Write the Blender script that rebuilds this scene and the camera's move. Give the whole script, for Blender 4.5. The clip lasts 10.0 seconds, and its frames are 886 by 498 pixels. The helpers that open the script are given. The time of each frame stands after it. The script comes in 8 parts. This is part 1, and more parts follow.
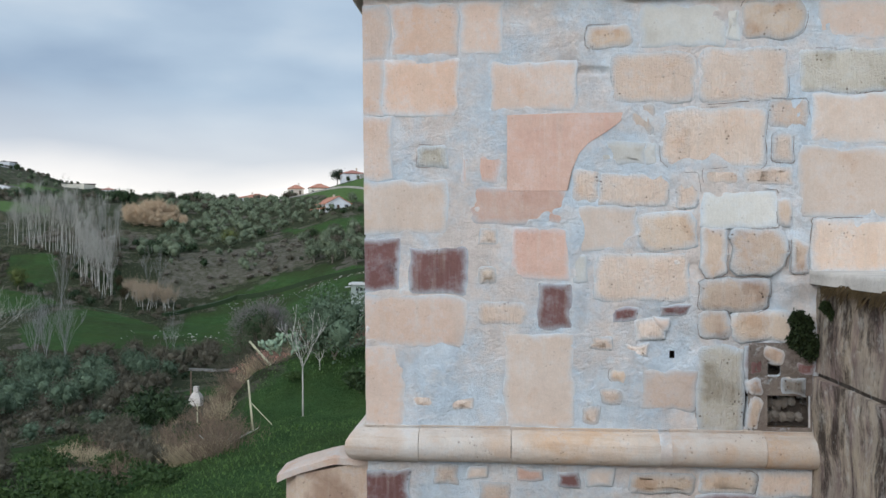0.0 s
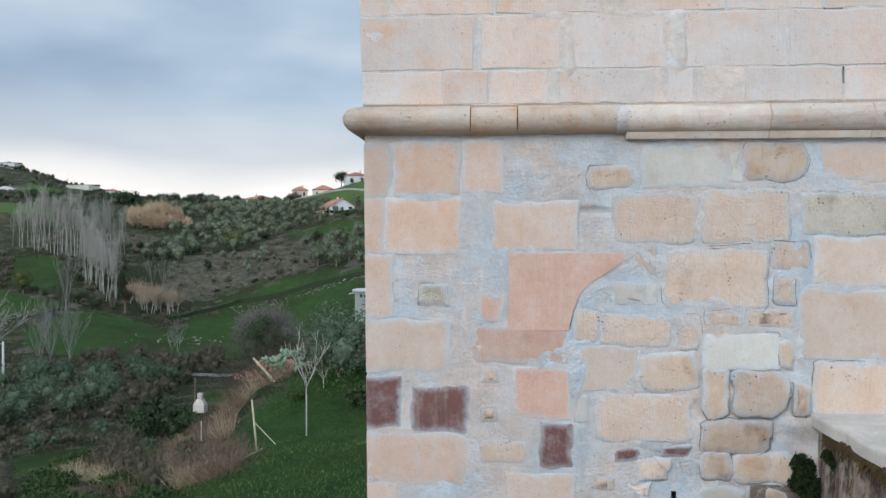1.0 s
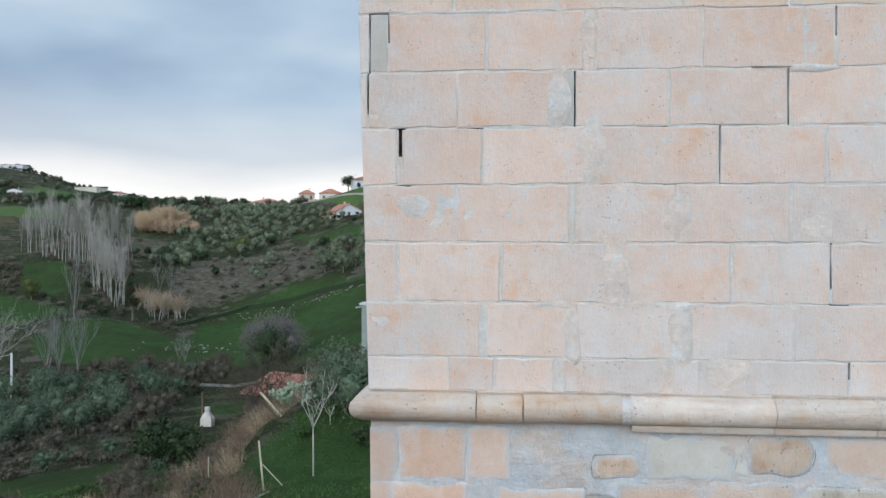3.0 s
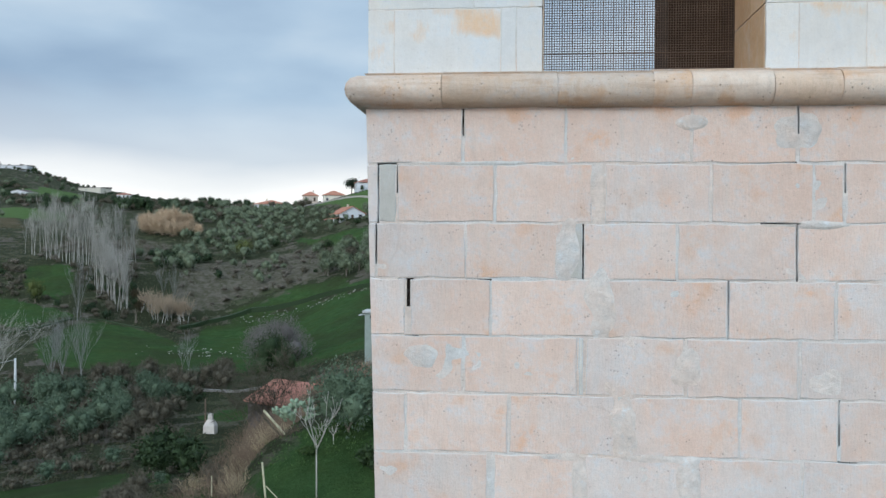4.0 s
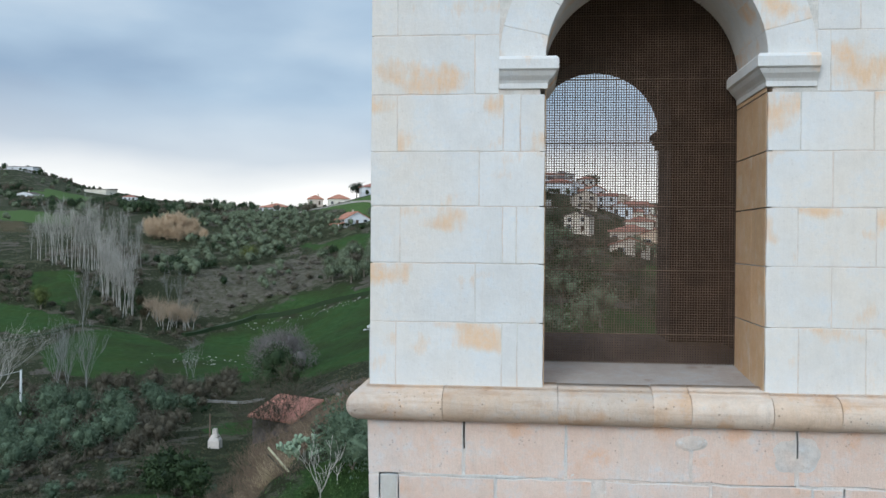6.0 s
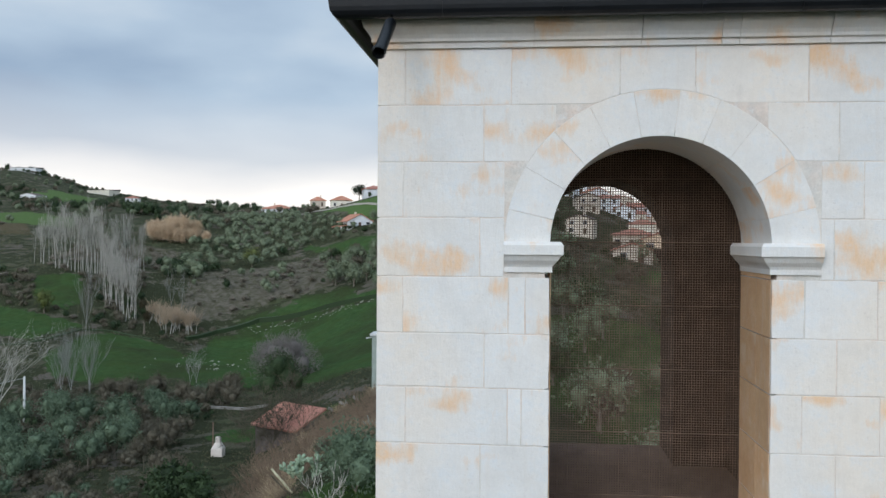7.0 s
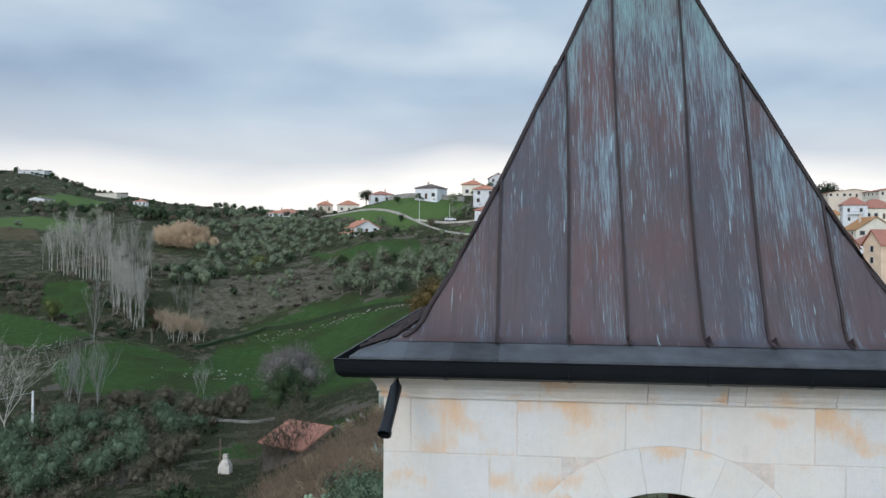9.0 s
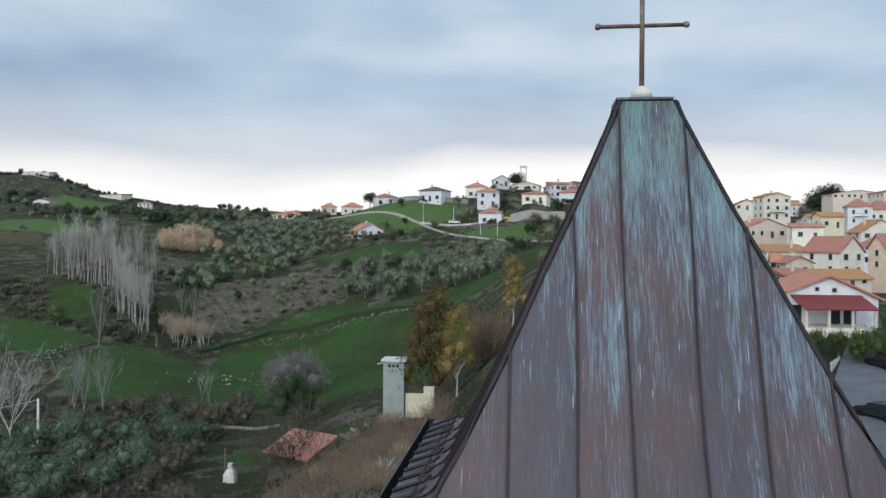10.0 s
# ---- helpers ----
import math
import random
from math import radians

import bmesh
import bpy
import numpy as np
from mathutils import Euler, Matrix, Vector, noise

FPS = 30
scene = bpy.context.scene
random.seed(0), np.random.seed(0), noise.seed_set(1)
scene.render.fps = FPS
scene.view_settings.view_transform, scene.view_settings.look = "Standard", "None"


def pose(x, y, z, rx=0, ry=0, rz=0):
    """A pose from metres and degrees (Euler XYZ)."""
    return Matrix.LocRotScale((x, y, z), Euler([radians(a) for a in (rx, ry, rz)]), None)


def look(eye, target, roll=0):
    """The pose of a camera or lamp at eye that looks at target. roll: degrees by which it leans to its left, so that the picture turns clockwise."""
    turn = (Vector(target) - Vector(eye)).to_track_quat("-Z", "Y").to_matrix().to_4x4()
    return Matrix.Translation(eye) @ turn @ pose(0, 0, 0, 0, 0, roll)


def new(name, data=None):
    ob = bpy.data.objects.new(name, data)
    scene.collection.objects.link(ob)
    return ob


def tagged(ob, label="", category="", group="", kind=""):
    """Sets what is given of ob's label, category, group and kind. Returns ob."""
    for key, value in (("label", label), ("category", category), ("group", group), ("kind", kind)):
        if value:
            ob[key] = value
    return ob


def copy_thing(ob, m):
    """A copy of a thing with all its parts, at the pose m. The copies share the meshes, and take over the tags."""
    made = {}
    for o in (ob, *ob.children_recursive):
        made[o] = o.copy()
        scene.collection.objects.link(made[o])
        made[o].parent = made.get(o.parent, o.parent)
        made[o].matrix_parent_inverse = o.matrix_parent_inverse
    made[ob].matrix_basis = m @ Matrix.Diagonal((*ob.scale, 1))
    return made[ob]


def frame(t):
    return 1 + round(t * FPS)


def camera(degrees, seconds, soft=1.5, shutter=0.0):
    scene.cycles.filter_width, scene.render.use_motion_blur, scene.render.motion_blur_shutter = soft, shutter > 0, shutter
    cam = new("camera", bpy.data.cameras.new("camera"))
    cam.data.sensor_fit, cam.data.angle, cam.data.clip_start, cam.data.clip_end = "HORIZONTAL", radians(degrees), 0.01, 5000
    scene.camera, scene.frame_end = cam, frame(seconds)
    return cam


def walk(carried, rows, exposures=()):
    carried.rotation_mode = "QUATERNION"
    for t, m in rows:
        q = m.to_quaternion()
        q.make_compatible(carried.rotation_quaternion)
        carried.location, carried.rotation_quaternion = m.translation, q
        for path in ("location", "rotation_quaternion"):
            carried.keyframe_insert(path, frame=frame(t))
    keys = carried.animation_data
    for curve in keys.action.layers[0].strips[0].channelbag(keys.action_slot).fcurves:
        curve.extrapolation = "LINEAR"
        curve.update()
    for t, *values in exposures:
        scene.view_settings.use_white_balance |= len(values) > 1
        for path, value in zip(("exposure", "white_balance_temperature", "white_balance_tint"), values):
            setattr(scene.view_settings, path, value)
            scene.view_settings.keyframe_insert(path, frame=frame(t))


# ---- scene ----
cam = camera(54.6, 10.0)
PATH = [
    (0, (0.543, -5.053, 5.877), (0.398, -3.058, 5.856), 0.1),
    (0.5, (0.549, -5.054, 6.322), (0.4, -3.059, 6.301), 0.1),
    (1, (0.555, -5.048, 6.693), (0.401, -3.054, 6.672), 0.1),
    (1.5, (0.575, -5.038, 7.134), (0.417, -3.045, 7.113), 0.1),
    (2, (0.588, -5.048, 7.557), (0.427, -3.054, 7.537), 0.2),
    (2.5, (0.579, -5.052, 7.948), (0.413, -3.059, 7.927), 0.1),
    (4, (0.525, -5.046, 9.26), (0.348, -3.054, 9.241), 0.3),
    (4.5, (0.535, -5.076, 9.668), (0.356, -3.084, 9.649), 0.3),
    (5, (0.544, -5.081, 10.138), (0.362, -3.089, 10.12), 0.3),
    (5.5, (0.545, -5.058, 10.61), (0.36, -3.067, 10.592), 0.4),
    (7, (0.517, -5.08, 12.186), (0.323, -3.09, 12.166), 0.4),
    (7.5, (0.518, -5.086, 12.733), (0.321, -3.095, 12.713), 0.4),
    (8, (0.524, -5.09, 13.21), (0.323, -3.1, 13.19), 0.3),
    (8.5, (0.516, -5.068, 13.724), (0.31, -3.079, 13.703), 0.3),
    (9, (0.51, -5.069, 14.253), (0.3, -3.08, 14.234), 0.4),
    (9.5, (0.501, -5.061, 14.802), (0.287, -3.072, 14.781), 0.4),
    (10, (0.471, -5.081, 15.38), (0.252, -3.093, 15.36), 0.3),
]
# the camera's white balance drifts cooler while the belfry sill passes
BALANCE = ((0, 0, 6500, 10), (2.5, 0, 6450, 9.5), (4, 0, 6230, 7), (5, 0, 6190, 6.5), (5.5, 0, 6190, 6.5), (7, 0, 6500, 10), (10, 0, 6500, 10))
walk(cam, [(t, look(eye, target, roll)) for t, eye, target, roll in PATH], BALANCE)


# ---- light: an overcast afternoon, bright gap of sky low over the hills ----
scene.view_settings.exposure = 0.0
SUN_ELEV, SUN_AZ = 27.0, 203.0


def lin(r, g, b):
    return tuple(((c / 255 + 0.055) / 1.055) ** 2.4 if c > 10 else c / 3294.6 for c in (r, g, b)) + (1.0,)


class Nodes:
    """Small helper to write node trees in few words."""

    def __init__(self, tree):
        self.t = tree

    def n(self, kind, props=None, **ins):
        node = self.t.nodes.new(kind)
        for k, v in (props or {}).items():
            setattr(node, k, v)
        for k, v in ins.items():
            key = int(k[1:]) if k[0] == "i" and k[1:].isdigit() else k.replace("_", " ")
            self.put(node.inputs[key], v)
        return node

    def put(self, socket, v):
        if isinstance(v, bpy.types.NodeSocket):
            self.t.links.new(v, socket)
        else:
            socket.default_value = v

    def math(self, op, a, b=0.0, clamp=False):
        return self.n("ShaderNodeMath", {"operation": op, "use_clamp": clamp}, i0=a, i1=b).outputs[0]

    def mix(self, f, a, b, blend="MIX"):
        return self.n("ShaderNodeMixRGB", {"blend_type": blend}, i0=f, i1=a, i2=b).outputs[0]

    def ramp(self, f, *stops):
        node = self.n("ShaderNodeValToRGB", i0=f)
        e = node.color_ramp.elements
        while len(e) < len(stops):
            e.new(0.5)
        for k, (p, c) in zip(e, stops):
            k.position = p
            k.color = c if isinstance(c, tuple) else (c, c, c, 1)
        return node.outputs[0]

    def noise(self, vec, scale, detail=4.0, rough=0.55):
        return self.n("ShaderNodeTexNoise", Vector=vec, Scale=scale, Detail=detail, Roughness=rough).outputs[0]

    def scaled(self, vec, x, y, z):
        return self.n("ShaderNodeVectorMath", {"operation": "MULTIPLY"}, i0=vec, i1=(x, y, z)).outputs[0]


def make_world():
    w = bpy.data.worlds.new("overcast_sky")
    scene.world = w
    w.use_nodes = True
    w.node_tree.nodes.clear()
    N = Nodes(w.node_tree)
    d = N.n("ShaderNodeTexCoord").outputs["Generated"]
    sep = N.n("ShaderNodeSeparateXYZ", i0=d)
    up = sep.outputs[2]
    # cloud layers: noise drawn out along the horizon
    wide = N.noise(N.scaled(d, 1.7, 1.7, 5.2), 1.5, 3.0, 0.45)
    fine = N.noise(N.scaled(d, 3.0, 3.0, 8.0), 2.6, 6.0, 0.52)
    cloud = N.math("ADD", N.math("MULTIPLY", wide, 0.82), N.math("MULTIPLY", fine, 0.18))
    lit = N.ramp(cloud, (0.36, lin(157, 179, 204)), (0.50, lin(182, 202, 222)), (0.63, lin(210, 223, 235)))
    # the gap over the hills, its upper edge uneven
    edge = N.math("ADD", up, N.math("MULTIPLY", N.math("SUBTRACT", cloud, 0.5), 0.12))
    gap = N.ramp(edge, (0.060, 1.0), (0.105, 0.0))
    rim = N.ramp(edge, (0.075, 0.8), (0.16, 0.0))
    low = N.mix(gap, N.mix(rim, lit, lin(222, 222, 226)), (1.12, 1.09, 1.06, 1))
    nish = N.n("ShaderNodeTexSky", {"sky_type": "NISHITA", "sun_disc": False, "sun_elevation": radians(SUN_ELEV), "sun_rotation": radians(SUN_AZ)}).outputs[0]
    base = N.mix(0.06, low, N.mix(1.0, nish, (0.1, 0.1, 0.1, 1), "MULTIPLY"))
    # an overcast sky is brightest overhead, and the thinner cloud lies behind the viewer
    overhead = N.n("ShaderNodeMapRange", Value=up, From_Min=0.24, From_Max=0.9, To_Min=1.0, To_Max=1.4).outputs[0]
    behind = N.n("ShaderNodeMapRange", Value=sep.outputs[1], From_Min=0.1, From_Max=-0.9, To_Min=1.0, To_Max=2.0).outputs[0]
    bg = N.n("ShaderNodeBackground", Color=base, Strength=N.math("MULTIPLY", overhead, behind))
    out = N.n("ShaderNodeOutputWorld", Surface=bg.outputs[0])


make_world()
sun = new("sun", bpy.data.lights.new("sun", "SUN"))
sun.data.energy, sun.data.angle, sun.data.color = 1.15, radians(25), (1.0, 0.985, 0.97)
_az, _el = radians(SUN_AZ), radians(SUN_ELEV)
sun.matrix_world = look((math.sin(_az) * 60 * math.cos(_el), math.cos(_az) * 60 * math.cos(_el), 60 * math.sin(_el)), (0, 0, 0))


# ---- materials ----
def mat_base(name, rough=0.85, metal=0.0):
    m = bpy.data.materials.new(name)
    m.use_nodes = True
    N = Nodes(m.node_tree)
    b = m.node_tree.nodes["Principled BSDF"]
    b.inputs["Roughness"].default_value, b.inputs["Metallic"].default_value = rough, metal
    b.inputs["Specular IOR Level"].default_value = 0.25
    return m, N, b


def bump(N, b, h, strength, dist):
    N.put(b.inputs["Normal"], N.n("ShaderNodeBump", Height=h, Strength=strength, Distance=dist).outputs[0])


LIME = lin(200, 208, 214)


def stone_mat(name, a, c, stain, lime=0.35, pits=0.3, relief=0.5, tool=0.3, stain_at=0.60, vary=0.22, tone=(198, 205, 210), wash=0.0, streak=0.0, drip=False, grit=0.34, worn=1.0):
    """Weathered sandstone: two tones, stains, smeared lime, pits and tooling marks."""
    m, N, b = mat_base(name, 0.92)
    p = N.n("ShaderNodeNewGeometry").outputs["Position"]
    rnd = N.n("ShaderNodeObjectInfo").outputs["Random"]
    off = N.n("ShaderNodeVectorMath", {"operation": "ADD"}, i0=p, i1=N.n("ShaderNodeCombineXYZ", i0=N.math("MULTIPLY", rnd, 7.0), i2=N.math("MULTIPLY", rnd, 3.0)).outputs[0]).outputs[0]
    big = N.noise(off, 2.6, 5.0, 0.6)
    col = N.mix(N.ramp(big, (0.38, 0.0), (0.66, 1.0)), lin(*a), lin(*c))
    st = N.noise(off, 4.3, 3.0, 0.5)
    if drip:
        # rust-coloured patches broken into runs
        col = N.mix(N.ramp(N.noise(N.scaled(p, 0.9, 0.9, 0.6), 1.0, 4.0, 0.6), (0.42, 0.0), (0.62, 0.8)), col, lin(230, 219, 205))
        st = N.math("ADD", N.math("MULTIPLY", N.noise(N.scaled(off, 2.3, 2.3, 3.2), 1.0, 2.0, 0.5), 0.78), N.math("MULTIPLY", N.noise(N.scaled(p, 26.0, 26.0, 6.0), 1.0, 6.0, 0.7), 0.22))
    col = N.mix(N.math("MULTIPLY", N.ramp(st, (stain_at, 0.0), (stain_at + 0.10, 1.0)), 0.75), col, lin(*stain))
    lm = N.math("ADD", N.math("MULTIPLY", N.noise(p, 5.5, 8.0, 0.68), 0.7), N.math("MULTIPLY", N.noise(p, 28.0, 3.0, 0.6), 0.3))
    col = N.mix(N.math("MULTIPLY", N.ramp(lm, (0.50, 0.0), (0.64, 1.0)), lime), col, LIME)
    if wash:
        # old limewash left in broad patches
        ws = N.math("ADD", N.math("MULTIPLY", N.noise(p, 0.75, 3.0, 0.5), 0.8), N.math("MULTIPLY", N.noise(N.scaled(p, 16.0, 16.0, 5.0), 1.0, 5.0, 0.65), 0.2))
        col = N.mix(N.math("MULTIPLY", N.ramp(ws, (0.45, 0.0), (0.58, 1.0)), wash), col, lin(207, 211, 212))
    if streak:
        col = N.mix(N.math("MULTIPLY", N.ramp(N.noise(N.scaled(p, 1.5, 1.5, 17.0), 1.0, 6.0, 0.65), (0.50, 0.0), (0.68, 1.0)), streak), col, lin(178, 140, 110))
    # mortar wiped over the edges of the block
    film = N.math("ADD", N.n("ShaderNodeAttribute", {"attribute_name": "edge"}).outputs["Fac"], N.math("MULTIPLY", N.math("SUBTRACT", N.noise(p, 9.0, 8.0, 0.72), 0.5), 1.15))
    col = N.mix(N.ramp(film, (0.22, 0.0), (1.05, 0.92)), col, N.mix(N.noise(p, 6.0, 5.0, 0.6), lin(*tone), lin(212, 218, 222)))
    # streaks run down by rain
    run = N.noise(N.scaled(p, 22.0, 22.0, 1.6), 1.0, 5.0, 0.6)
    col = N.mix(N.ramp(run, (0.52, 0.0), (0.74, 0.30)), col, lin(214, 206, 196), "MIX")
    col = N.mix(1.0, col, N.ramp(rnd, (0.0, 1.0 - vary), (1.0, 1.0)), "MULTIPLY")
    grain = N.noise(p, 140.0, 4.0, 0.7)
    col = N.mix(grit, col, N.ramp(grain, (0.3, 0.62), (0.7, 1.0)), "MULTIPLY")
    pit = N.n("ShaderNodeTexVoronoi", Vector=p, Scale=34.0, Randomness=1.0)
    hole = N.math("MULTIPLY", N.ramp(pit.outputs["Distance"], (0.08, 1.0), (0.24, 0.0)), N.ramp(N.noise(p, 7.0, 2.0), (0.52, 0.0), (0.6, 1.0)))
    col = N.mix(N.math("MULTIPLY", hole, pits), col, lin(120, 98, 84))
    vein = N.n("ShaderNodeTexVoronoi", {"feature": "DISTANCE_TO_EDGE"}, Vector=N.mix(0.25, p, N.n("ShaderNodeTexNoise", Vector=p, Scale=3.0, Detail=4.0).outputs[1]), Scale=2.3).outputs[0]
    hair = N.math("MULTIPLY", N.ramp(vein, (0.004, 1.0), (0.012, 0.0)), N.ramp(N.noise(p, 1.7, 2.0), (0.55, 0.0), (0.62, 1.0)))
    col = N.mix(N.math("MULTIPLY", hair, 0.22 * pits), col, lin(110, 92, 80))
    soil = N.noise(N.scaled(p, 9.0, 9.0, 2.2), 1.0, 8.0, 0.72)
    col = N.mix(N.ramp(soil, (0.58, 0.0), (0.78, 0.45 * pits + 0.06)), col, lin(132, 110, 92))
    col = N.mix(1.0, col, N.ramp(N.noise(p, 5.5, 9.0, 0.76), (0.36, 1.0 - 0.12 * worn), (0.64, 1.04)), "MULTIPLY")
    N.put(b.inputs["Base Color"], col)
    comb = N.n("ShaderNodeTexNoise", Vector=N.scaled(p, 95.0, 40.0, 16.0), Scale=1.0, Detail=2.0).outputs[0]
    h = N.math("ADD", N.math("MULTIPLY", N.noise(p, 26.0, 7.0, 0.65), 0.8), N.math("MULTIPLY", comb, tool))
    chip = N.n("ShaderNodeTexWave", {"bands_direction": "Z"}, Vector=p, Scale=13.0, Distortion=14.0, Detail=6.0, Detail_Scale=2.5).outputs["Fac"]
    h = N.math("ADD", h, N.math("MULTIPLY", N.math("MULTIPLY", chip, N.ramp(N.noise(p, 5.0, 3.0), (0.42, 0.0), (0.58, 1.0))), 0.38 * max(0.0, tool - 0.25)))
    h = N.math("SUBTRACT", h, N.math("MULTIPLY", hole, 0.9 * pits))
    bump(N, b, h, relief, 0.012)
    return m


STONE = {
    "peach": stone_mat("peach_sandstone", (224, 194, 174), (226, 204, 188), (218, 180, 154), lime=0.4),
    "orange": stone_mat("orange_sandstone", (222, 186, 162), (225, 196, 175), (214, 172, 144), lime=0.35),
    "pink": stone_mat("pink_sandstone", (214, 174, 156), (218, 184, 166), (204, 162, 142), lime=0.2),
    "cream": stone_mat("cream_limestone", (230, 202, 180), (231, 210, 193), (222, 184, 154), lime=0.35, pits=0.6, relief=1.2, tool=0.6),
    "pale": stone_mat("pale_limestone", (212, 207, 197), (220, 214, 204), (204, 194, 180), lime=0.35, relief=0.5),
    "beige": stone_mat("beige_sandstone", (219, 196, 178), (222, 203, 188), (214, 180, 154), lime=0.25),
    "grey": stone_mat("grey_lichened_stone", (198, 188, 172), (208, 198, 182), (158, 146, 126), lime=0.2, pits=0.8, relief=0.9, tool=0.8, stain_at=0.5),
    "ochre": stone_mat("ochre_stone", (224, 197, 172), (227, 205, 184), (204, 168, 138), lime=0.3, pits=0.6, relief=0.9, tool=0.7, stain_at=0.52),
    "rough": stone_mat("rough_weathered_stone", (212, 184, 162), (216, 192, 170), (170, 138, 116), lime=0.35, pits=0.9, relief=1.0, tool=0.5, stain_at=0.53),
    # grey rubble for the hollow, the cavity's shade put into its colour
    "soot": stone_mat("shade_darkened_rubble", (132, 122, 112), (150, 140, 128), (96, 86, 78), lime=0.15, pits=0.9, relief=1.2, tool=0.4, stain_at=0.5),
    "red": stone_mat("dark_red_volcanic_stone", (124, 88, 84), (136, 98, 92), (100, 70, 68), lime=0.22, pits=0.9, relief=0.9),
    "rose": stone_mat("rosy_sandstone", (229, 200, 182), (232, 211, 197), (230, 186, 154), lime=0.5, pits=0.4, relief=0.7, tool=0.42, stain_at=0.57, vary=0.10, tone=(208, 210, 208), wash=0.5, worn=0.7),
    "new": stone_mat("pale_dressed_limestone", (218, 216, 212), (226, 224, 220), (230, 188, 142), lime=0.4, pits=0.12, relief=0.4, tool=0.22, stain_at=0.55, vary=0.06, drip=True, grit=0.2, worn=0.5),
    "jamb": stone_mat("ochre_dressed_stone", (226, 190, 150), (222, 180, 138), (230, 206, 176), lime=0.15, pits=0.1, relief=0.2, tool=0.1),
    "cornice": stone_mat("moulded_ochre_sandstone", (230, 203, 178), (233, 214, 196), (224, 184, 148), lime=0.4, pits=0.6, relief=0.8, tool=0.3, stain_at=0.52, wash=0.4, streak=0.4),
}


def mortar_mat(name, a, c, relief=0.8, sand=0.75):
    m, N, b = mat_base(name, 0.95)
    p = N.n("ShaderNodeNewGeometry").outputs["Position"]
    n1 = N.noise(p, 3.2, 6.0, 0.62)
    col = N.mix(N.ramp(n1, (0.35, 0.0), (0.68, 1.0)), lin(*a), lin(*c))
    # sand from the stones washed into the lime, in broad patches
    col = N.mix(N.ramp(N.math("ADD", N.math("MULTIPLY", N.noise(p, 1.5, 4.0, 0.6), 0.75), N.math("MULTIPLY", N.noise(p, 11.0, 6.0, 0.7), 0.25)), (0.43, 0.0), (0.58, sand)), col, lin(224, 203, 187))
    col = N.mix(N.ramp(N.noise(p, 4.0, 8.0, 0.72), (0.54, 0.0), (0.68, 0.5)), col, lin(216, 206, 198))
    col = N.mix(N.ramp(N.noise(p, 9.0, 7.0, 0.72), (0.56, 0.0), (0.68, 0.8)), col, lin(222, 224, 224))
    col = N.mix(N.ramp(N.noise(p, 15.0, 8.0, 0.75), (0.62, 0.0), (0.72, 0.5)), col, lin(128, 122, 118))
    col = N.mix(0.3, col, N.ramp(N.noise(p, 60.0, 4.0, 0.7), (0.3, 0.72), (0.6, 1.0)), "MULTIPLY")
    col = N.mix(1.0, col, N.ramp(N.noise(p, 6.5, 9.0, 0.78), (0.36, 0.82), (0.62, 1.05)), "MULTIPLY")
    N.put(b.inputs["Base Color"], col)
    h = N.math("ADD", N.noise(p, 12.0, 10.0, 0.75), N.math("MULTIPLY", N.noise(p, 55.0, 3.0, 0.6), 0.3))
    bump(N, b, h, relief, 0.045)
    return m


MORTAR = mortar_mat("bluish_lime_mortar", (195, 206, 214), (216, 221, 224), 0.75)
POINTING = mortar_mat("pale_lime_pointing", (206, 206, 203), (222, 214, 206), 0.5)
JOINT = mortar_mat("pale_joint_mortar", (208, 205, 198), (220, 213, 203), 0.4)
CORE = mortar_mat("dark_rubble_core", (70, 60, 54), (96, 84, 74), 1.0, 0.0)
# fill seen in hollows and the parapet joint, toned dark as shade
HOLE = mortar_mat("shade_toned_recess_rubble", (78, 70, 64), (112, 102, 94), 1.0, 0.0)


def plain_mat(name, rgb, rough=0.7, metal=0.0, amount=0.25, scale=6.0, bumps=0.15):
    m, N, b = mat_base(name, rough, metal)
    p = N.n("ShaderNodeNewGeometry").outputs["Position"]
    rnd = N.n("ShaderNodeObjectInfo").outputs["Random"]
    v = N.math("ADD", N.math("MULTIPLY", N.noise(p, scale, 6.0, 0.62), 0.75), N.math("MULTIPLY", rnd, 0.25))
    dark = tuple(c * (1 - amount) for c in rgb)
    N.put(b.inputs["Base Color"], N.mix(N.ramp(v, (0.3, 0.0), (0.7, 1.0)), lin(*dark), lin(*rgb)))
    bump(N, b, N.noise(p, scale * 6, 4.0), bumps, 0.02)
    return m


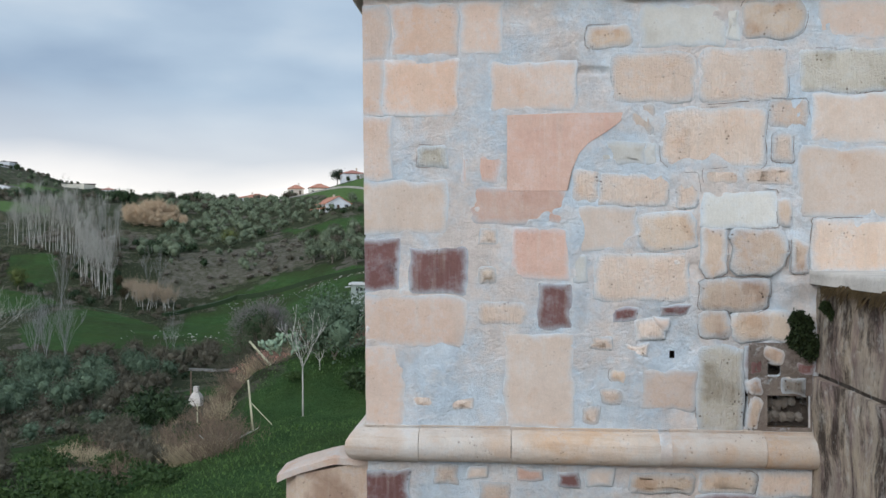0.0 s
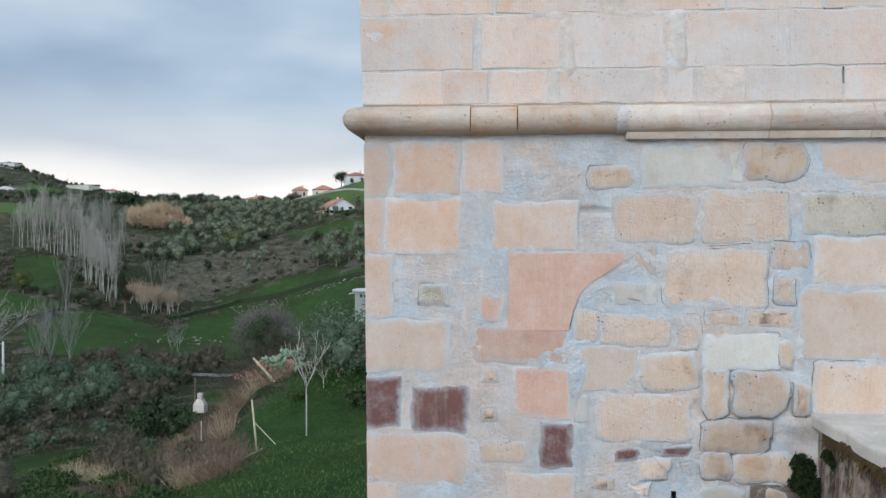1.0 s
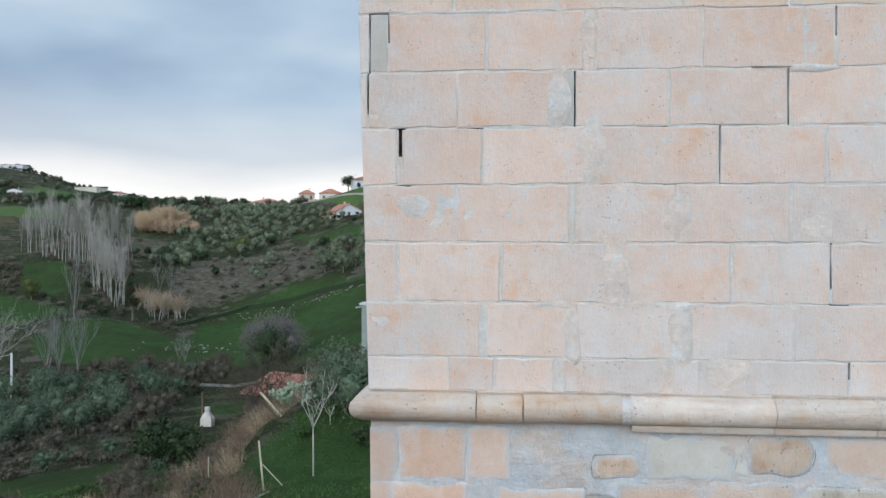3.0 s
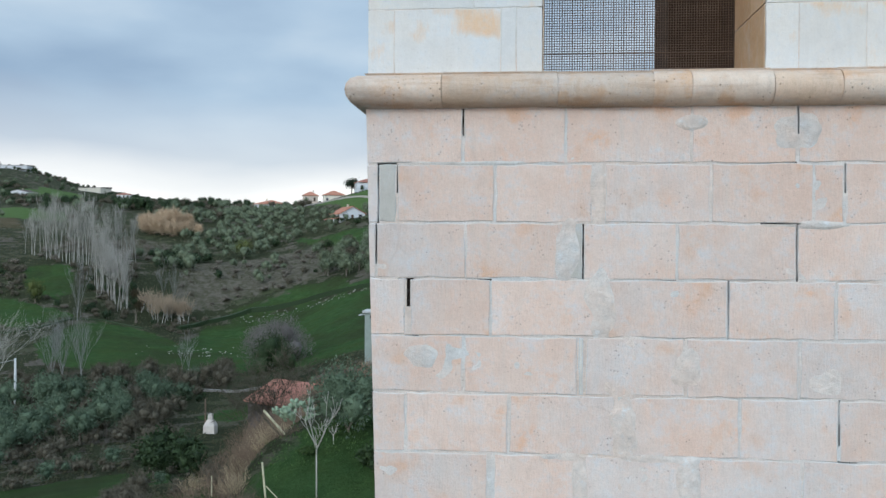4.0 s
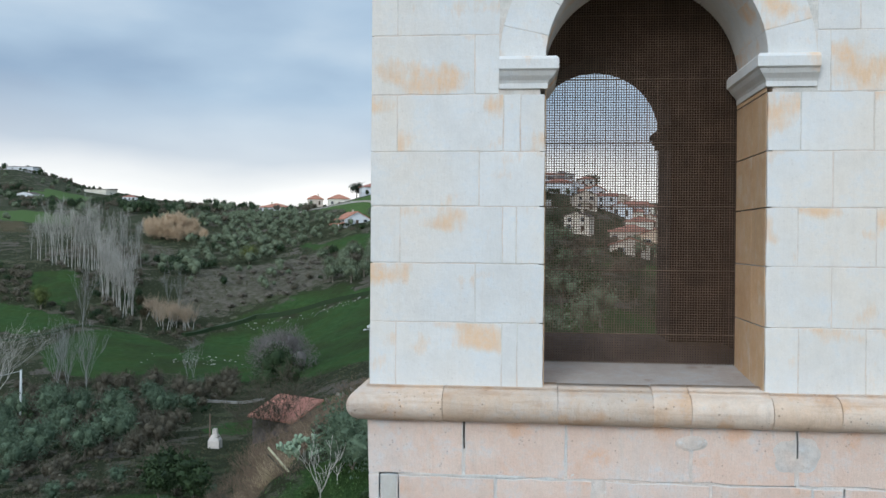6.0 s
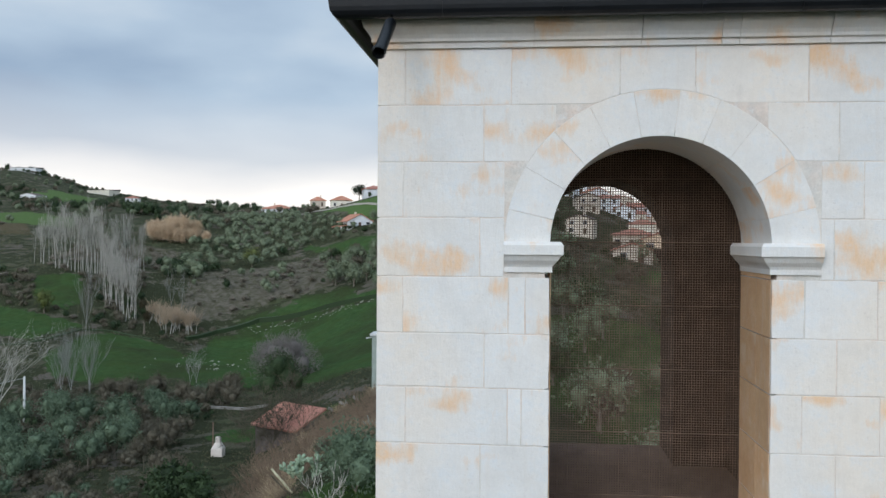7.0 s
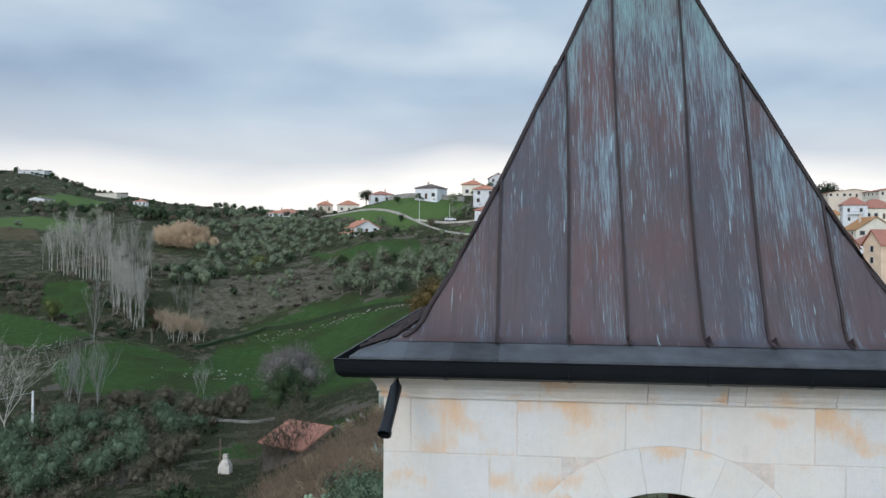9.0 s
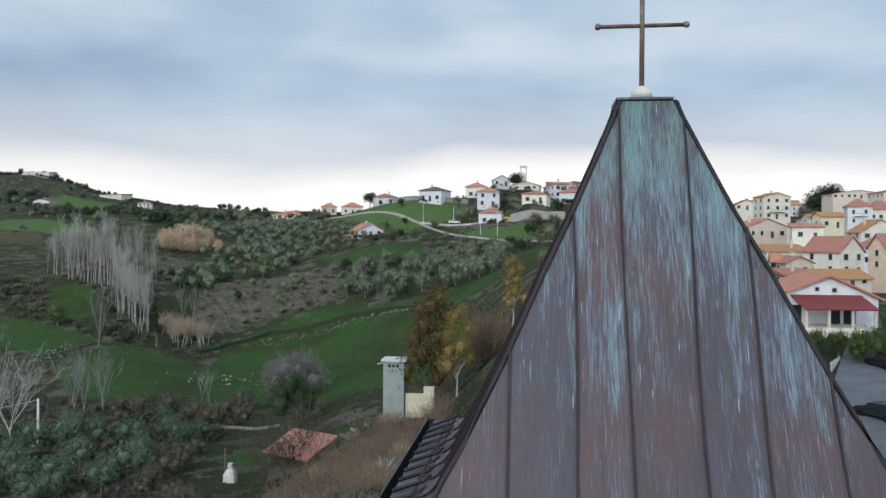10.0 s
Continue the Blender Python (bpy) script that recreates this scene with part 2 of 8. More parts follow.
def copper_mat(name, patina):
    """Old copper sheet: brown oxide with green and pale-blue runs, more of them towards the top where water starts."""
    m, N, b = mat_base(name, 0.5, 0.0)
    b.inputs["Specular IOR Level"].default_value = 0.4
    p = N.n("ShaderNodeNewGeometry").outputs["Position"]
    z = N.n("ShaderNodeSeparateXYZ", i0=p).outputs[2]
    rnd = N.n("ShaderNodeObjectInfo").outputs["Random"]
    q = N.n("ShaderNodeVectorMath", {"operation": "ADD"}, i0=p, i1=N.n("ShaderNodeCombineXYZ", i0=N.math("MULTIPLY", rnd, 5.0)).outputs[0]).outputs[0]
    col = N.mix(N.ramp(N.noise(q, 1.6, 5.0, 0.6), (0.35, 0.0), (0.65, 1.0)), lin(82, 62, 61), lin(64, 61, 68))
    col = N.mix(N.ramp(rnd, (0.25, 0.0), (0.85, 0.45)), col, N.mix(N.ramp(rnd, (0.5, 0.0), (0.52, 1.0)), lin(102, 70, 70), lin(64, 64, 74)))
    col = N.mix(N.ramp(N.noise(q, 5.0, 5.0, 0.6), (0.54, 0.0), (0.75, 0.6)), col, lin(90, 64, 60))
    dark = N.noise(N.scaled(q, 26.0, 0.6, 1.1), 1.0, 6.0, 0.65)
    col = N.mix(N.ramp(dark, (0.50, 0.0), (0.72, 0.65)), col, lin(54, 46, 48))
    run = N.noise(N.scaled(q, 165.0, 0.8, 6.0), 1.0, 8.0, 0.74)
    mid = N.noise(N.scaled(q, 24.0, 0.8, 2.6), 1.0, 4.0, 0.55)
    broad = N.noise(N.scaled(q, 3.8, 0.6, 0.9), 1.0, 3.0, 0.5)
    high = N.n("ShaderNodeMapRange", Value=z, From_Min=13.6, From_Max=16.4, To_Min=-0.045, To_Max=0.05).outputs[0]
    amt = N.math("ADD", N.math("ADD", N.math("MULTIPLY", run, 0.62), N.math("ADD", N.math("MULTIPLY", mid, 0.16), N.math("MULTIPLY", broad, 0.34))), N.math("ADD", high, patina - 0.008))
    hue = N.mix(N.n("ShaderNodeMapRange", Value=z, From_Min=15.2, From_Max=16.4).outputs[0], lin(136, 162, 170), lin(112, 156, 146))
    col = N.mix(N.ramp(amt, (0.53, 0.0), (0.61, 0.40)), col, lin(96, 108, 122))
    col = N.mix(N.ramp(amt, (0.575, 0.0), (0.69, 0.72)), col, hue)
    drip = N.noise(N.scaled(q, 75.0, 0.6, 4.0), 1.0, 2.0, 0.5)
    col = N.mix(N.ramp(drip, (0.70, 0.0), (0.745, 0.8)), col, lin(150, 180, 188))
    N.put(b.inputs["Base Color"], col)
    N.put(b.inputs["Roughness"], N.ramp(amt, (0.5, 0.42), (0.68, 0.8)))
    bump(N, b, N.math("ADD", N.noise(q, 2.2, 3.0), N.math("MULTIPLY", N.noise(q, 30.0, 4.0), 0.1)), 0.25, 0.03)
    return m


COPPER = copper_mat("weathered_copper", 0.0)
COPPER_FLAT = copper_mat("verdigris_copper", -0.01)
APRON = plain_mat("greyed_copper_sheet", (88, 92, 98), 0.55, 0.0, 0.4, 5.0, 0.2)
# copper folds, coloured darker than the sheets to draw the seams' shadow lines
SEAM = plain_mat("shadow_toned_copper_fold", (58, 48, 48), 0.55, 0.0, 0.4, 9.0, 0.1)
GUTTER = plain_mat("black_gutter_metal", (27, 30, 34), 0.35, 0.0, 0.3, 5.0, 0.05)
IRON = plain_mat("rusted_iron", (150, 128, 112), 0.5, 0.3, 0.45, 14.0, 0.2)
WIRE = plain_mat("dull_brown_wire", (134, 112, 96), 0.6, 0.2, 0.3, 8.0, 0.0)
# brown plaster, its colour darkened to stand for the dimness inside the belfry
PLASTER_IN = plain_mat("shade_darkened_plaster", (70, 54, 45), 0.95, 0.0, 0.35, 2.0, 0.4)
SILL = stone_mat("worn_sill_stone", (204, 190, 180), (212, 200, 190), (180, 158, 144), lime=0.5, relief=0.5)


# ---- mesh helpers ----
def mark_edges(me, values):
    me.attributes.new("edge", "FLOAT", "POINT").data.foreach_set("value", values)
    return me


def mesh_of(name, verts, faces, material=None, smooth=False):
    me = bpy.data.meshes.new(name)
    me.from_pydata([tuple(v) for v in verts], [], faces)
    if smooth:
        me.polygons.foreach_set("use_smooth", [True] * len(me.polygons))
    if material:
        me.materials.append(material)
    me.update()
    return me


def part(name, me, parent, label="", at=None):
    ob = new(name, me)
    ob.parent = parent
    if at is not None:
        ob.matrix_basis = at if isinstance(at, Matrix) else Matrix.Translation(at)
    if label:
        ob["label"] = label
    return ob


def thing(name, label, category, at=None, group="", kind=""):
    ob = new(name)
    if at is not None:
        ob.matrix_basis = at if isinstance(at, Matrix) else Matrix.Translation(at)
    return tagged(ob, label, category, group, kind)


class Geo:
    """Gathers vertices and faces of one mesh."""

    def __init__(self):
        self.v, self.f = [], []

    def quad(self, *pts):
        k = len(self.v)
        self.v += pts
        self.f.append(tuple(range(k, k + len(pts))))

    def box(self, x0, x1, y0, y1, z0, z1):
        k = len(self.v)
        self.v += [(x, y, z) for z in (z0, z1) for x, y in ((x0, y0), (x1, y0), (x1, y1), (x0, y1))]
        self.f += [tuple(k + i for i in f) for f in ((3, 2, 1, 0), (4, 5, 6, 7), (0, 1, 5, 4), (1, 2, 6, 5), (2, 3, 7, 6), (3, 0, 4, 7))]

    def tube(self, pts, radii, n=6, cap=True):
        k = len(self.v)
        for i, p in enumerate(pts):
            p = Vector(p)
            d = (Vector(pts[min(i + 1, len(pts) - 1)]) - Vector(pts[max(i - 1, 0)])).normalized()
            s = d.cross(Vector((0.3, 0.9, 0.1)) if abs(d.z) > 0.8 else Vector((0, 0, 1))).normalized()
            t = s.cross(d)
            for j in range(n):
                a = 2 * math.pi * j / n
                self.v.append(tuple(p + (s * math.cos(a) + t * math.sin(a)) * radii[i]))
        for i in range(len(pts) - 1):
            for j in range(n):
                a, b = k + i * n + j, k + i * n + (j + 1) % n
                self.f.append((a, b, b + n, a + n))
        if cap:
            self.f += [tuple(k + j for j in reversed(range(n))), tuple(k + (len(pts) - 1) * n + j for j in range(n))]

    def mesh(self, name, material, smooth=False):
        return mesh_of(name, self.v, self.f, material, smooth)


def sweep(profile, path, z0=0.0):
    """A closed profile of (out, z) carried along a plan path; out is to the left of the way."""
    g = Geo()
    P = [Vector((x, y)) for x, y in path]
    n = len(profile)
    for i, p in enumerate(P):
        a = (p - P[i - 1]).normalized() if i else None
        b = (P[i + 1] - p).normalized() if i + 1 < len(P) else None
        na, nb = [Vector((-d.y, d.x)) if d else None for d in (a, b)]
        m = na if nb is None else nb if na is None else (na + nb) / (1 + na.dot(nb))
        g.v += [(p.x + m.x * o, p.y + m.y * o, z0 + z) for o, z in profile]
    for i in range(len(P) - 1):
        for j in range(n):
            a, b = i * n + j, i * n + (j + 1) % n
            g.f.append((a, a + n, b + n, b))
    last = [g.v[(len(P) - 1) * n + j] for j in range(n)]
    g.quad(*g.v[:n])
    g.quad(*last[::-1])
    return g


# ---- the bell tower ----
X0, X1, YB = -0.375, 2.945, 3.27          # bell storey: corners in plan
AX0, AX1, ZS = 0.655, 1.915, 12.17        # arched opening and its springing
AXC, AR = (AX0 + AX1) / 2, (AX1 - AX0) / 2
TH = 0.74                                  # wall thickness of the bell storey
ZC1, ZC2, ZC3, ZTOP = 4.57, 7.31, 10.04, 13.33


def left_edge(z):
    """The old corner leans out a little towards the top of each stage."""
    if z < ZC2:
        return -0.275 - 0.03 * (z - 4.5) / 2.8
    if z < ZC3 + 0.1:
        return -0.31 - 0.075 * (z - ZC2) / 2.7
    return X0


tower = thing("bell_tower", "square stone bell tower with a pointed copper roof", "bell tower")


def prism(zs, y0, y1, x1, dx=0.012):
    g = Geo()
    for z in zs:
        a = left_edge(z) + dx
        g.v += [(a, y0, z), (x1, y0, z), (x1, y1, z), (a, y1, z)]
    for i in range(len(zs) - 1):
        k = i * 4
        for j in range(4):
            g.f.append((k + j, k + (j + 1) % 4, k + 4 + (j + 1) % 4, k + 4 + j))
    g.f += [(3, 2, 1, 0), tuple(len(g.v) - 4 + j for j in range(4))]
    return g


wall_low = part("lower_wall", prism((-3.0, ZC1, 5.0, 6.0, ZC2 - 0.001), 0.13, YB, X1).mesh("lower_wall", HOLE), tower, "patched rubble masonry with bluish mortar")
wall_mid = part("middle_wall", prism((ZC2, 8.0, 9.0, ZC3), 0.045, YB, X1).mesh("middle_wall", CORE), tower, "courses of rosy sandstone blocks with cracked joints")


def arch_points(cx, r, zs, n):
    return [(cx - r * math.cos(math.pi * i / n), zs + r * math.sin(math.pi * i / n)) for i in range(n + 1)]


def arch_wall(x0, x1, z0, z1, cx, r, zs, y0, y1, n=24):
    """A wall slab from y0 to y1 with a round-arched opening down to z0."""
    g = Geo()
    A = arch_points(cx, r, zs, n)
    for y, flip in ((y0, 1), (y1, -1)):
        def q(*p):
            g.quad(*[(a, y, b) for a, b in p[::flip]])
        q((x0, z0), (cx - r, z0), (cx - r, zs), (x0, zs))
        q((cx + r, z0), (x1, z0), (x1, zs), (cx + r, zs))
        q((x0, zs), (cx - r, zs), (cx - r, z1), (x0, z1))
        q((cx + r, zs), (x1, zs), (x1, z1), (cx + r, z1))
        for (ax, az), (bx, bz) in zip(A, A[1:]):
            q((ax, az), (bx, bz), (bx, z1), (ax, z1))
    rim = [(cx - r, z0)] + A + [(cx + r, z0)]
    for (ax, az), (bx, bz) in zip(rim, rim[1:]):
        g.quad((ax, y0, az), (ax, y1, az), (bx, y1, bz), (bx, y0, bz))
    for x, s in ((x0, 1), (x1, -1)):
        g.quad(*[(x, y, z) for y, z in ((y1, z0), (y0, z0), (y0, z1), (y1, z1))][::s])
    g.quad((x0, y0, z1), (x1, y0, z1), (x1, y1, z1), (x0, y1, z1))
    return g


wall_top = part("belfry_front_wall", arch_wall(X0 + 0.012, X1 - 0.012, 10.2, 13.6, AXC, AR + 0.03, ZS, 0.0008, TH).mesh("belfry_front_wall", JOINT), tower, "smooth pale ashlar with ochre stains and an arched opening")
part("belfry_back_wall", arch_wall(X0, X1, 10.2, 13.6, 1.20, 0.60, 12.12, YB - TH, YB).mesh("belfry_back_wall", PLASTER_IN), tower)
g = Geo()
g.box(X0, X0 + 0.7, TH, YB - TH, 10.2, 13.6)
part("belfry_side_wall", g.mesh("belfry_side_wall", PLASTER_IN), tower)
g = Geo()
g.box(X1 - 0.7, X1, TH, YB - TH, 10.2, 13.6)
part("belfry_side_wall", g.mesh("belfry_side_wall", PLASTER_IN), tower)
g = Geo()
g.box(X0 + 0.02, X1, 0.05, YB, ZC3, 10.24)
part("belfry_floor", g.mesh("belfry_floor", plain_mat("dusty_brown_floor", (124, 104, 96), 0.95, 0, 0.3, 4.0)), tower)
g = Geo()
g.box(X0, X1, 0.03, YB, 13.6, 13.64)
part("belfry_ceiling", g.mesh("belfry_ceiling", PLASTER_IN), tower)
# sill rising inward, and the imposts of the rear arch
g = Geo()
g.v = [(AX0, 0.0, 10.235), (AX1, 0.0, 10.245), (AX1, 0.75, 10.31), (AX0, 0.75, 10.31), (AX0, 0, 10.1), (AX1, 0, 10.1), (AX1, 0.75, 10.1), (AX0, 0.75, 10.1)]
g.f = [(0, 1, 2, 3), (4, 5, 1, 0), (5, 6, 2, 1), (7, 4, 0, 3), (6, 7, 3, 2)]
part("window_sill", g.mesh("window_sill", SILL), tower, "worn grey sill")
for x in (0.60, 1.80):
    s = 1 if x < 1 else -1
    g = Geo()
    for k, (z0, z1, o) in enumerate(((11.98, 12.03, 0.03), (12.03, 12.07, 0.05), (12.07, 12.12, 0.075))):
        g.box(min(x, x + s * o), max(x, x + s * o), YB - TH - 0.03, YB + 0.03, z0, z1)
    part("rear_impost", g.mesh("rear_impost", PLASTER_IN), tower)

# wire screen set back in the arch
screen = Geo()
rim = [(AX0 - 0.02, 10.29)] + arch_points(AXC, AR + 0.02, ZS, 24) + [(AX1 + 0.02, 10.29)]
screen.tube([(x, 0.70, z) for x, z in rim], [0.012] * len(rim), 4)
screen_frame = part("wire_screen", screen.mesh("wire_screen", WIRE), tower, "fine square wire screen across the arch")
g = Geo()
pitch, wr = 0.0168, 0.0025


def chord(z):
    return AR if z < ZS else math.sqrt(max(AR * AR - (z - ZS) ** 2, 0.0001))


i = 0
z = 10.30
while z < ZS + AR - 0.01:
    w, r = chord(z), wr * (2.0 if i % 25 == 12 else 1.0)
    g.tube([(AXC - w, 0.699, z), (AXC + w, 0.699, z)], [r, r], 4, False)
    z += pitch
    i += 1
i = 0
x = AX0 + 0.01
while x < AX1:
    zt = ZS + math.sqrt(max(AR * AR - (x - AXC) ** 2, 0.0001))
    r = wr * (1.5 if i % 4 == 0 else 1.0)
    g.tube([(x, 0.703, 10.29), (x, 0.703, zt)], [r, r], 4, False)
    x += pitch
    i += 1
part("wire_mesh", g.mesh("wire_mesh", WIRE), screen_frame)


# string courses: rounded mouldings, stone by stone, round the corner
def torus_profile(h, out, fillet=0.0):
    pts = [(-0.10, 0.0), (fillet, 0.0)]
    for k in range(9):
        a = -math.pi / 2 + math.pi * k / 8
        pts.append((fillet + (out - fillet) * math.cos(a) ** 0.8 if 0 < k < 8 else fillet, h * 0.5 + h * 0.5 * math.sin(a)))
    pts += [(0.02, h + 0.012), (-0.10, h + 0.03)]
    return pts


def string_course(z, h, out, joints, xl, x_end, lip=()):
    edges = [xl] + list(joints) + [x_end]
    for k, (a, b) in enumerate(zip(edges, edges[1:])):
        filler = b - a < 0.08
        gap = 0.0 if filler else random.choice((0.001, 0.001, 0.0025))
        prof = torus_profile(h + random.uniform(-0.004, 0.004), out + random.uniform(-0.006, 0.006))
        path = [(b - gap, 0.0), (a, 0.0), (a, YB)] if k == 0 else [(b - gap, 0.0), ((a + b) / 2, random.uniform(-0.003, 0.003)), (a + gap, 0.0)]
        ob = part("cornice_stone", sweep(prof, path, z + random.uniform(-0.003, 0.003)).mesh("cornice_stone", MORTAR if filler else STONE["cornice"], True), tower)
        if k in lip:
            part("cornice_fillet", sweep([(-0.05, -0.035), (0.045, -0.035), (0.055, -0.012), (0.06, 0.004), (-0.05, 0.004)], [(b - gap, 0), (a + gap, 0)], z).mesh("cornice_fillet", STONE["cornice"]), tower)


string_course(ZC1, 0.195, 0.115, (0.04, 0.58, 1.43, 1.49, 2.02), left_edge(4.7), 2.32)
string_course(ZC2, 0.165, 0.115, (0.33, 0.60, 1.17, 1.22, 2.02, 2.58), left_edge(7.4) + 0.02, X1, lip=(4, 5, 6))
string_course(ZC3, 0.195, 0.115, (0.07, 0.74, 1.28, 1.49, 1.94, 2.31), X0, X1)

# stone eaves moulding under the gutter
eaves = [(-0.1, 13.322), (0.022, 13.322), (0.024, 13.342), (0.012, 13.345), (0.012, 13.356), (0.036, 13.36), (0.036, 13.378), (0.045, 13.40), (0.075, 13.44), (0.085, 13.47), (0.085, 13.55), (-0.1, 13.55)]
for a, b in zip((X0, 0.55, 1.17, 1.62, 1.72, 2.22), (0.55, 1.17, 1.62, 1.72, 2.22, X1)):
    path = [(b - 0.002, 0), (a, 0), (a, YB)] if a == X0 else [(b - 0.002, 0), (a + 0.002, 0)]
    part("eaves_moulding", sweep(eaves, path).mesh("eaves_moulding", STONE["new"]), tower)

# ---- copper roof ----
RX, RY = AXC - 0.012, 1.60
PROF = ((13.655, 1.60), (13.67, 1.535), (13.70, 1.485), (13.76, 1.435), (13.86, 1.388), (14.06, 1.272), (14.30, 1.152), (14.55, 1.028), (14.83, 0.90), (15.2, 0.735), (15.6, 0.545), (16.0, 0.37), (16.28, 0.25), (16.42, 0.195))


def half(z):
    return float(np.interp(z, [p[0] for p in PROF], [p[1] for p in PROF]))


def height_of(h):
    return float(np.interp(h, [p[1] for p in PROF][::-1], [p[0] for p in PROF][::-1]))


g = Geo()
for z, h in PROF:
    g.v += [(RX + sx * (h - 0.006), RY + sy * (h - 0.006), z) for sx, sy in ((-1, -1), (1, -1), (1, 1), (-1, 1))]
for i in range(len(PROF) - 1):
    for j in range(4):
        k = i * 4
        g.f.append((k + j, k + (j + 1) % 4, k + 4 + (j + 1) % 4, k + 4 + j))
g.f.append(tuple(len(g.v) - 4 + j for j in range(4)))
roof = part("roof", g.mesh("roof", COPPER), tower, "steep pyramid roof of brown copper sheet streaked with verdigris")


def roof_side(turn, seams):
    """Sheets between standing seams on one side; u runs along the eave, measured from the axis."""
    R = Matrix.Translation((RX, RY, 0)) @ Matrix.Rotation(turn, 4, "Z")
    us = [-1.6] + list(seams) + [1.6]
    for a, b in zip(us, us[1:]):
        zs = sorted({p[0] for p in PROF} | {height_of(abs(u)) for u in (a, b) if abs(u) > 0.2})
        g, rows = Geo(), []
        for z in zs:
            h = half(z)
            l, r = max(a, -h), min(b, h)
            if r - l < 0.002:
                rows.append(None)
                continue
            n = 4
            row = []
            for k in range(n + 1):
                u = l + (r - l) * k / n
                sag = 0.005 * math.sin(math.pi * k / n) * math.sin(z * 3 + a * 9) * min(1, (r - l) * 4)
                row.append(len(g.v))
                g.v.append(tuple(R @ Vector((u, -h - 0.001 + sag * 0.4, z))))
            rows.append(row)
        for p, q in zip(rows, rows[1:]):
            if p and q:
                for k in range(len(p) - 1):
                    g.f.append((p[k], p[k + 1], q[k + 1], q[k]))
        if g.f:
            part("copper_sheet", g.mesh("copper_sheet", COPPER, True), roof)
    for u in seams:
        zt = min(height_of(abs(u)), 16.42) if abs(u) > 0.2 else 16.42
        zz = [z for z, _ in PROF if z < zt] + [zt]
        g, hh, w = Geo(), 0.028, 0.005
        for z in zz:
            h = half(z)
            lean = 0.010 * math.sin(z * 2.0 + u * 5)
            g.v += [tuple(R @ Vector((u + lean + dx, -h - dy, z))) for dx, dy in ((-w, 0), (-w * 1.5, hh), (w * 1.5, hh), (w, 0))]
        for i in range(len(zz) - 1):
            for j in range(4):
                k = i * 4
                g.f.append((k + j, k + (j + 1) % 4, k + 4 + (j + 1) % 4, k + 4 + j))
        g.f += [(0, 1, 2, 3), tuple(len(g.v) - 4 + j for j in (3, 2, 1, 0))]
        # folded foot of the seam
        k = len(g.v)
        h = half(13.66)
        g.v += [tuple(R @ Vector(p)) for p in ((u - 0.008, -h + 0.02, 13.69), (u + 0.008, -h + 0.02, 13.69), (u + 0.022, -h - 0.07, 13.668), (u + 0.004, -h - 0.075, 13.668), (u + 0.004, -h - 0.03, 13.72))]
        g.f += [(k, k + 3, k + 4), (k + 1, k + 4, k + 2), (k + 3, k + 2, k + 4)]
        part("standing_seam", g.mesh("standing_seam", SEAM), roof)


FRONT_SEAMS = (-0.973, -0.55, -0.213, 0.242, 0.612, 1.032)
roof_side(0.0, FRONT_SEAMS)
for turn in (math.pi / 2, math.pi, -math.pi / 2):
    roof_side(turn, (-1.0, -0.6, -0.2, 0.2, 0.6, 1.0))
for sx, sy in ((-1, -1), (1, -1), (1, 1), (-1, 1)):
    g = Geo()
    g.tube([(RX + sx * (h + 0.004), RY + sy * (h + 0.004), z) for z, h in PROF[1:]], [0.017] * (len(PROF) - 1), 5)
    part("hip_roll", g.mesh("hip_roll", SEAM, True), roof)

# low apron between the steep roof and the gutter, sheet by sheet
for side, turn in enumerate((0.0, -math.pi / 2, math.pi, math.pi / 2)):
    R = Matrix.Translation((RX, RY, 0)) @ Matrix.Rotation(turn, 4, "Z")
    ho, hi, zo, zi = 1.815, 1.56, 13.585, 13.662
    cuts = [-ho] + [-1.50 + 0.272 * k for k in range(12)] + [ho]
    for a, b in zip(cuts, cuts[1:]):
        g = Geo()

        def inner(u):
            return max(-hi, min(hi, u))
        top = [R @ Vector(p) for p in ((a, -ho, zo), (b, -ho, zo), (inner(b), -hi, zi), (inner(a), -hi, zi))]
        lo = [v - Vector((0, 0, 0.02)) for v in top]
        g.v = [tuple(v) for v in top + lo]
        g.f = [(0, 1, 2, 3), (7, 6, 5, 4), (0, 4, 5, 1), (1, 5, 6, 2), (2, 6, 7, 3), (3, 7, 4, 0)]
        part("apron_sheet", g.mesh("apron_sheet", APRON), roof)
        if b < 1.5 and side != 0:
            g = Geo()
            g.tube([tuple(R @ Vector((b, -ho, zo + 0.016))), tuple(R @ Vector((inner(b), -hi - 0.03, zi + 0.016))), tuple(R @ Vector((inner(b), -hi + 0.02, zi + 0.06)))], [0.014, 0.014, 0.01], 4)
            part("apron_seam", g.mesh("apron_seam", SEAM), roof)

# gutter with its brackets and spout
gut = [(0.135, 13.565)]
for k in range(9):
    a = math.pi * k / 8
    gut.append((0.185 - 0.06 * math.cos(a), 13.52 - 0.062 * math.sin(a)))
gut += [(0.25, 13.565), (0.254, 13.575), (0.243, 13.575), (0.238, 13.53)]
for k in range(7):
    a = math.pi * (6 - k) / 6
    gut.append((0.185 - 0.05 * math.cos(a), 13.522 - 0.05 * math.sin(a)))
gut += [(0.143, 13.565)]
gutter = part("gutter", sweep(gut, [(X1 + 0.01, 0), (X0, 0), (X0, YB), (X1, YB)]).mesh("gutter", GUTTER, False), tower, "black half-round metal gutter")
g = Geo()
g.box(X0 - 0.13, X1 + 0.13, -0.13, YB + 0.13, 13.548, 13.572)
part("eaves_board", g.mesh("eaves_board", GUTTER), tower)
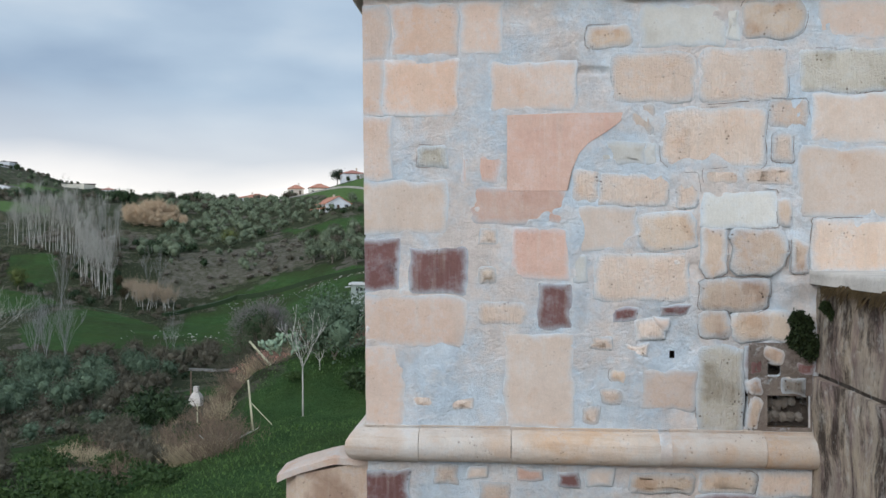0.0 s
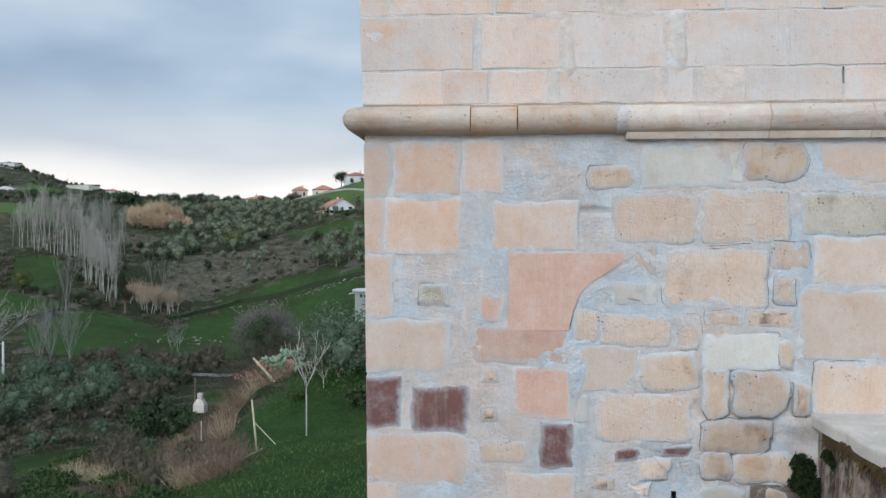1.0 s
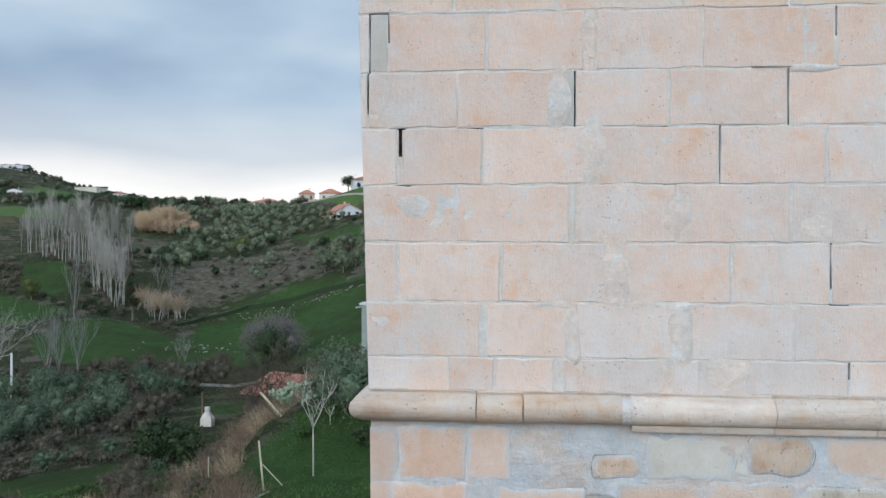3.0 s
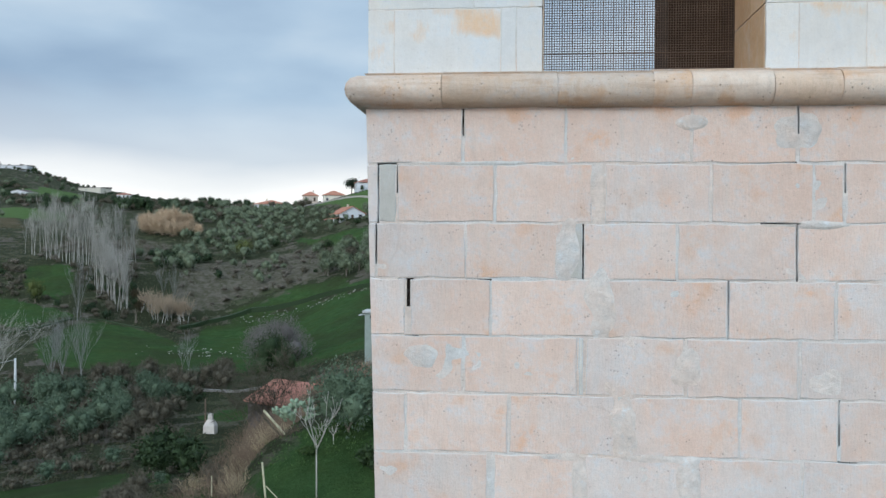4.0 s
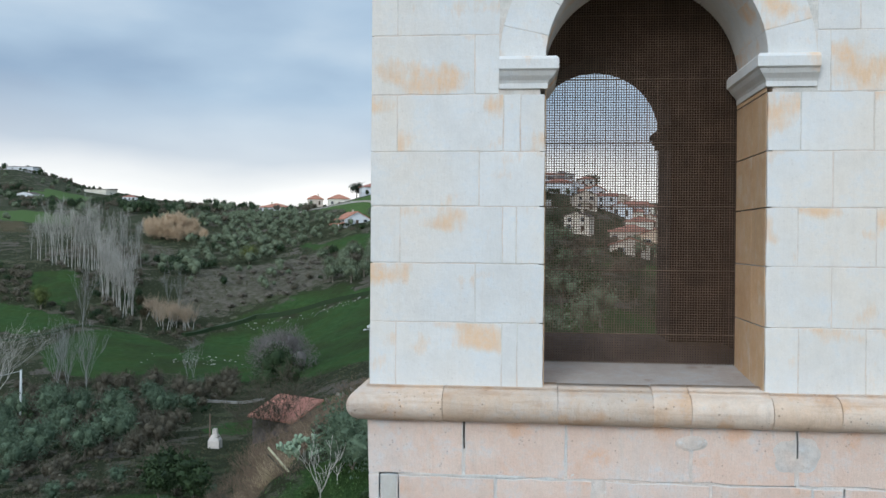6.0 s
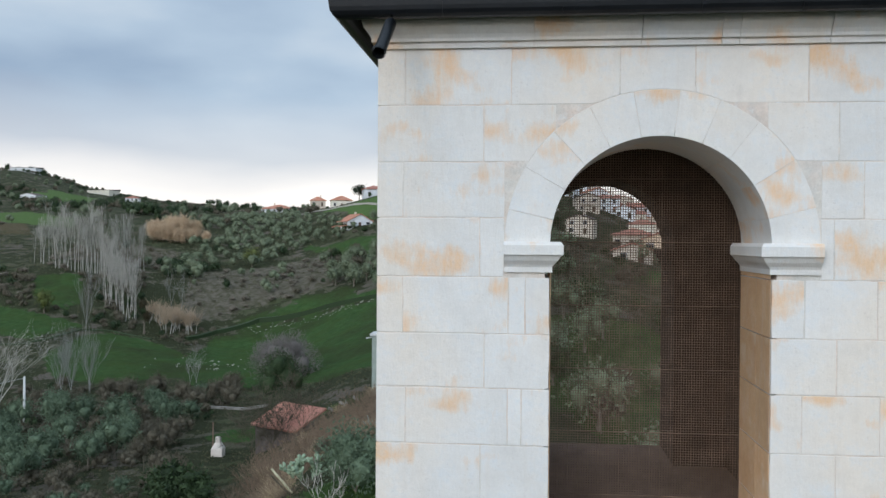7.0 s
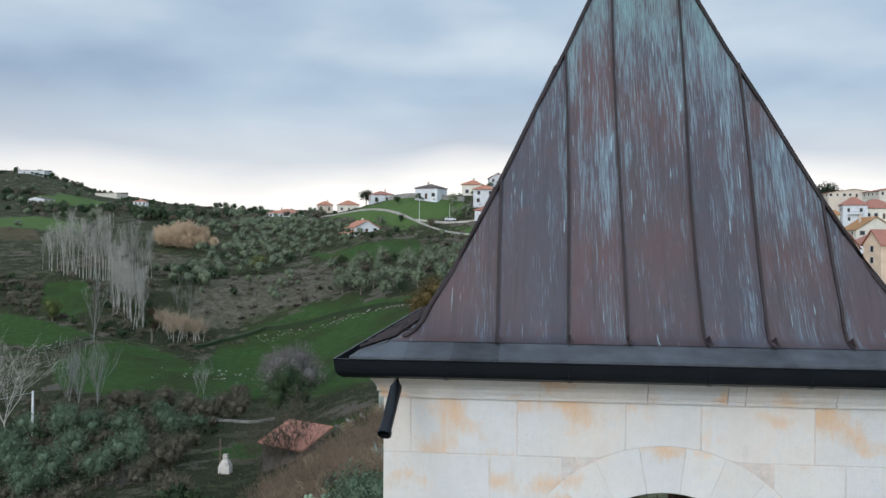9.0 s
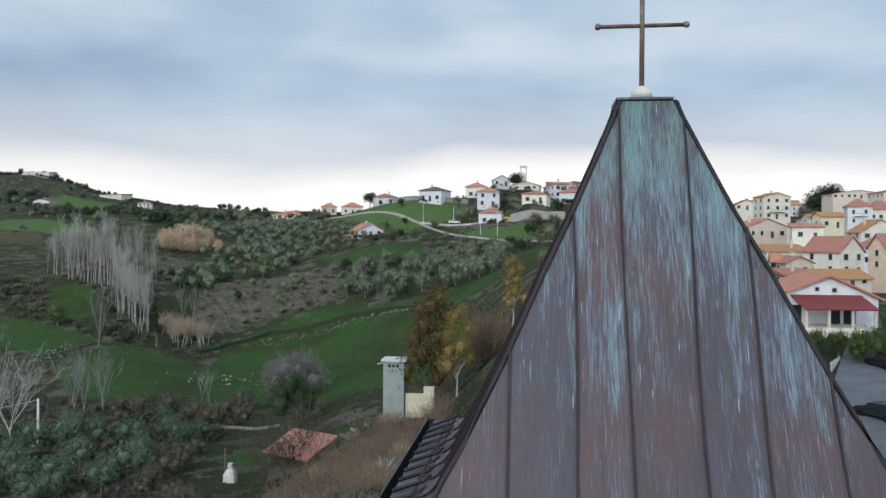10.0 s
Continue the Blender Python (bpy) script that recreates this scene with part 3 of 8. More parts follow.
for x in (0.02, 0.72, 1.48, 2.02, 2.6):
    part("gutter_bracket", sweep([(o + (0.004 if 0.13 < o else 0), z - 0.003) for o, z in gut[:11]] + [(0.246, 13.535), (0.185, 13.47), (0.14, 13.53)], [(x + 0.012, 0), (x - 0.012, 0)]).mesh("gutter_bracket", GUTTER), gutter)
g = Geo()
sp = [(-0.255, -0.19, 13.50), (-0.262, -0.24, 13.42), (-0.275, -0.36, 13.31), (-0.288, -0.48, 13.20)]
g.tube(sp, [0.034] * 4, 14, False)
g.tube(sp[::-1], [0.030] * 4, 14, False)
g.tube([(-0.2865, -0.468, 13.213), (-0.2885, -0.482, 13.199)], [0.040, 0.040], 14, False)
part("spout_pipe", g.mesh("spout_pipe", GUTTER, True), tower, "short black overflow pipe with open end")

# cap plate and cross
g = Geo()
c, RXC = 0.208, RX - 0.021
g.v = [(RXC + sx * c, RY + sy * c, 16.43) for sx, sy in ((-1, -1), (1, -1), (1, 1), (-1, 1))] + [(RXC + sx * c, RY + sy * c, 16.445) for sx, sy in ((-1, -1), (1, -1), (1, 1), (-1, 1))]
g.v += [(RXC + sx * (c + 0.012), RY + sy * (c + 0.012), 16.375) for sx, sy in ((-1, -1), (1, -1), (1, 1), (-1, 1))] + [(RXC + sx * 0.05, RY + sy * 0.05, 16.475) for sx, sy in ((-1, -1), (1, -1), (1, 1), (-1, 1))]
g.f = [(3, 2, 1, 0)] + [(j, (j + 1) % 4, 4 + (j + 1) % 4, 4 + j) for j in range(4)] + [(4 + j, 4 + (j + 1) % 4, 12 + (j + 1) % 4, 12 + j) for j in range(4)] + [(12, 13, 14, 15)]
g.f += [(3, 0, 8, 11), (0, 3, 11, 8), (1, 2, 10, 9), (2, 1, 9, 10)]
part("roof_cap", g.mesh("roof_cap", COPPER_FLAT), roof, "square verdigris cap plate")
g = Geo()
g.tube([(RXC, RY, 16.47), (RXC, RY, 16.52), (RXC, RY, 16.535), (RXC, RY, 16.56)], [0.085, 0.078, 0.05, 0.035], 12)
part("cross_foot", g.mesh("cross_foot", JOINT, True), roof)
g = Geo()
g.tube([(RXC, RY, 16.53), (RXC, RY, 17.0), (RXC, RY, 17.42)], [0.020, 0.019, 0.018], 10)
g.tube([(RXC, RY, 17.42), (RXC, RY, 17.46)], [0.028, 0.02], 10)
cross = part("cross", g.mesh("cross", IRON, True), tower, "thin rusty metal cross")
g = Geo()
g.tube([(RXC - 0.325, RY - 0.02, 17.015), (RXC + 0.325, RY + 0.02, 17.03)], [0.016, 0.016], 8)
part("cross_arm", g.mesh("cross_arm", IRON, True), cross)
for s in (-1, 1):
    g = Geo()
    x, y, z = RXC + s * 0.325, RY + s * 0.02, 17.0225 + s * 0.0075
    g.tube([(x - s * 0.012, y, z), (x, y, z), (x + s * 0.02, y, z + 0.004), (x + s * 0.03, y, z + 0.006)], [0.016, 0.026, 0.026, 0.012], 8)
    part("cross_knob", g.mesh("cross_knob", IRON, True), cross)

# ---- the land ----
L_Y = (0, 20, 45, 70, 100, 130, 165, 200, 235, 290, 400, 600, 800, 1200, 4600)
L_Z = (-1, -3.5, -9, -13, -16, -16.5, -13, -8, 3.5, 10, 24, 42, 70, 70, 50)
N_Y = (0, 33, 60, 95, 120, 150, 205, 235, 268, 300, 350, 428, 470, 600, 800, 1200, 4600)
N_Z = (-0.5, -4, -9.5, -14.2, -15, -15.3, -14.5, -1.5, 3, 9.5, 20, 26.5, 26, 33, 42, 42, 30)
M_Y = (0, 16, 33, 45, 60, 92, 110, 150, 190, 230, 268, 300, 312, 322, 345, 400, 470, 600, 1000, 4600)
M_Z = (-0.2, -0.7, -1.4, -2.0, -3, -5.6, -8, -8.0, -3.5, 3, 9, 18, 24.5, 31, 33, 33, 30, 38, 42, 30)
C_Y = (0, 40, 60, 90, 120, 150, 200, 270, 300, 345, 400, 800, 4600)
C_Z = (0, 1, 3.5, 6.5, 8.5, 10.5, 12.5, 14.2, 24, 34, 36, 44, 30)
R_Y = (0, 40, 70, 85, 100, 140, 200, 290, 330, 400, 460, 520, 600, 800, 4600)
R_Z = (0, -0.5, 0.4, 2.5, 5, 4.8, 4.2, 3.8, 7, 15, 22, 29, 37, 44, 30)
# terraces that the hillside houses stand on: place, height, width
TERRACES = ((-59, 300, 17.2, 9), (-140, 465, 26.9, 16), (-109, 440, 29.7, 8), (-94, 428, 28.7, 11), (-62, 345, 29.7, 9), (-41, 322, 30.3, 9), (-24, 335, 32.4, 8), (-18, 310, 27.7, 8), (-16, 300, 21.2, 8), (-15, 355, 38.2, 7), (-1, 305, 28.9, 9), (-5, 345, 36.2, 11), (8, 350, 34.3, 9), (13, 325, 29.3, 10))
RIDGE_U = (-0.62, -0.604, -0.56, -0.518, -0.475, -0.433, -0.392, -0.35)
RIDGE_Z = (11, 10, 3, -7, -8.5, -8, -3, 0)
U_AT = (-0.55, -0.30, -0.12, 0.03, 0.25)


def land(x, y):
    """Height of the ground: a valley to one side, a village hill to the other, blended between five long sections."""
    yy = max(y, 0.0)
    u = x / (yy + 25.0)
    near = min(1.0, math.hypot(x, y) / 25.0)
    zs = []
    for Y, Z in ((L_Y, L_Z), (N_Y, N_Z), (M_Y, M_Z), (C_Y, C_Z), (R_Y, R_Z)):
        zs.append(sum(np.interp(yy * k, Y, Z) for k in (0.97, 0.985, 1.0, 1.015, 1.03)) / 5)
    if u <= U_AT[0]:
        z = zs[0]
    elif u >= U_AT[-1]:
        z = zs[-1]
    else:
        k = max(i for i in range(4) if u >= U_AT[i])
        f = (u - U_AT[k]) / (U_AT[k + 1] - U_AT[k])
        f = f * f * (3 - 2 * f)
        z = zs[k] * (1 - f) + zs[k + 1] * f
    if yy > 450:
        # the far ridge drops towards the gap in the hills
        f = min(1.0, (yy - 450) / 300)
        z += f * f * (3 - 2 * f) * np.interp(u, RIDGE_U, RIDGE_Z)
    d = math.hypot(x, y)
    rough = min(d, 900) * 0.0028
    z += near * rough * (noise.noise(Vector((x * 0.013, y * 0.013, 1.7))) + 0.4 * noise.noise(Vector((x * 0.05, y * 0.05, 4.1)))) * (0.35 + 0.65 * near)
    z += near * 0.10 * noise.noise(Vector((x * 0.4, y * 0.4, 2.2)))
    if 29 < y < 60 and -15 < x < 8:
        # the lawn lies on a low shelf
        f = min(1.0, max(0.0, (y - 29.8) / 5.5)) * min(1.0, max(0.0, (58 - y) / 12)) * min(1.0, max(0.0, (x + 14.2) / 3)) * min(1.0, max(0.0, (7 - x) / 4))
        z += 2.1 * f * f * (3 - 2 * f)
    if 270 < y < 490:
        for px, py, pz, pw in TERRACES:
            q = math.hypot(x - px, y - py - 0.4 * pw)
            if q < pw + 14:
                z = max(z, pz - 0.1 - 0.9 * max(0.0, q - 0.56 * pw))
    return float(z)


# fields by their corners in plan
MEADOWS = [
    ((-141, 229.5), (-129, 233.8), (-116.4, 211.4), (-120, 207), (-130, 212)),
    ((-141, 208.3), (-127.7, 204.4), (-112, 198.2), (-107, 195.2), (-111.8, 178.4), (-125, 184.4)),
    ((-101, 166.8), (-102.3, 186), (-101, 193), (-92.4, 194.4), (-80, 187), (-74.5, 178.5), (-67.7, 160.4), (-69.6, 152.7), (-79, 146.9), (-89, 149)),
    ((-76.8, 185.7), (-78.4, 206.3), (-69.2, 214.6), (-50.2, 211.4), (-30.4, 201.7), (-21.3, 200.3), (-10, 160), (-14, 140), (-22.6, 133.9), (-34.3, 135), (-46, 152), (-58, 144), (-66, 154)),
    ((-77.3, 216), (-51.2, 216), (-41.6, 212.8), (-47, 224.2), (-60, 226.6), (-74, 220.2)),
    ((-53, 222.7), (-32.7, 212), (-28, 220), (-10, 219.8), (-9, 197), (-26, 204.3), (-48, 214)),
    ((-8, 250), (10, 262), (16, 240), (8, 205), (-6, 200)),
    ((-84.3, 295), (-67.7, 286), (-60.7, 290.4), (-39.4, 287), (-34.7, 273.5), (-40, 259), (-56.4, 269.4), (-70.5, 281)),
]
# far fields that take a lighter green than the meadows
PALE_FIELDS = [
    ((-274.6, 409), (-264, 422), (-204.7, 371), (-188, 336), (-220.7, 356.4), (-244, 363.4)),
    ((-357.7, 584), (-369.6, 647), (-345.8, 670), (-282.8, 535.6), (-281.5, 479)),
    ((-89.4, 352), (-69.4, 336), (-32.5, 328), (-25.4, 321), (-26.7, 309), (-38, 302), (-50, 301), (-65.6, 315)),
    ((-29.6, 296), (-13.7, 296), (2, 290), (-1.6, 272), (-16.7, 282), (-27.3, 293)),
]
HEATHLAND = [
    ((-100, 252), (-87, 262), (-65, 276), (-50, 232), (-60, 229), (-77, 222), (-88, 214), (-93, 222)),
    ((-150, 262), (-130, 252), (-112, 256), (-122, 290), (-150, 300)),
]
TILLED = [((-242.7, 361), (-219, 353), (-193, 315), (-209.7, 311.4))]
GARDENS = ((-5, 26, 7.5, 12), (-36, 48, 9, 12), (-33, 58, 8, 6), (-14, 18, 6, 8), (8, 58, 9, 22), (22, 120, 10, 14), (-36.5, 108, 6, 5), (-22, 104, 5, 5))


def within(poly, x, y):
    """How far inside a field a place lies, in metres; less than nothing outside. Works on numbers and on arrays."""
    inside = np.zeros(np.shape(x), bool)
    best = np.full(np.shape(x), 1e9)
    for (ax, ay), (bx, by) in zip(poly, poly[1:] + poly[:1]):
        cross = ((ay > y) != (by > y)) & (x < (bx - ax) * (y - ay) / ((by - ay) or 1e-9) + ax)
        inside = inside ^ cross
        l2 = (bx - ax) ** 2 + (by - ay) ** 2
        t = np.clip(((x - ax) * (bx - ax) + (y - ay) * (by - ay)) / l2, 0, 1)
        best = np.minimum(best, np.hypot(x - ax - t * (bx - ax), y - ay - t * (by - ay)))
    return np.where(inside, best, -best)


def cover(polys, x, y, soft):
    best = np.zeros(np.shape(x))
    for p in polys:
        best = np.maximum(best, np.clip(within(p, x, y) / soft + 0.5, 0, 1))
    return best


def gardens(x, y):
    best = np.zeros(np.shape(x))
    for cx, cy, rx, ry in GARDENS:
        best = np.maximum(best, np.clip((1.12 - np.hypot((x - cx) / rx, (y - cy) / ry)) * 4, 0, 1))
    return best


def holds(poly, x, y):
    """Whether a place lies in a field."""
    odd = False
    for (ax, ay), (bx, by) in zip(poly, poly[1:] + poly[:1]):
        if (ay > y) != (by > y) and x < (bx - ax) * (y - ay) / (by - ay) + ax:
            odd = not odd
    return odd


def green(x, y):
    best = 1.0 if any(holds(p, x, y) for p in MEADOWS + PALE_FIELDS) else 0.0
    for cx, cy, rx, ry in GARDENS:
        best = max(best, min(1.0, (1.12 - math.hypot((x - cx) / rx, (y - cy) / ry)) * 4))
    return best


def ground_mat():
    m, N, b = mat_base("winter_hillside_ground", 1.0)
    b.inputs["Specular IOR Level"].default_value = 0.05
    p = N.n("ShaderNodeNewGeometry").outputs["Position"]

    def attr(name):
        return N.n("ShaderNodeAttribute", {"attribute_name": name}).outputs["Fac"]
    n1, n2, n3 = N.noise(p, 0.035, 8.0, 0.62), N.noise(p, 0.6, 6.0, 0.65), N.noise(p, 7.0, 5.0, 0.7)
    n4 = N.noise(p, 0.16, 7.0, 0.66)
    # rough grazing: grey heath, dark bramble, thin grass
    wild = N.mix(N.ramp(n1, (0.40, 0.0), (0.58, 1.0)), lin(80, 86, 62), lin(110, 102, 94))
    wild = N.mix(N.ramp(n4, (0.48, 0.0), (0.60, 0.9)), wild, lin(66, 84, 48))
    wild = N.mix(N.ramp(n4, (0.46, 0.85), (0.36, 0.0)), lin(62, 66, 48), wild)
    grass = N.mix(N.ramp(n2, (0.32, 0.0), (0.68, 1.0)), lin(50, 74, 42), lin(72, 98, 56))
    grass = N.mix(N.ramp(n4, (0.44, 0.0), (0.64, 0.75)), grass, lin(66, 82, 44))
    grass = N.mix(N.ramp(N.noise(p, 0.05, 5.0, 0.6), (0.50, 0.0), (0.64, 0.6)), grass, lin(58, 62, 42))
    wob = N.math("ADD", N.math("MULTIPLY", N.math("SUBTRACT", n2, 0.5), 1.0), N.math("MULTIPLY", N.math("SUBTRACT", n4, 0.5), 1.6))
    col = N.mix(N.ramp(N.math("ADD", attr("meadow"), wob), (0.36, 0.0), (0.60, 1.0)), wild, grass)
    pale_green = N.mix(n4, lin(74, 98, 56), lin(98, 118, 72))
    col = N.mix(N.ramp(N.math("ADD", attr("pale_field"), wob), (0.36, 0.0), (0.60, 1.0)), col, pale_green)
    col = N.mix(N.ramp(N.math("ADD", attr("tilled"), wob), (0.36, 0.0), (0.60, 0.8)), col, lin(96, 86, 66))
    col = N.mix(N.ramp(N.math("ADD", attr("heath"), wob), (0.36, 0.0), (0.60, 0.85)), col, N.mix(N.ramp(n2, (0.4, 0.0), (0.6, 1.0)), lin(88, 86, 70), lin(118, 110, 100)))
    col = N.mix(0.75, col, N.ramp(n3, (0.25, 0.5), (0.7, 1.1)), "MULTIPLY")
    N.put(b.inputs["Base Color"], col)
    bump(N, b, N.math("ADD", N.math("MULTIPLY", n2, 1.0), N.math("MULTIPLY", n3, 0.5)), 1.0, 0.5)
    return m


def make_ground():
    g = Geo()
    angs = [math.radians(-180 + 6 * i) for i in range(23)] + [math.radians(-42 + 0.35 * i) for i in range(219)] + [math.radians(34.8 + 6 * i) for i in range(25)]
    angs = [a for a in angs if a < math.radians(179)]
    radii = [1.5]
    while radii[-1] < 4700:
        r = radii[-1]
        radii.append(r * (1.07 if r < 40 else 1.024 if r < 460 else 1.045 if r < 1000 else 1.12))
    n = len(angs)
    for r in radii:
        for a in angs:
            x, y = 0.5 + r * math.sin(a), -5 + r * math.cos(a)
            g.v.append((x, y, land(x, y)))
    g.v.append((0.5, -5, land(0.5, -5)))
    c = len(g.v) - 1
    for i in range(len(radii) - 1):
        for j in range(n):
            a, b = i * n + j, i * n + (j + 1) % n
            g.f.append((b, a, a + n, b + n))
    for j in range(n):
        g.f.append((c, j, (j + 1) % n))
    me = g.mesh("ground", ground_mat(), True)
    co = np.array(g.v)
    X, Y = co[:, 0], co[:, 1]
    layers = {"meadow": np.maximum(gardens(X, Y), cover(MEADOWS, X, Y, 3.0)), "pale_field": cover(PALE_FIELDS, X, Y, 4.0), "tilled": cover(TILLED, X, Y, 5.0), "heath": cover(HEATHLAND, X, Y, 6.0)}
    for name, values in layers.items():
        me.attributes.new(name, "FLOAT", "POINT").data.foreach_set("value", values.astype(np.float32))
    tagged(new("ground", me), "hilly winter farmland with green meadows and brown scrub", "ground", kind="structure")


make_ground()


# ---- plants ----
def leaf_mat(name, a, c, rough=0.7):
    m, N, b = mat_base(name, rough)
    p = N.n("ShaderNodeNewGeometry")
    rnd = N.n("ShaderNodeObjectInfo").outputs["Random"]
    v = N.math("ADD", N.math("MULTIPLY", p.outputs["Random Per Island"], 0.6), N.math("MULTIPLY", rnd, 0.4))
    N.put(b.inputs["Base Color"], N.mix(v, lin(*a), lin(*c)))
    b.inputs["Specular IOR Level"].default_value = 0.2
    return m


def bark_mat(name, a, c):
    m, N, b = mat_base(name, 0.9)
    p = N.n("ShaderNodeNewGeometry").outputs["Position"]
    n1 = N.noise(N.scaled(p, 3.0, 3.0, 0.8), 2.0, 4.0, 0.6)
    N.put(b.inputs["Base Color"], N.mix(N.ramp(n1, (0.3, 0.0), (0.7, 1.0)), lin(*a), lin(*c)))
    return m


OLIVE = leaf_mat("olive_leaves", (54, 70, 54), (106, 122, 98))
# olives of the far slopes, a paler copy with distance haze in the colour
FAROLIVE = leaf_mat("hazed_olive_leaves", (80, 90, 70), (118, 127, 102))
DARKLEAF = leaf_mat("dark_evergreen_leaves", (28, 42, 26), (64, 80, 50))
BUSHLEAF = leaf_mat("yellowish_green_leaves", (58, 68, 32), (98, 104, 58))
RUSTLEAF = leaf_mat("rusty_winter_leaves", (96, 86, 46), (144, 124, 72))
PINELEAF = leaf_mat("pine_needles", (28, 40, 30), (56, 66, 50))
CACTUS = leaf_mat("cactus_pads", (112, 132, 108), (150, 166, 140))
AGAVE = leaf_mat("agave_leaves", (120, 140, 130), (168, 182, 176))
BRAMBLE = leaf_mat("bramble_leaves", (40, 60, 30), (72, 90, 48))
TRUNK = bark_mat("grey_bark", (92, 84, 74), (128, 120, 108))
POPLAR = bark_mat("pale_poplar_bark", (142, 139, 132), (190, 186, 178))
FIGBARK = bark_mat("silvery_fig_bark", (150, 146, 138), (196, 190, 180))
TWIG = bark_mat("greyish_brown_twigs", (72, 68, 56), (102, 96, 82))
DRYTWIG = bark_mat("reddish_dry_stalks", (92, 77, 65), (136, 117, 98))
REED = bark_mat("straw_reeds", (168, 144, 118), (208, 186, 158))
STRAW = bark_mat("bleached_straw", (146, 130, 104), (190, 172, 142))
GRASSBLADE = leaf_mat("grass_blades", (52, 78, 38), (90, 116, 60))


def crown_mesh(name, seed, w, h, n, leaf, material, lift=0.3, clumps=16, body=0.8, slim=0.3):
    """A crown of a few uneven lobes: many small leaves, or twigs where slim is small, round a lumpy inner body."""
    rnd = random.Random(seed)
    g = Geo()
    lobes = max(2, min(14, round(clumps / 6)))
    tall = max(1.0, h / w)
    for k in range(lobes):
        a, t = 2.4 * k + rnd.uniform(-0.4, 0.4), (k + 0.5) / lobes
        off = w * rnd.uniform(0.10, 0.30) * (1.1 - 0.5 * t)
        r = w * rnd.uniform(0.24, 0.34) * (4 / max(4, lobes)) ** 0.3 * (1.0 - 0.25 * t * (tall > 1))
        c = Vector((off * math.cos(a), off * math.sin(a), lift + h * (0.16 + 0.64 * t if tall > 1.2 else 0.34 + 0.34 * t)))
        rz = min(h * 0.40, r * 1.15)

        def surface(d, f):
            q = Vector(d)
            bulge = 1 + 0.30 * noise.noise(q * 1.7 + c + Vector((seed, 0, 0))) + 0.22 * noise.noise(q * 4.1 + c + Vector((0, seed, 0)))
            low = 0.8 if q.z < -0.2 else 1.0
            return c + Vector((q.x * r * f * bulge * low, q.y * r * f * bulge * low, q.z * rz * f * bulge))
        k0 = len(g.v)
        rings, seg = 5, 8
        for i in range(rings + 1):
            th = math.pi * i / rings
            for j in range(seg):
                ph = 2 * math.pi * (j + 0.5 * (i % 2)) / seg
                g.v.append(tuple(surface((math.sin(th) * math.cos(ph), math.sin(th) * math.sin(ph), math.cos(th)), body)))
        for i in range(rings):
            for j in range(seg):
                a, b = k0 + i * seg + j, k0 + i * seg + (j + 1) % seg
                g.f.append((a, b, b + seg, a + seg))
        for _ in range(n // lobes):
            d = Vector((rnd.gauss(0, 1), rnd.gauss(0, 1), rnd.gauss(0.35, 1))).normalized()
            p = surface(d, rnd.uniform(body * 0.95, 1.1))
            s = Vector((rnd.gauss(0, 1), rnd.gauss(0, 1), rnd.gauss(0, 1))).normalized()
            t2 = (d + Vector((rnd.gauss(0, 0.6), rnd.gauss(0, 0.6), rnd.gauss(0.4 if slim < 0.2 else 0, 0.6)))).normalized()
            l = leaf * rnd.uniform(0.6, 1.4)
            g.quad(tuple(p - s * l * slim), tuple(p + t2 * l * 0.5 + s * l * 0.05 * slim), tuple(p + s * l * slim), tuple(p - t2 * l * 0.5))
    return g.mesh(name, material, True)


def thicket_mesh(seed, w, h, n, twig, material):
    """A leafless bush: dense fine twigs standing out of a dark tangle."""
    return crown_mesh("brushwood", seed, w, h, n, twig, material, 0.0, 30, 0.55, 0.05)


def trunk_mesh(seed, h, r, material, limbs=5, spread=0.35):
    rnd = random.Random(seed)
    g = Geo()
    pts = [(rnd.uniform(-0.04, 0.04) * h * i / 3, rnd.uniform(-0.04, 0.04) * h * i / 3, -0.4 + (h + 0.4) * i / 3) for i in range(4)]
    g.tube(pts, [r * 1.25, r, r * 0.8, r * 0.6], 6)
    for k in range(limbs):
        a = 2 * math.pi * k / limbs + rnd.uniform(-0.4, 0.4)
        b = Vector(pts[2]).lerp(Vector(pts[3]), rnd.random())
        e = b + Vector((math.cos(a) * h * spread, math.sin(a) * h * spread, h * rnd.uniform(0.35, 0.7)))
        g.tube([tuple(b), tuple(b.lerp(e, 0.5) + Vector((0, 0, 0.06 * h))), tuple(e)], [r * 0.5, r * 0.35, r * 0.15], 4)
    return g.mesh("trunk", material)


def tree(name, label, seed, w, h, n, leaf, leafmat, trunk_h, trunk_r, group, clumps=16, bark=None):
    t = thing(name, label, "tree", group=group)
    part("trunk", trunk_mesh(seed, trunk_h, trunk_r, bark or TRUNK), t)
    part("crown", crown_mesh("crown", seed, w, h, n, leaf, leafmat, trunk_h * 0.55, clumps, 0.5), t)
    return t


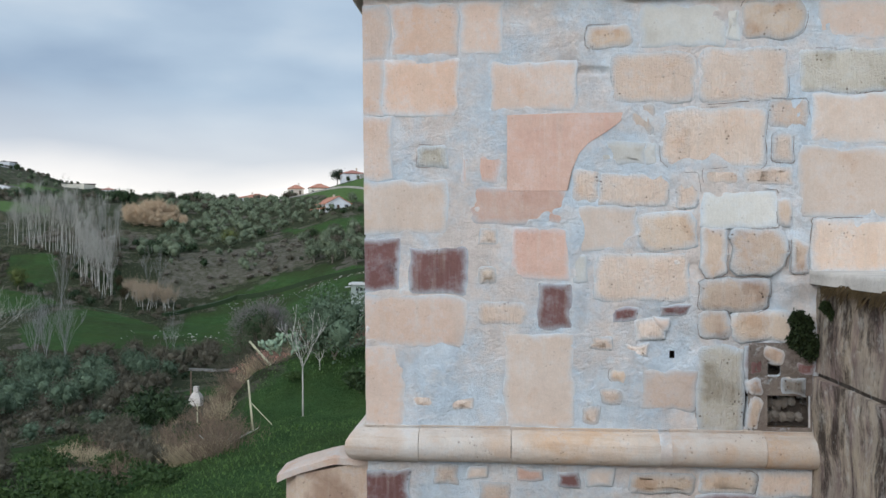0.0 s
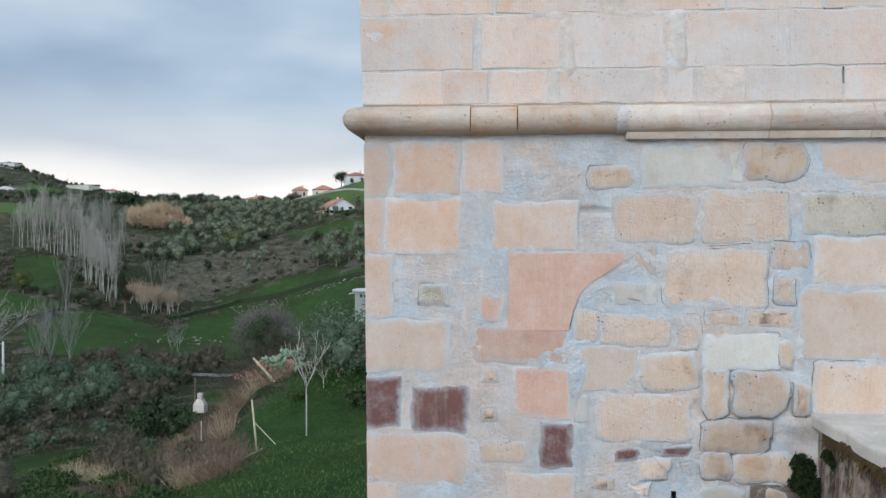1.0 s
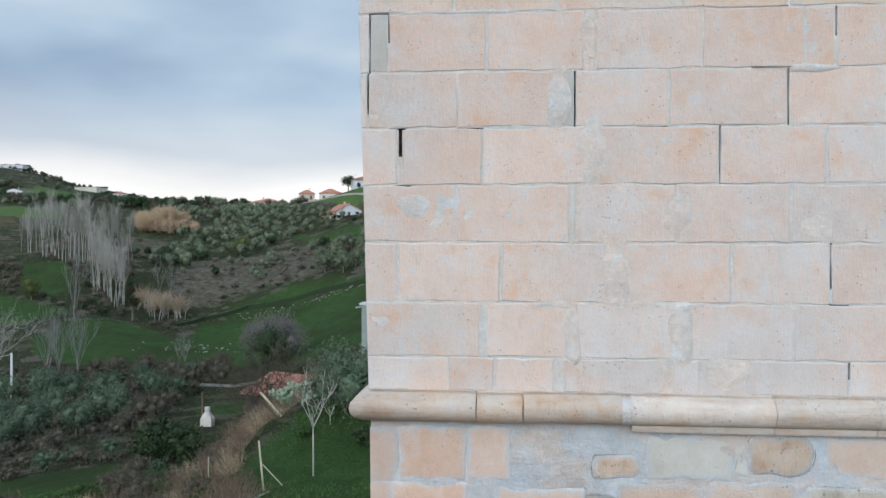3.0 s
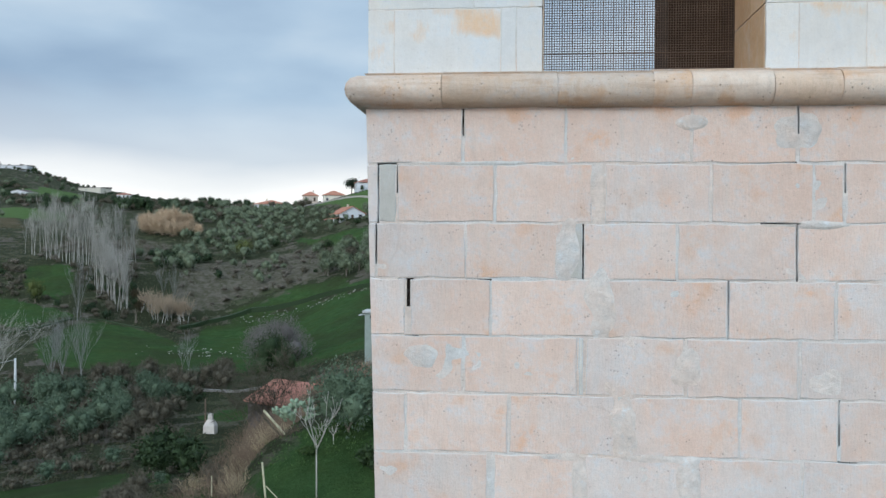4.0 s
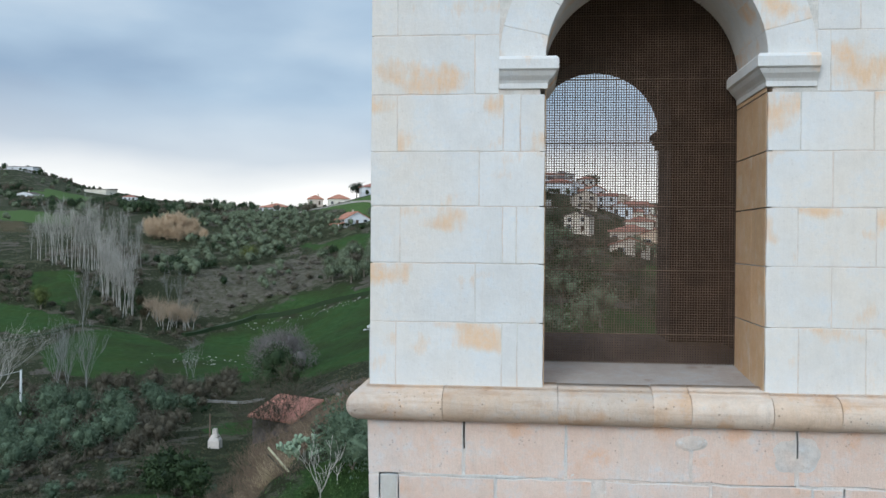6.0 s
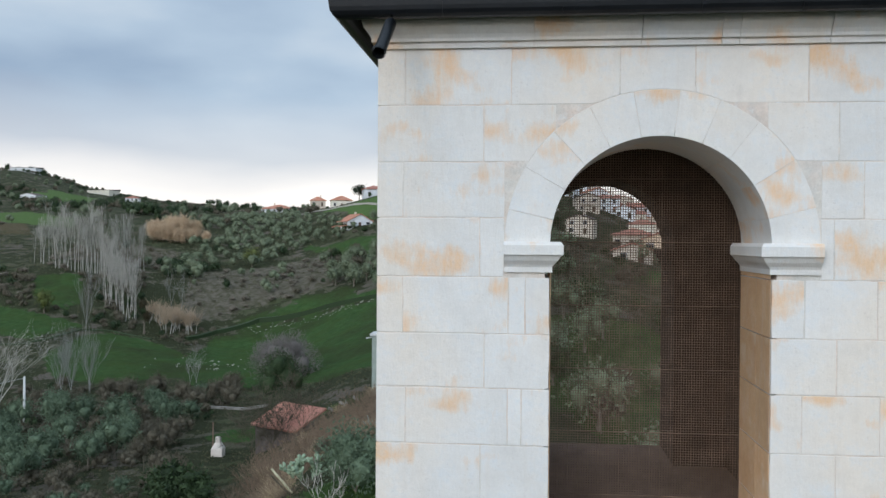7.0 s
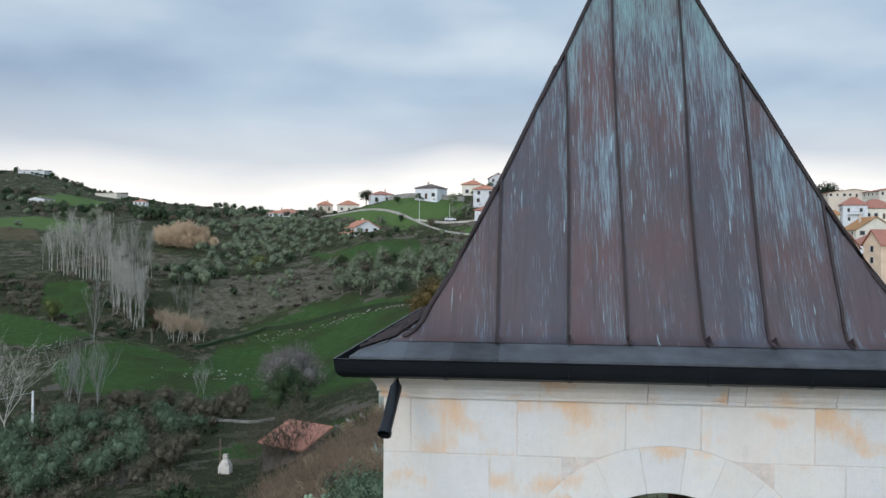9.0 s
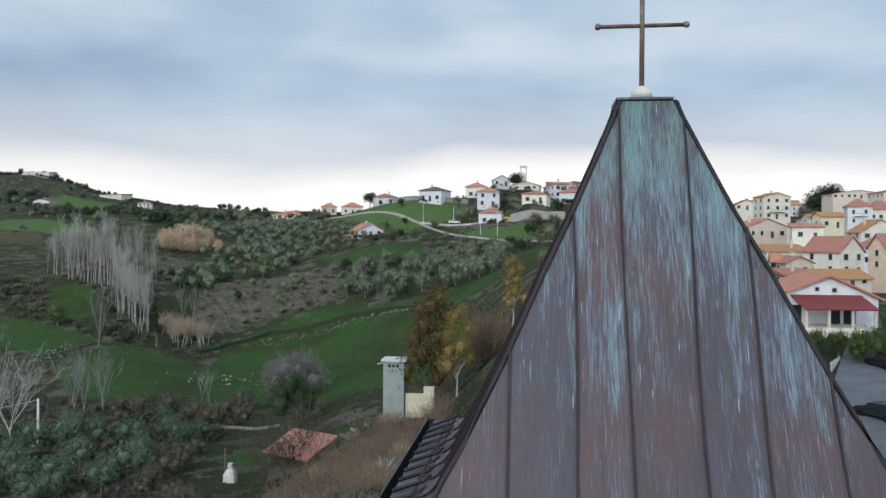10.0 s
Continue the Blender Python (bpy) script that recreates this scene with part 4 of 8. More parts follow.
def grow(g, rnd, p, d, length, r, depth, sides, up, forks, spread, least):
    """Branches that fork and thin out."""
    n = 3
    pts, q = [tuple(p)], Vector(p)
    dd = Vector(d)
    for i in range(n):
        dd = (dd + Vector((rnd.gauss(0, 0.10), rnd.gauss(0, 0.10), up + rnd.gauss(0, 0.05)))).normalized()
        q = q + dd * length / n
        pts.append(tuple(q))
    g.tube(pts, [max(least, r * (1 - 0.45 * i / n)) for i in range(n + 1)], sides, False)
    if depth:
        for k in range(forks):
            i = rnd.randint(1, n)
            a = rnd.uniform(0, 2 * math.pi)
            side = dd.orthogonal().normalized()
            side.rotate(Matrix.Rotation(a, 3, dd))
            grow(g, rnd, pts[i], (dd + side * spread * rnd.uniform(0.6, 1.3)).normalized(), length * rnd.uniform(0.5, 0.8), r * 0.5, depth - 1, 3, up, forks, spread, least)


def bare_tree(name, label, seed, h, r, trunk_part, depth, forks, spread, up, material, group, least=0.02):
    rnd = random.Random(seed)
    t = thing(name, label, "tree", group=group)
    g = Geo()
    top = (rnd.uniform(-0.03, 0.03) * h, rnd.uniform(-0.03, 0.03) * h, h * trunk_part)
    g.tube([(0, 0, -0.5), (top[0] * 0.4, top[1] * 0.4, h * trunk_part * 0.5), top], [r * 1.2, r, r * 0.8], 6)
    part("trunk", g.mesh("trunk", material, True), t)
    g = Geo()
    for k in range(forks + 2):
        a = 2 * math.pi * k / (forks + 2) + rnd.uniform(-0.4, 0.4)
        z = top[2] * rnd.uniform(0.75, 1.0)
        grow(g, rnd, (top[0] * z / top[2], top[1] * z / top[2], z), Vector((math.cos(a) * spread, math.sin(a) * spread, 1)).normalized(), h * (1 - trunk_part) * rnd.uniform(0.5, 0.75), r * 0.55, depth, 4, up, forks, spread, least)
    part("crown", g.mesh("crown", material, True), t)
    return t


def poplar(seed, h):
    rnd = random.Random(seed)
    t = thing("poplar_tree", "bare pale poplar in a dense stand", "tree", group="stand of bare poplars")
    g = Geo()
    lean = rnd.uniform(0.02, 0.16) * h
    pts = [(lean * k ** 1.2, 0, -0.6 + (h + 0.6) * k) for k in (0, 0.3, 0.6, 0.85, 1.0)]
    g.tube(pts, [0.095, 0.08, 0.055, 0.028, 0.010], 5, False)
    part("trunk", g.mesh("trunk", POPLAR, True), t)
    g = Geo()
    for k in range(28):
        f = rnd.uniform(0.36, 0.95)
        a = rnd.uniform(0, 2 * math.pi)
        b = Vector((lean * f ** 1.2, 0, h * f))
        l = h * rnd.uniform(0.16, 0.30) * (1.1 - 0.7 * f)
        e = b + Vector((math.cos(a) * l * 0.62, math.sin(a) * l * 0.62, l * 1.1))
        g.tube([tuple(b), tuple(b.lerp(e, 0.5) + Vector((math.cos(a) * l * 0.08, math.sin(a) * l * 0.08, 0))), tuple(e)], [0.026, 0.017, 0.008], 3, False)
        for _ in range(7):
            s = b.lerp(e, rnd.uniform(0.3, 1.0))
            q = s + Vector((rnd.gauss(0, 0.35), rnd.gauss(0, 0.35), rnd.uniform(0.7, 1.9)))
            g.tube([tuple(s), tuple(q)], [0.011, 0.005], 3, False)
    part("crown", g.mesh("crown", POPLAR, True), t)
    return t


def stalks_mesh(seed, w, h, n, r, material, fan):
    rnd = random.Random(seed)
    g = Geo()
    for _ in range(n):
        a, q = rnd.uniform(0, 2 * math.pi), math.sqrt(rnd.random())
        b = Vector((math.cos(a) * q * w * 0.42, math.sin(a) * q * w * 0.42, -0.2))
        hh = h * rnd.uniform(0.35, 1.0) * (1 - 0.4 * q * q) * (0.8 + 0.4 * noise.noise(Vector((math.cos(a) * q * 2, math.sin(a) * q * 2, seed))))
        e = b + Vector((math.cos(a) * q * fan * w * 0.4 + rnd.gauss(0, 0.08) * h, math.sin(a) * q * fan * w * 0.4 + rnd.gauss(0, 0.08) * h, hh))
        m = b.lerp(e, 0.55) + Vector((rnd.gauss(0, 0.03) * h, rnd.gauss(0, 0.03) * h, 0))
        g.tube([tuple(b), tuple(m), tuple(e)], [r, r * 0.8, r * 0.4], 3, False)
        for _ in range(2):
            s = m.lerp(e, rnd.random())
            g.tube([tuple(s), tuple(s + Vector((rnd.gauss(0, 0.13), rnd.gauss(0, 0.13), rnd.uniform(0.05, 0.25))) * h)], [r * 0.6, r * 0.3], 3, False)
    return g.mesh("brushwood", material)


def stalks(name, label, seed, w, h, n, r, material, category="bush", fan=0.5, group=""):
    """A thicket of bare stalks rising from one stool."""
    t = thing(name, label, category, group=group)
    part("brushwood", stalks_mesh(seed, w, h, n, r, material, fan), t)
    return t


def put(proto, x, y, s=1.0, sink=0.0, first=[]):
    """A copy of a plant on the ground; the model itself takes the first place."""
    m = Matrix.Translation((x, y, land(x, y) - sink)) @ Matrix.Rotation(random.uniform(0, 6.28), 4, "Z") @ Matrix.Scale(s, 4)
    if proto.name not in first:
        first.append(proto.name)
        proto.matrix_basis = m
        return proto
    loc, rot, sc = m.decompose()
    c = copy_thing(proto, Matrix.LocRotScale(loc, rot, None))
    c.matrix_basis = m
    return c


class Mass:
    """Many plants of one growth, past counting, joined into one mesh."""

    def __init__(self):
        self.co, self.size, self.idx, self.mat, self.n, self.mats = [], [], [], [], 0, []

    def add(self, proto, x, y, s):
        m = Matrix.Translation((x, y, land(x, y))) @ Matrix.Rotation(random.uniform(0, 6.28), 4, "Z") @ Matrix.Scale(s, 4)
        a = np.array(m)
        for me in (proto,):
            co = np.empty(len(me.vertices) * 3)
            me.vertices.foreach_get("co", co)
            co = co.reshape(-1, 3) @ a[:3, :3].T + a[:3, 3]
            size, idx = np.empty(len(me.polygons), dtype=np.int32), np.empty(len(me.loops), dtype=np.int32)
            me.polygons.foreach_get("loop_total", size)
            me.loops.foreach_get("vertex_index", idx)
            if me.materials[0] not in self.mats:
                self.mats.append(me.materials[0])
            self.co.append(co)
            self.size.append(size)
            self.idx.append(idx + self.n)
            self.mat.append(np.full(len(size), self.mats.index(me.materials[0]), dtype=np.int32))
            self.n += len(co)

    def build(self, name, label, category):
        size, idx = np.concatenate(self.size), np.concatenate(self.idx)
        me = bpy.data.meshes.new(name)
        me.vertices.add(self.n)
        me.vertices.foreach_set("co", np.concatenate(self.co).ravel())
        me.loops.add(len(idx))
        me.loops.foreach_set("vertex_index", idx)
        me.polygons.add(len(size))
        me.polygons.foreach_set("loop_start", np.concatenate(([0], np.cumsum(size)[:-1])).astype(np.int32))
        for m in self.mats:
            me.materials.append(m)
        me.polygons.foreach_set("material_index", np.concatenate(self.mat))
        me.update()
        me.validate()
        tagged(new(name, me), label, category, kind="stuff")


grove, belt = Mass(), Mass()
random.seed(11)
olives = [tree("olive_tree", "silvery green olive tree on the hillside", 20 + k, 5.0 + 0.5 * k, 3.8 + 0.3 * k, 560, 0.4, FAROLIVE, 1.5, 0.2, "olive trees", 22) for k in range(3)]
olives_valley = [tree("olive_tree", "silvery green olive tree in the valley", 26 + k, 5.2 + 0.5 * k, 4.0, 2000, 0.27, OLIVE, 1.3, 0.2, "olive trees", 40) for k in range(2)]
darks = [tree("evergreen_bush", "dark rounded evergreen shrub", 40 + k, 4.2, 3.4, 700, 0.42, DARKLEAF, 0.7, 0.15, "evergreen shrubs", 22) for k in range(2)]
browns = []
for k in range(3):
    t = thing("bare_thicket", "leafless greyish brown thicket", "bush", group="bare thickets")
    part("brushwood", thicket_mesh(50 + k, 4.6, 3.6, 800, 0.9, TWIG), t)
    browns.append(t)
HEATH = bark_mat("grey_heath_twigs", (92, 86, 76), (124, 117, 106))
light_olives = [crown_mesh("olive_clump", 31 + k, 5.4, 4.0, 260, 0.42, FAROLIVE, 0.4, 26, 0.62) for k in range(4)]
low_olives = [crown_mesh("olive_clump", 38 + k, 5.2, 3.8, 640, 0.36, OLIVE, 0.3, 30, 0.52) for k in range(2)]
light_darks = [crown_mesh("dark_clump", 35 + k, 4.4, 3.4, 200, 0.48, DARKLEAF, 0.0, 24, 0.6) for k in range(2)]
light_browns = [thicket_mesh(55 + k, 4.2, 2.8, 240, 1.1, TWIG) for k in range(2)]
heaths = [thicket_mesh(58 + k, 4.6, 2.0, 220, 1.0, HEATH) for k in range(2)]
poplars = [poplar(60 + k, 16 + 0.8 * k) for k in range(5)]


def clear(x, y):
    return green(x, y) < 0.4


def strew(poly, step, kinds, lo, hi, into=None, keep=1.0, free=True):
    """Plants over a stretch of land, at uneven steps; into a joined mass, or each a thing."""
    x0, x1 = min(p[0] for p in poly), max(p[0] for p in poly)
    y0, y1 = min(p[1] for p in poly), max(p[1] for p in poly)
    y, row = y0, 0
    while y < y1:
        x = x0 + step * 0.5 * (row % 2)
        while x < x1:
            px, py = x + random.gauss(0, 0.22) * step, y + random.gauss(0, 0.22) * step
            if holds(poly, px, py) and random.random() < keep and (not free or clear(px, py)):
                if into:
                    into.add(random.choice(kinds), px, py, random.uniform(lo, hi))
                else:
                    put(random.choice(kinds), px, py, random.uniform(lo, hi))
            x += step
        y += step
        row += 1


# olive grove on the far slope, and mixed growth round it
strew(((-129, 343), (-137, 393), (-113, 387), (-75, 318), (-53, 293), (-61, 291), (-71, 290), (-92, 300), (-110, 304)), 4.5, light_olives, 0.5, 0.82, grove, 0.92)
strew(((-127, 312), (-110, 304), (-91, 298), (-72, 288), (-84, 270), (-93, 256), (-102, 254)), 5.4, light_olives * 3 + light_darks, 0.6, 1.1, grove, 0.85)
strew(((-120, 257), (-112, 276), (-97, 258), (-95, 235), (-107, 236)), 4.2, light_darks * 3 + light_olives + light_browns, 0.7, 1.2, grove, 0.9)
strew(((-100, 250), (-87, 258), (-65, 272), (-50, 227), (-63, 227), (-77, 220), (-86, 215), (-92, 222)), 4.0, heaths * 6 + light_browns + light_olives[:3] + light_darks[:1], 0.35, 0.85, grove, 0.55)
strew(((-65, 266), (-57, 274), (-34, 270), (-10, 236), (-9, 208), (-27, 214), (-38, 216), (-52, 226)), 4.6, olives * 4 + browns * 2 + darks, 0.7, 1.15, None, 0.85)
strew(((-34, 270), (-5, 262), (6, 240), (0, 215), (-10, 236)), 4.8, olives * 3 + browns + darks, 0.7, 1.15, None, 0.85)
strew(((-46, 300), (-22, 284), (6, 268), (8, 256), (-30, 268), (-40, 286)), 4.6, light_browns * 3 + light_darks + light_olives, 0.4, 0.85, grove, 0.7)
strew(((-66, 300), (-50, 300), (-44, 292), (-60, 290)), 3.6, light_darks * 2 + light_browns, 0.5, 0.9, grove, 0.8)
strew(((-158, 233), (-144, 234), (-132, 214), (-112, 202), (-112, 198), (-130, 206), (-143, 211)), 3.4, light_browns * 4 + light_darks + heaths, 0.4, 0.8, grove, 0.85)
strew(((-152, 248), (-139, 239), (-124, 230), (-113, 240), (-104, 226), (-96, 202), (-103, 194), (-115, 212), (-124, 227)), 3.4, light_browns * 4 + light_darks * 2 + heaths, 0.45, 0.85, grove, 0.85, False)
strew(((-150, 250), (-116, 247), (-104, 258), (-122, 285), (-160, 292)), 5.0, light_browns * 2 + heaths * 3 + light_darks, 0.5, 0.95, grove, 0.7)
strew(((-140, 305), (-118, 300), (-128, 345), (-160, 350)), 6.0, light_darks + light_olives + heaths, 0.7, 1.1, grove, 0.7)
# thicket between the two ditches, below the heath
strew(((-92, 200), (-80, 192), (-79, 209), (-88, 216)), 3.0, light_browns * 3 + light_darks, 0.35, 0.6, grove, 0.8, False)
# olives and bare thickets along the near side of the valley
for x, y, s in ((-49.5, 111.7, 0.85), (-57.5, 112.5, 0.95), (-48.8, 93.9, 0.95), (-67.7, 113.5, 1.0), (-55.5, 90, 0.9), (-64, 115, 0.9), (-65.2, 96, 0.95), (-60.5, 104, 0.8), (-73, 113.6, 0.9), (-58.8, 88.4, 0.9), (-59, 127, 0.7), (-48.5, 87.2, 0.8), (-52, 104, 0.8), (-70, 104, 0.9), (-77, 108, 1.0), (-54, 118, 0.8), (-72, 122, 0.9), (-52, 80, 0.8), (-60, 78, 0.9)):
    put(random.choice(olives_valley), x, y, s * 1.15)
for x, y, s in ((-67, 135, 1.1), (-71, 136, 1.0), (-63, 137, 1.1), (-44.4, 96, 1.0), (-45, 102, 1.0), (-51, 134, 1.1), (-49, 136, 1.1), (-52, 145, 1.0), (-51.4, 126.6, 1.0), (-53, 97, 0.9), (-73, 128, 1.0), (-79, 128, 1.0), (-44, 90, 0.8), (-47, 130, 1.0), (-56, 133, 1.0), (-33, 74, 0.8), (-35, 78, 0.8), (-31, 70, 0.8), (-38, 82, 0.7)):
    put(random.choice(browns), x, y, s)
for x, y, s in ((-26, 62, 0.9), (-29, 65, 1.0), (-24, 58, 0.7), (-28, 60, 0.7), (-31, 66, 0.8)):
    put(random.choice(darks), x, y, s)
VALLEY = ((-100, 140), (-84, 146), (-70, 141), (-58, 141), (-50, 140), (-47, 128), (-45, 112), (-44, 96), (-41, 78), (-60, 70), (-90, 96))
strew(VALLEY, 3.6, low_olives + light_browns * 7 + light_darks, 0.5, 0.85, belt, 0.66)
strew(VALLEY, 3.0, light_darks + light_browns, 0.16, 0.32, belt, 0.6)
strew(((-36, 80), (-28, 60), (-36, 44), (-60, 50), (-74, 72), (-60, 72)), 3.2, low_olives * 2 + light_browns * 3 + light_darks, 0.3, 0.6, belt, 0.55)
for _ in range(60):
    y = random.uniform(44, 74)
    x = -random.uniform(0.34, 0.80) * (y + 5)
    if clear(x, y):
        belt.add(random.choice(light_browns * 2 + low_olives + light_darks), x, y, random.uniform(0.2, 0.4))
for _ in range(70):
    y = random.uniform(34, 190)
    x = y * random.uniform(0.0, 0.2)
    put(random.choice(olives + browns + darks), x, y, random.uniform(0.35, 0.8))
# far slopes: hedges between the fields, scattered trees, a fringe along the ridge
for ax, ay, bx, by, n in ((-395, 600, -360, 600, 26), (-380, 540, -335, 545, 24), (-250, 470, -215, 465, 24), (-275, 445, -225, 440, 22), (-300, 470, -262, 440, 16), (-340, 680, -285, 560, 26), (-185, 388, -165, 392, 16), (-190, 420, -150, 415, 20), (-330, 520, -290, 500, 16)):
    for k in range(n):
        f = random.random()
        grove.add(random.choice(light_darks * 2 + light_browns), ax + (bx - ax) * f + random.gauss(0, 3), ay + (by - ay) * f + random.gauss(0, 4), random.uniform(0.8, 1.6))
for _ in range(230):
    y = random.uniform(340, 700)
    x = y * random.uniform(-0.66, -0.24)
    if clear(x, y):
        grove.add(random.choice(light_olives + light_darks + light_browns + heaths), x, y, random.uniform(0.6, 1.3))
for k in range(150):
    x = -520 + 150 * k / 150 + random.uniform(-4, 4)
    grove.add(random.choice(light_darks * 2 + light_browns), x, -1.05 * (x + 400) * 0.1 + 765 + random.uniform(-18, 8), random.uniform(0.5, 1.1))
for k in range(60):
    x = -372 + 190 * k / 60 + random.uniform(-4, 4)
    grove.add(random.choice(light_darks + light_browns * 2), x, 770 - 90 * k / 60 + random.uniform(-20, 8), random.uniform(0.5, 1.1))
for x, y, s in ((-284, 752, 1.8), (-278, 752, 2.0), (-270, 750, 1.8), (-290, 756, 1.5), (-262, 748, 1.4), (-209, 626, 1.6), (-204, 626, 1.7), (-214, 630, 1.3), (-182, 388, 2.0), (-177, 388, 1.9), (-188, 390, 1.7), (-470, 772, 1.8), (-455, 768, 1.8), (-500, 780, 1.8)):
    grove.add(random.choice(light_darks), x, y, s)
for px, py, pz, pw in TERRACES:
    for k in range(4):
        put(random.choice(darks + olives), px + random.uniform(-0.8, 0.8) * pw, py - random.uniform(0.8, 2.5), random.uniform(0.25, 0.6))


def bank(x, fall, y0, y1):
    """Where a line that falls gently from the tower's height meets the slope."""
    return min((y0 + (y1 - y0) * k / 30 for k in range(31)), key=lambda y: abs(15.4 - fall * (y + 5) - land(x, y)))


# poplar stand: a dense row along the upper bank, lower at its ends, and a second clump by the stream
ROW = ((-150, 246), (-139, 238), (-131.6, 234.5), (-125.6, 233), (-119.8, 236), (-115, 245))
for k in range(50):
    f = 5 * (k + random.uniform(-0.4, 0.4)) / 50
    i = min(4, max(0, int(f)))
    (ax, ay), (bx, by) = ROW[i], ROW[i + 1]
    x, y = ax + (bx - ax) * (f - i) + random.gauss(0, 0.8), ay + (by - ay) * (f - i) + random.uniform(0, 3)
    put(random.choice(poplars), x, y, (0.62 + 0.40 * math.sin(math.pi * min(1, 0.12 + 0.16 * f))) * random.uniform(0.74, 1.08))
for k in range(32):
    f = random.random()
    x, y = -113 + 15 * f + random.gauss(0, 1.0), 215.5 - 12 * f + random.uniform(0, 4)
    put(random.choice(poplars), x, y, random.uniform(0.66, 0.92))
whips = bare_tree("bare_tree", "slim leafless whitish tree in the valley", 61, 8, 0.045, 0.15, 3, 3, 0.34, 0.16, bark_mat("grey_white_bark", (126, 124, 122), (164, 162, 158)), "whitish bare trees", 0.007)
for x, y, sc in ((-79.5, 136, 1.2), (-81, 138, 1.25), (-78.3, 137, 1.2), (-80.6, 141.5, 1.1), (-77, 141, 1.2), (-75.8, 139, 1.1), (-104, 190.3, 1.7), (-60, 148, 0.8), (-62, 150, 0.6)):
    put(whips, x, y, sc)
grove.build("hillside_grove", "olive trees and scrub over the far slopes", "grove")
belt.build("valley_thicket", "tangle of olives and dark bushes in the valley", "thicket")
# single trees and thickets that stand out
big_bare = bare_tree("bare_tree", "large leafless grey tree in the valley", 7, 13, 0.13, 0.22, 4, 3, 0.60, 0.06, FIGBARK, "", 0.009)
put(big_bare, -77.3, 114.8, 1.1)
put(copy_thing(big_bare, Matrix()), -84, 120, 0.9)
reeds = thing("reed_thicket", "straw-coloured thicket of dry reeds", "reeds", group="dry reeds")
part("brushwood", crown_mesh("brushwood", 81, 7.5, 7.0, 1700, 1.9, REED, 0.0, 36, 0.4, 0.03), reeds)
for x, y, sc in ((-128, 303, 0.9), (-133, 304, 1.2), (-138, 305, 1.0), (-124, 305, 0.8), (-130, 309, 1.5), (-135, 312, 1.35), (-119, 306, 0.7), (-126, 312, 1.15), (-140, 309, 1.2)):
    put(reeds, x, y, sc)
OCHRE = bark_mat("ochre_twigs", (146, 126, 106), (194, 174, 150))


def ochre_clump(seed):
    """Young trees with pale bare stems and a brush of ochre twigs above."""
    rnd = random.Random(seed)
    t = thing("ochre_thicket", "ochre winter thicket with pale stems by the stream", "bush", group="ochre thickets")
    tops = []
    for k in range(14):
        b = Vector((rnd.uniform(-2.4, 2.4), rnd.uniform(-1.2, 1.2), -0.4))
        e = b + Vector((rnd.gauss(0, 0.5), rnd.gauss(0, 0.5), rnd.uniform(2.2, 4.2)))
        g = Geo()
        g.tube([tuple(b), tuple(b.lerp(e, 0.5)), tuple(e)], [0.07, 0.06, 0.04], 4, False)
        part("stem", g.mesh("stem", POPLAR), t)
        tops.append((b, e))
    g = Geo()
    for _ in range(620):
        b, e = rnd.choice(tops)
        s0 = b.lerp(e, rnd.uniform(0.55, 1.0))
        a = rnd.uniform(0, 6.28)
        l = rnd.uniform(0.8, 3.0)
        q = s0 + Vector((math.cos(a) * l * 0.55, math.sin(a) * l * 0.55, l * rnd.uniform(0.4, 1.1)))
        g.tube([tuple(s0), tuple(s0.lerp(q, 0.5) + Vector((0, 0, -0.1))), tuple(q)], [0.022, 0.018, 0.008], 3, False)
    part("crown", g.mesh("crown", OCHRE), t, "brush of ochre twigs")
    return t


ochre = ochre_clump(83)
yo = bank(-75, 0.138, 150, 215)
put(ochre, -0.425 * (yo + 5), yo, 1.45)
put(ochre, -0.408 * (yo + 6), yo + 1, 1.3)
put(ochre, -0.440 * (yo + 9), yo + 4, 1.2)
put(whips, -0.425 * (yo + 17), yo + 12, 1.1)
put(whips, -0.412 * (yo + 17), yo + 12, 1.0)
ivy = tree("ivy_covered_tree", "dark ivy-clad tree beside the poplars", 85, 5, 9, 1400, 0.3, leaf_mat("ivy_leaves", (44, 42, 28), (80, 68, 46)), 2.5, 0.25, "", 14)
put(ivy, -94, 200, 1.0)
lone = tree("round_bush", "yellowish green round bush on open slope", 87, 6.5, 6, 2000, 0.28, BUSHLEAF, 1.0, 0.25, "", 18)
put(lone, -88.5, 267, 1.0)
put(copy_thing(lone, Matrix()), -122, 203, 0.95)
grey_round = thing("bare_round_shrub", "large domed leafless grey shrub", "bush")
part("brushwood", crown_mesh("brushwood", 88, 15.5, 9.0, 14000, 0.9, bark_mat("grey_winter_twigs", (104, 99, 96), (124, 118, 114)), -0.5, 60, 0.5, 0.03), grey_round)
put(grey_round, -44, 149)
put(tree("evergreen_tree", "dense dark green tree behind the shed", 89, 10, 9.5, 6000, 0.26, DARKLEAF, 1.2, 0.3, "", 60), -36.5, 121)
put(tree("rusty_tree", "tall tree with rusty brown foliage", 91, 9.5, 14.5, 9000, 0.26, leaf_mat("brown_foliage", (66, 58, 34), (116, 98, 60)), 2.5, 0.3, "", 150), -13.0, 102, 1.12)
put(tree("yellowing_tree", "slender tree with yellowing foliage and pale trunk", 92, 7.0, 12.5, 6000, 0.18, RUSTLEAF, 3.2, 0.14, "", 60, POPLAR), -9.0, 97, 0.9)
put(tree("yellowing_tree", "slender tree with yellowing foliage and pale trunk", 93, 4.5, 9, 3000, 0.18, RUSTLEAF, 4.0, 0.12, "", 70, POPLAR), -2.5, 103, 1.0)
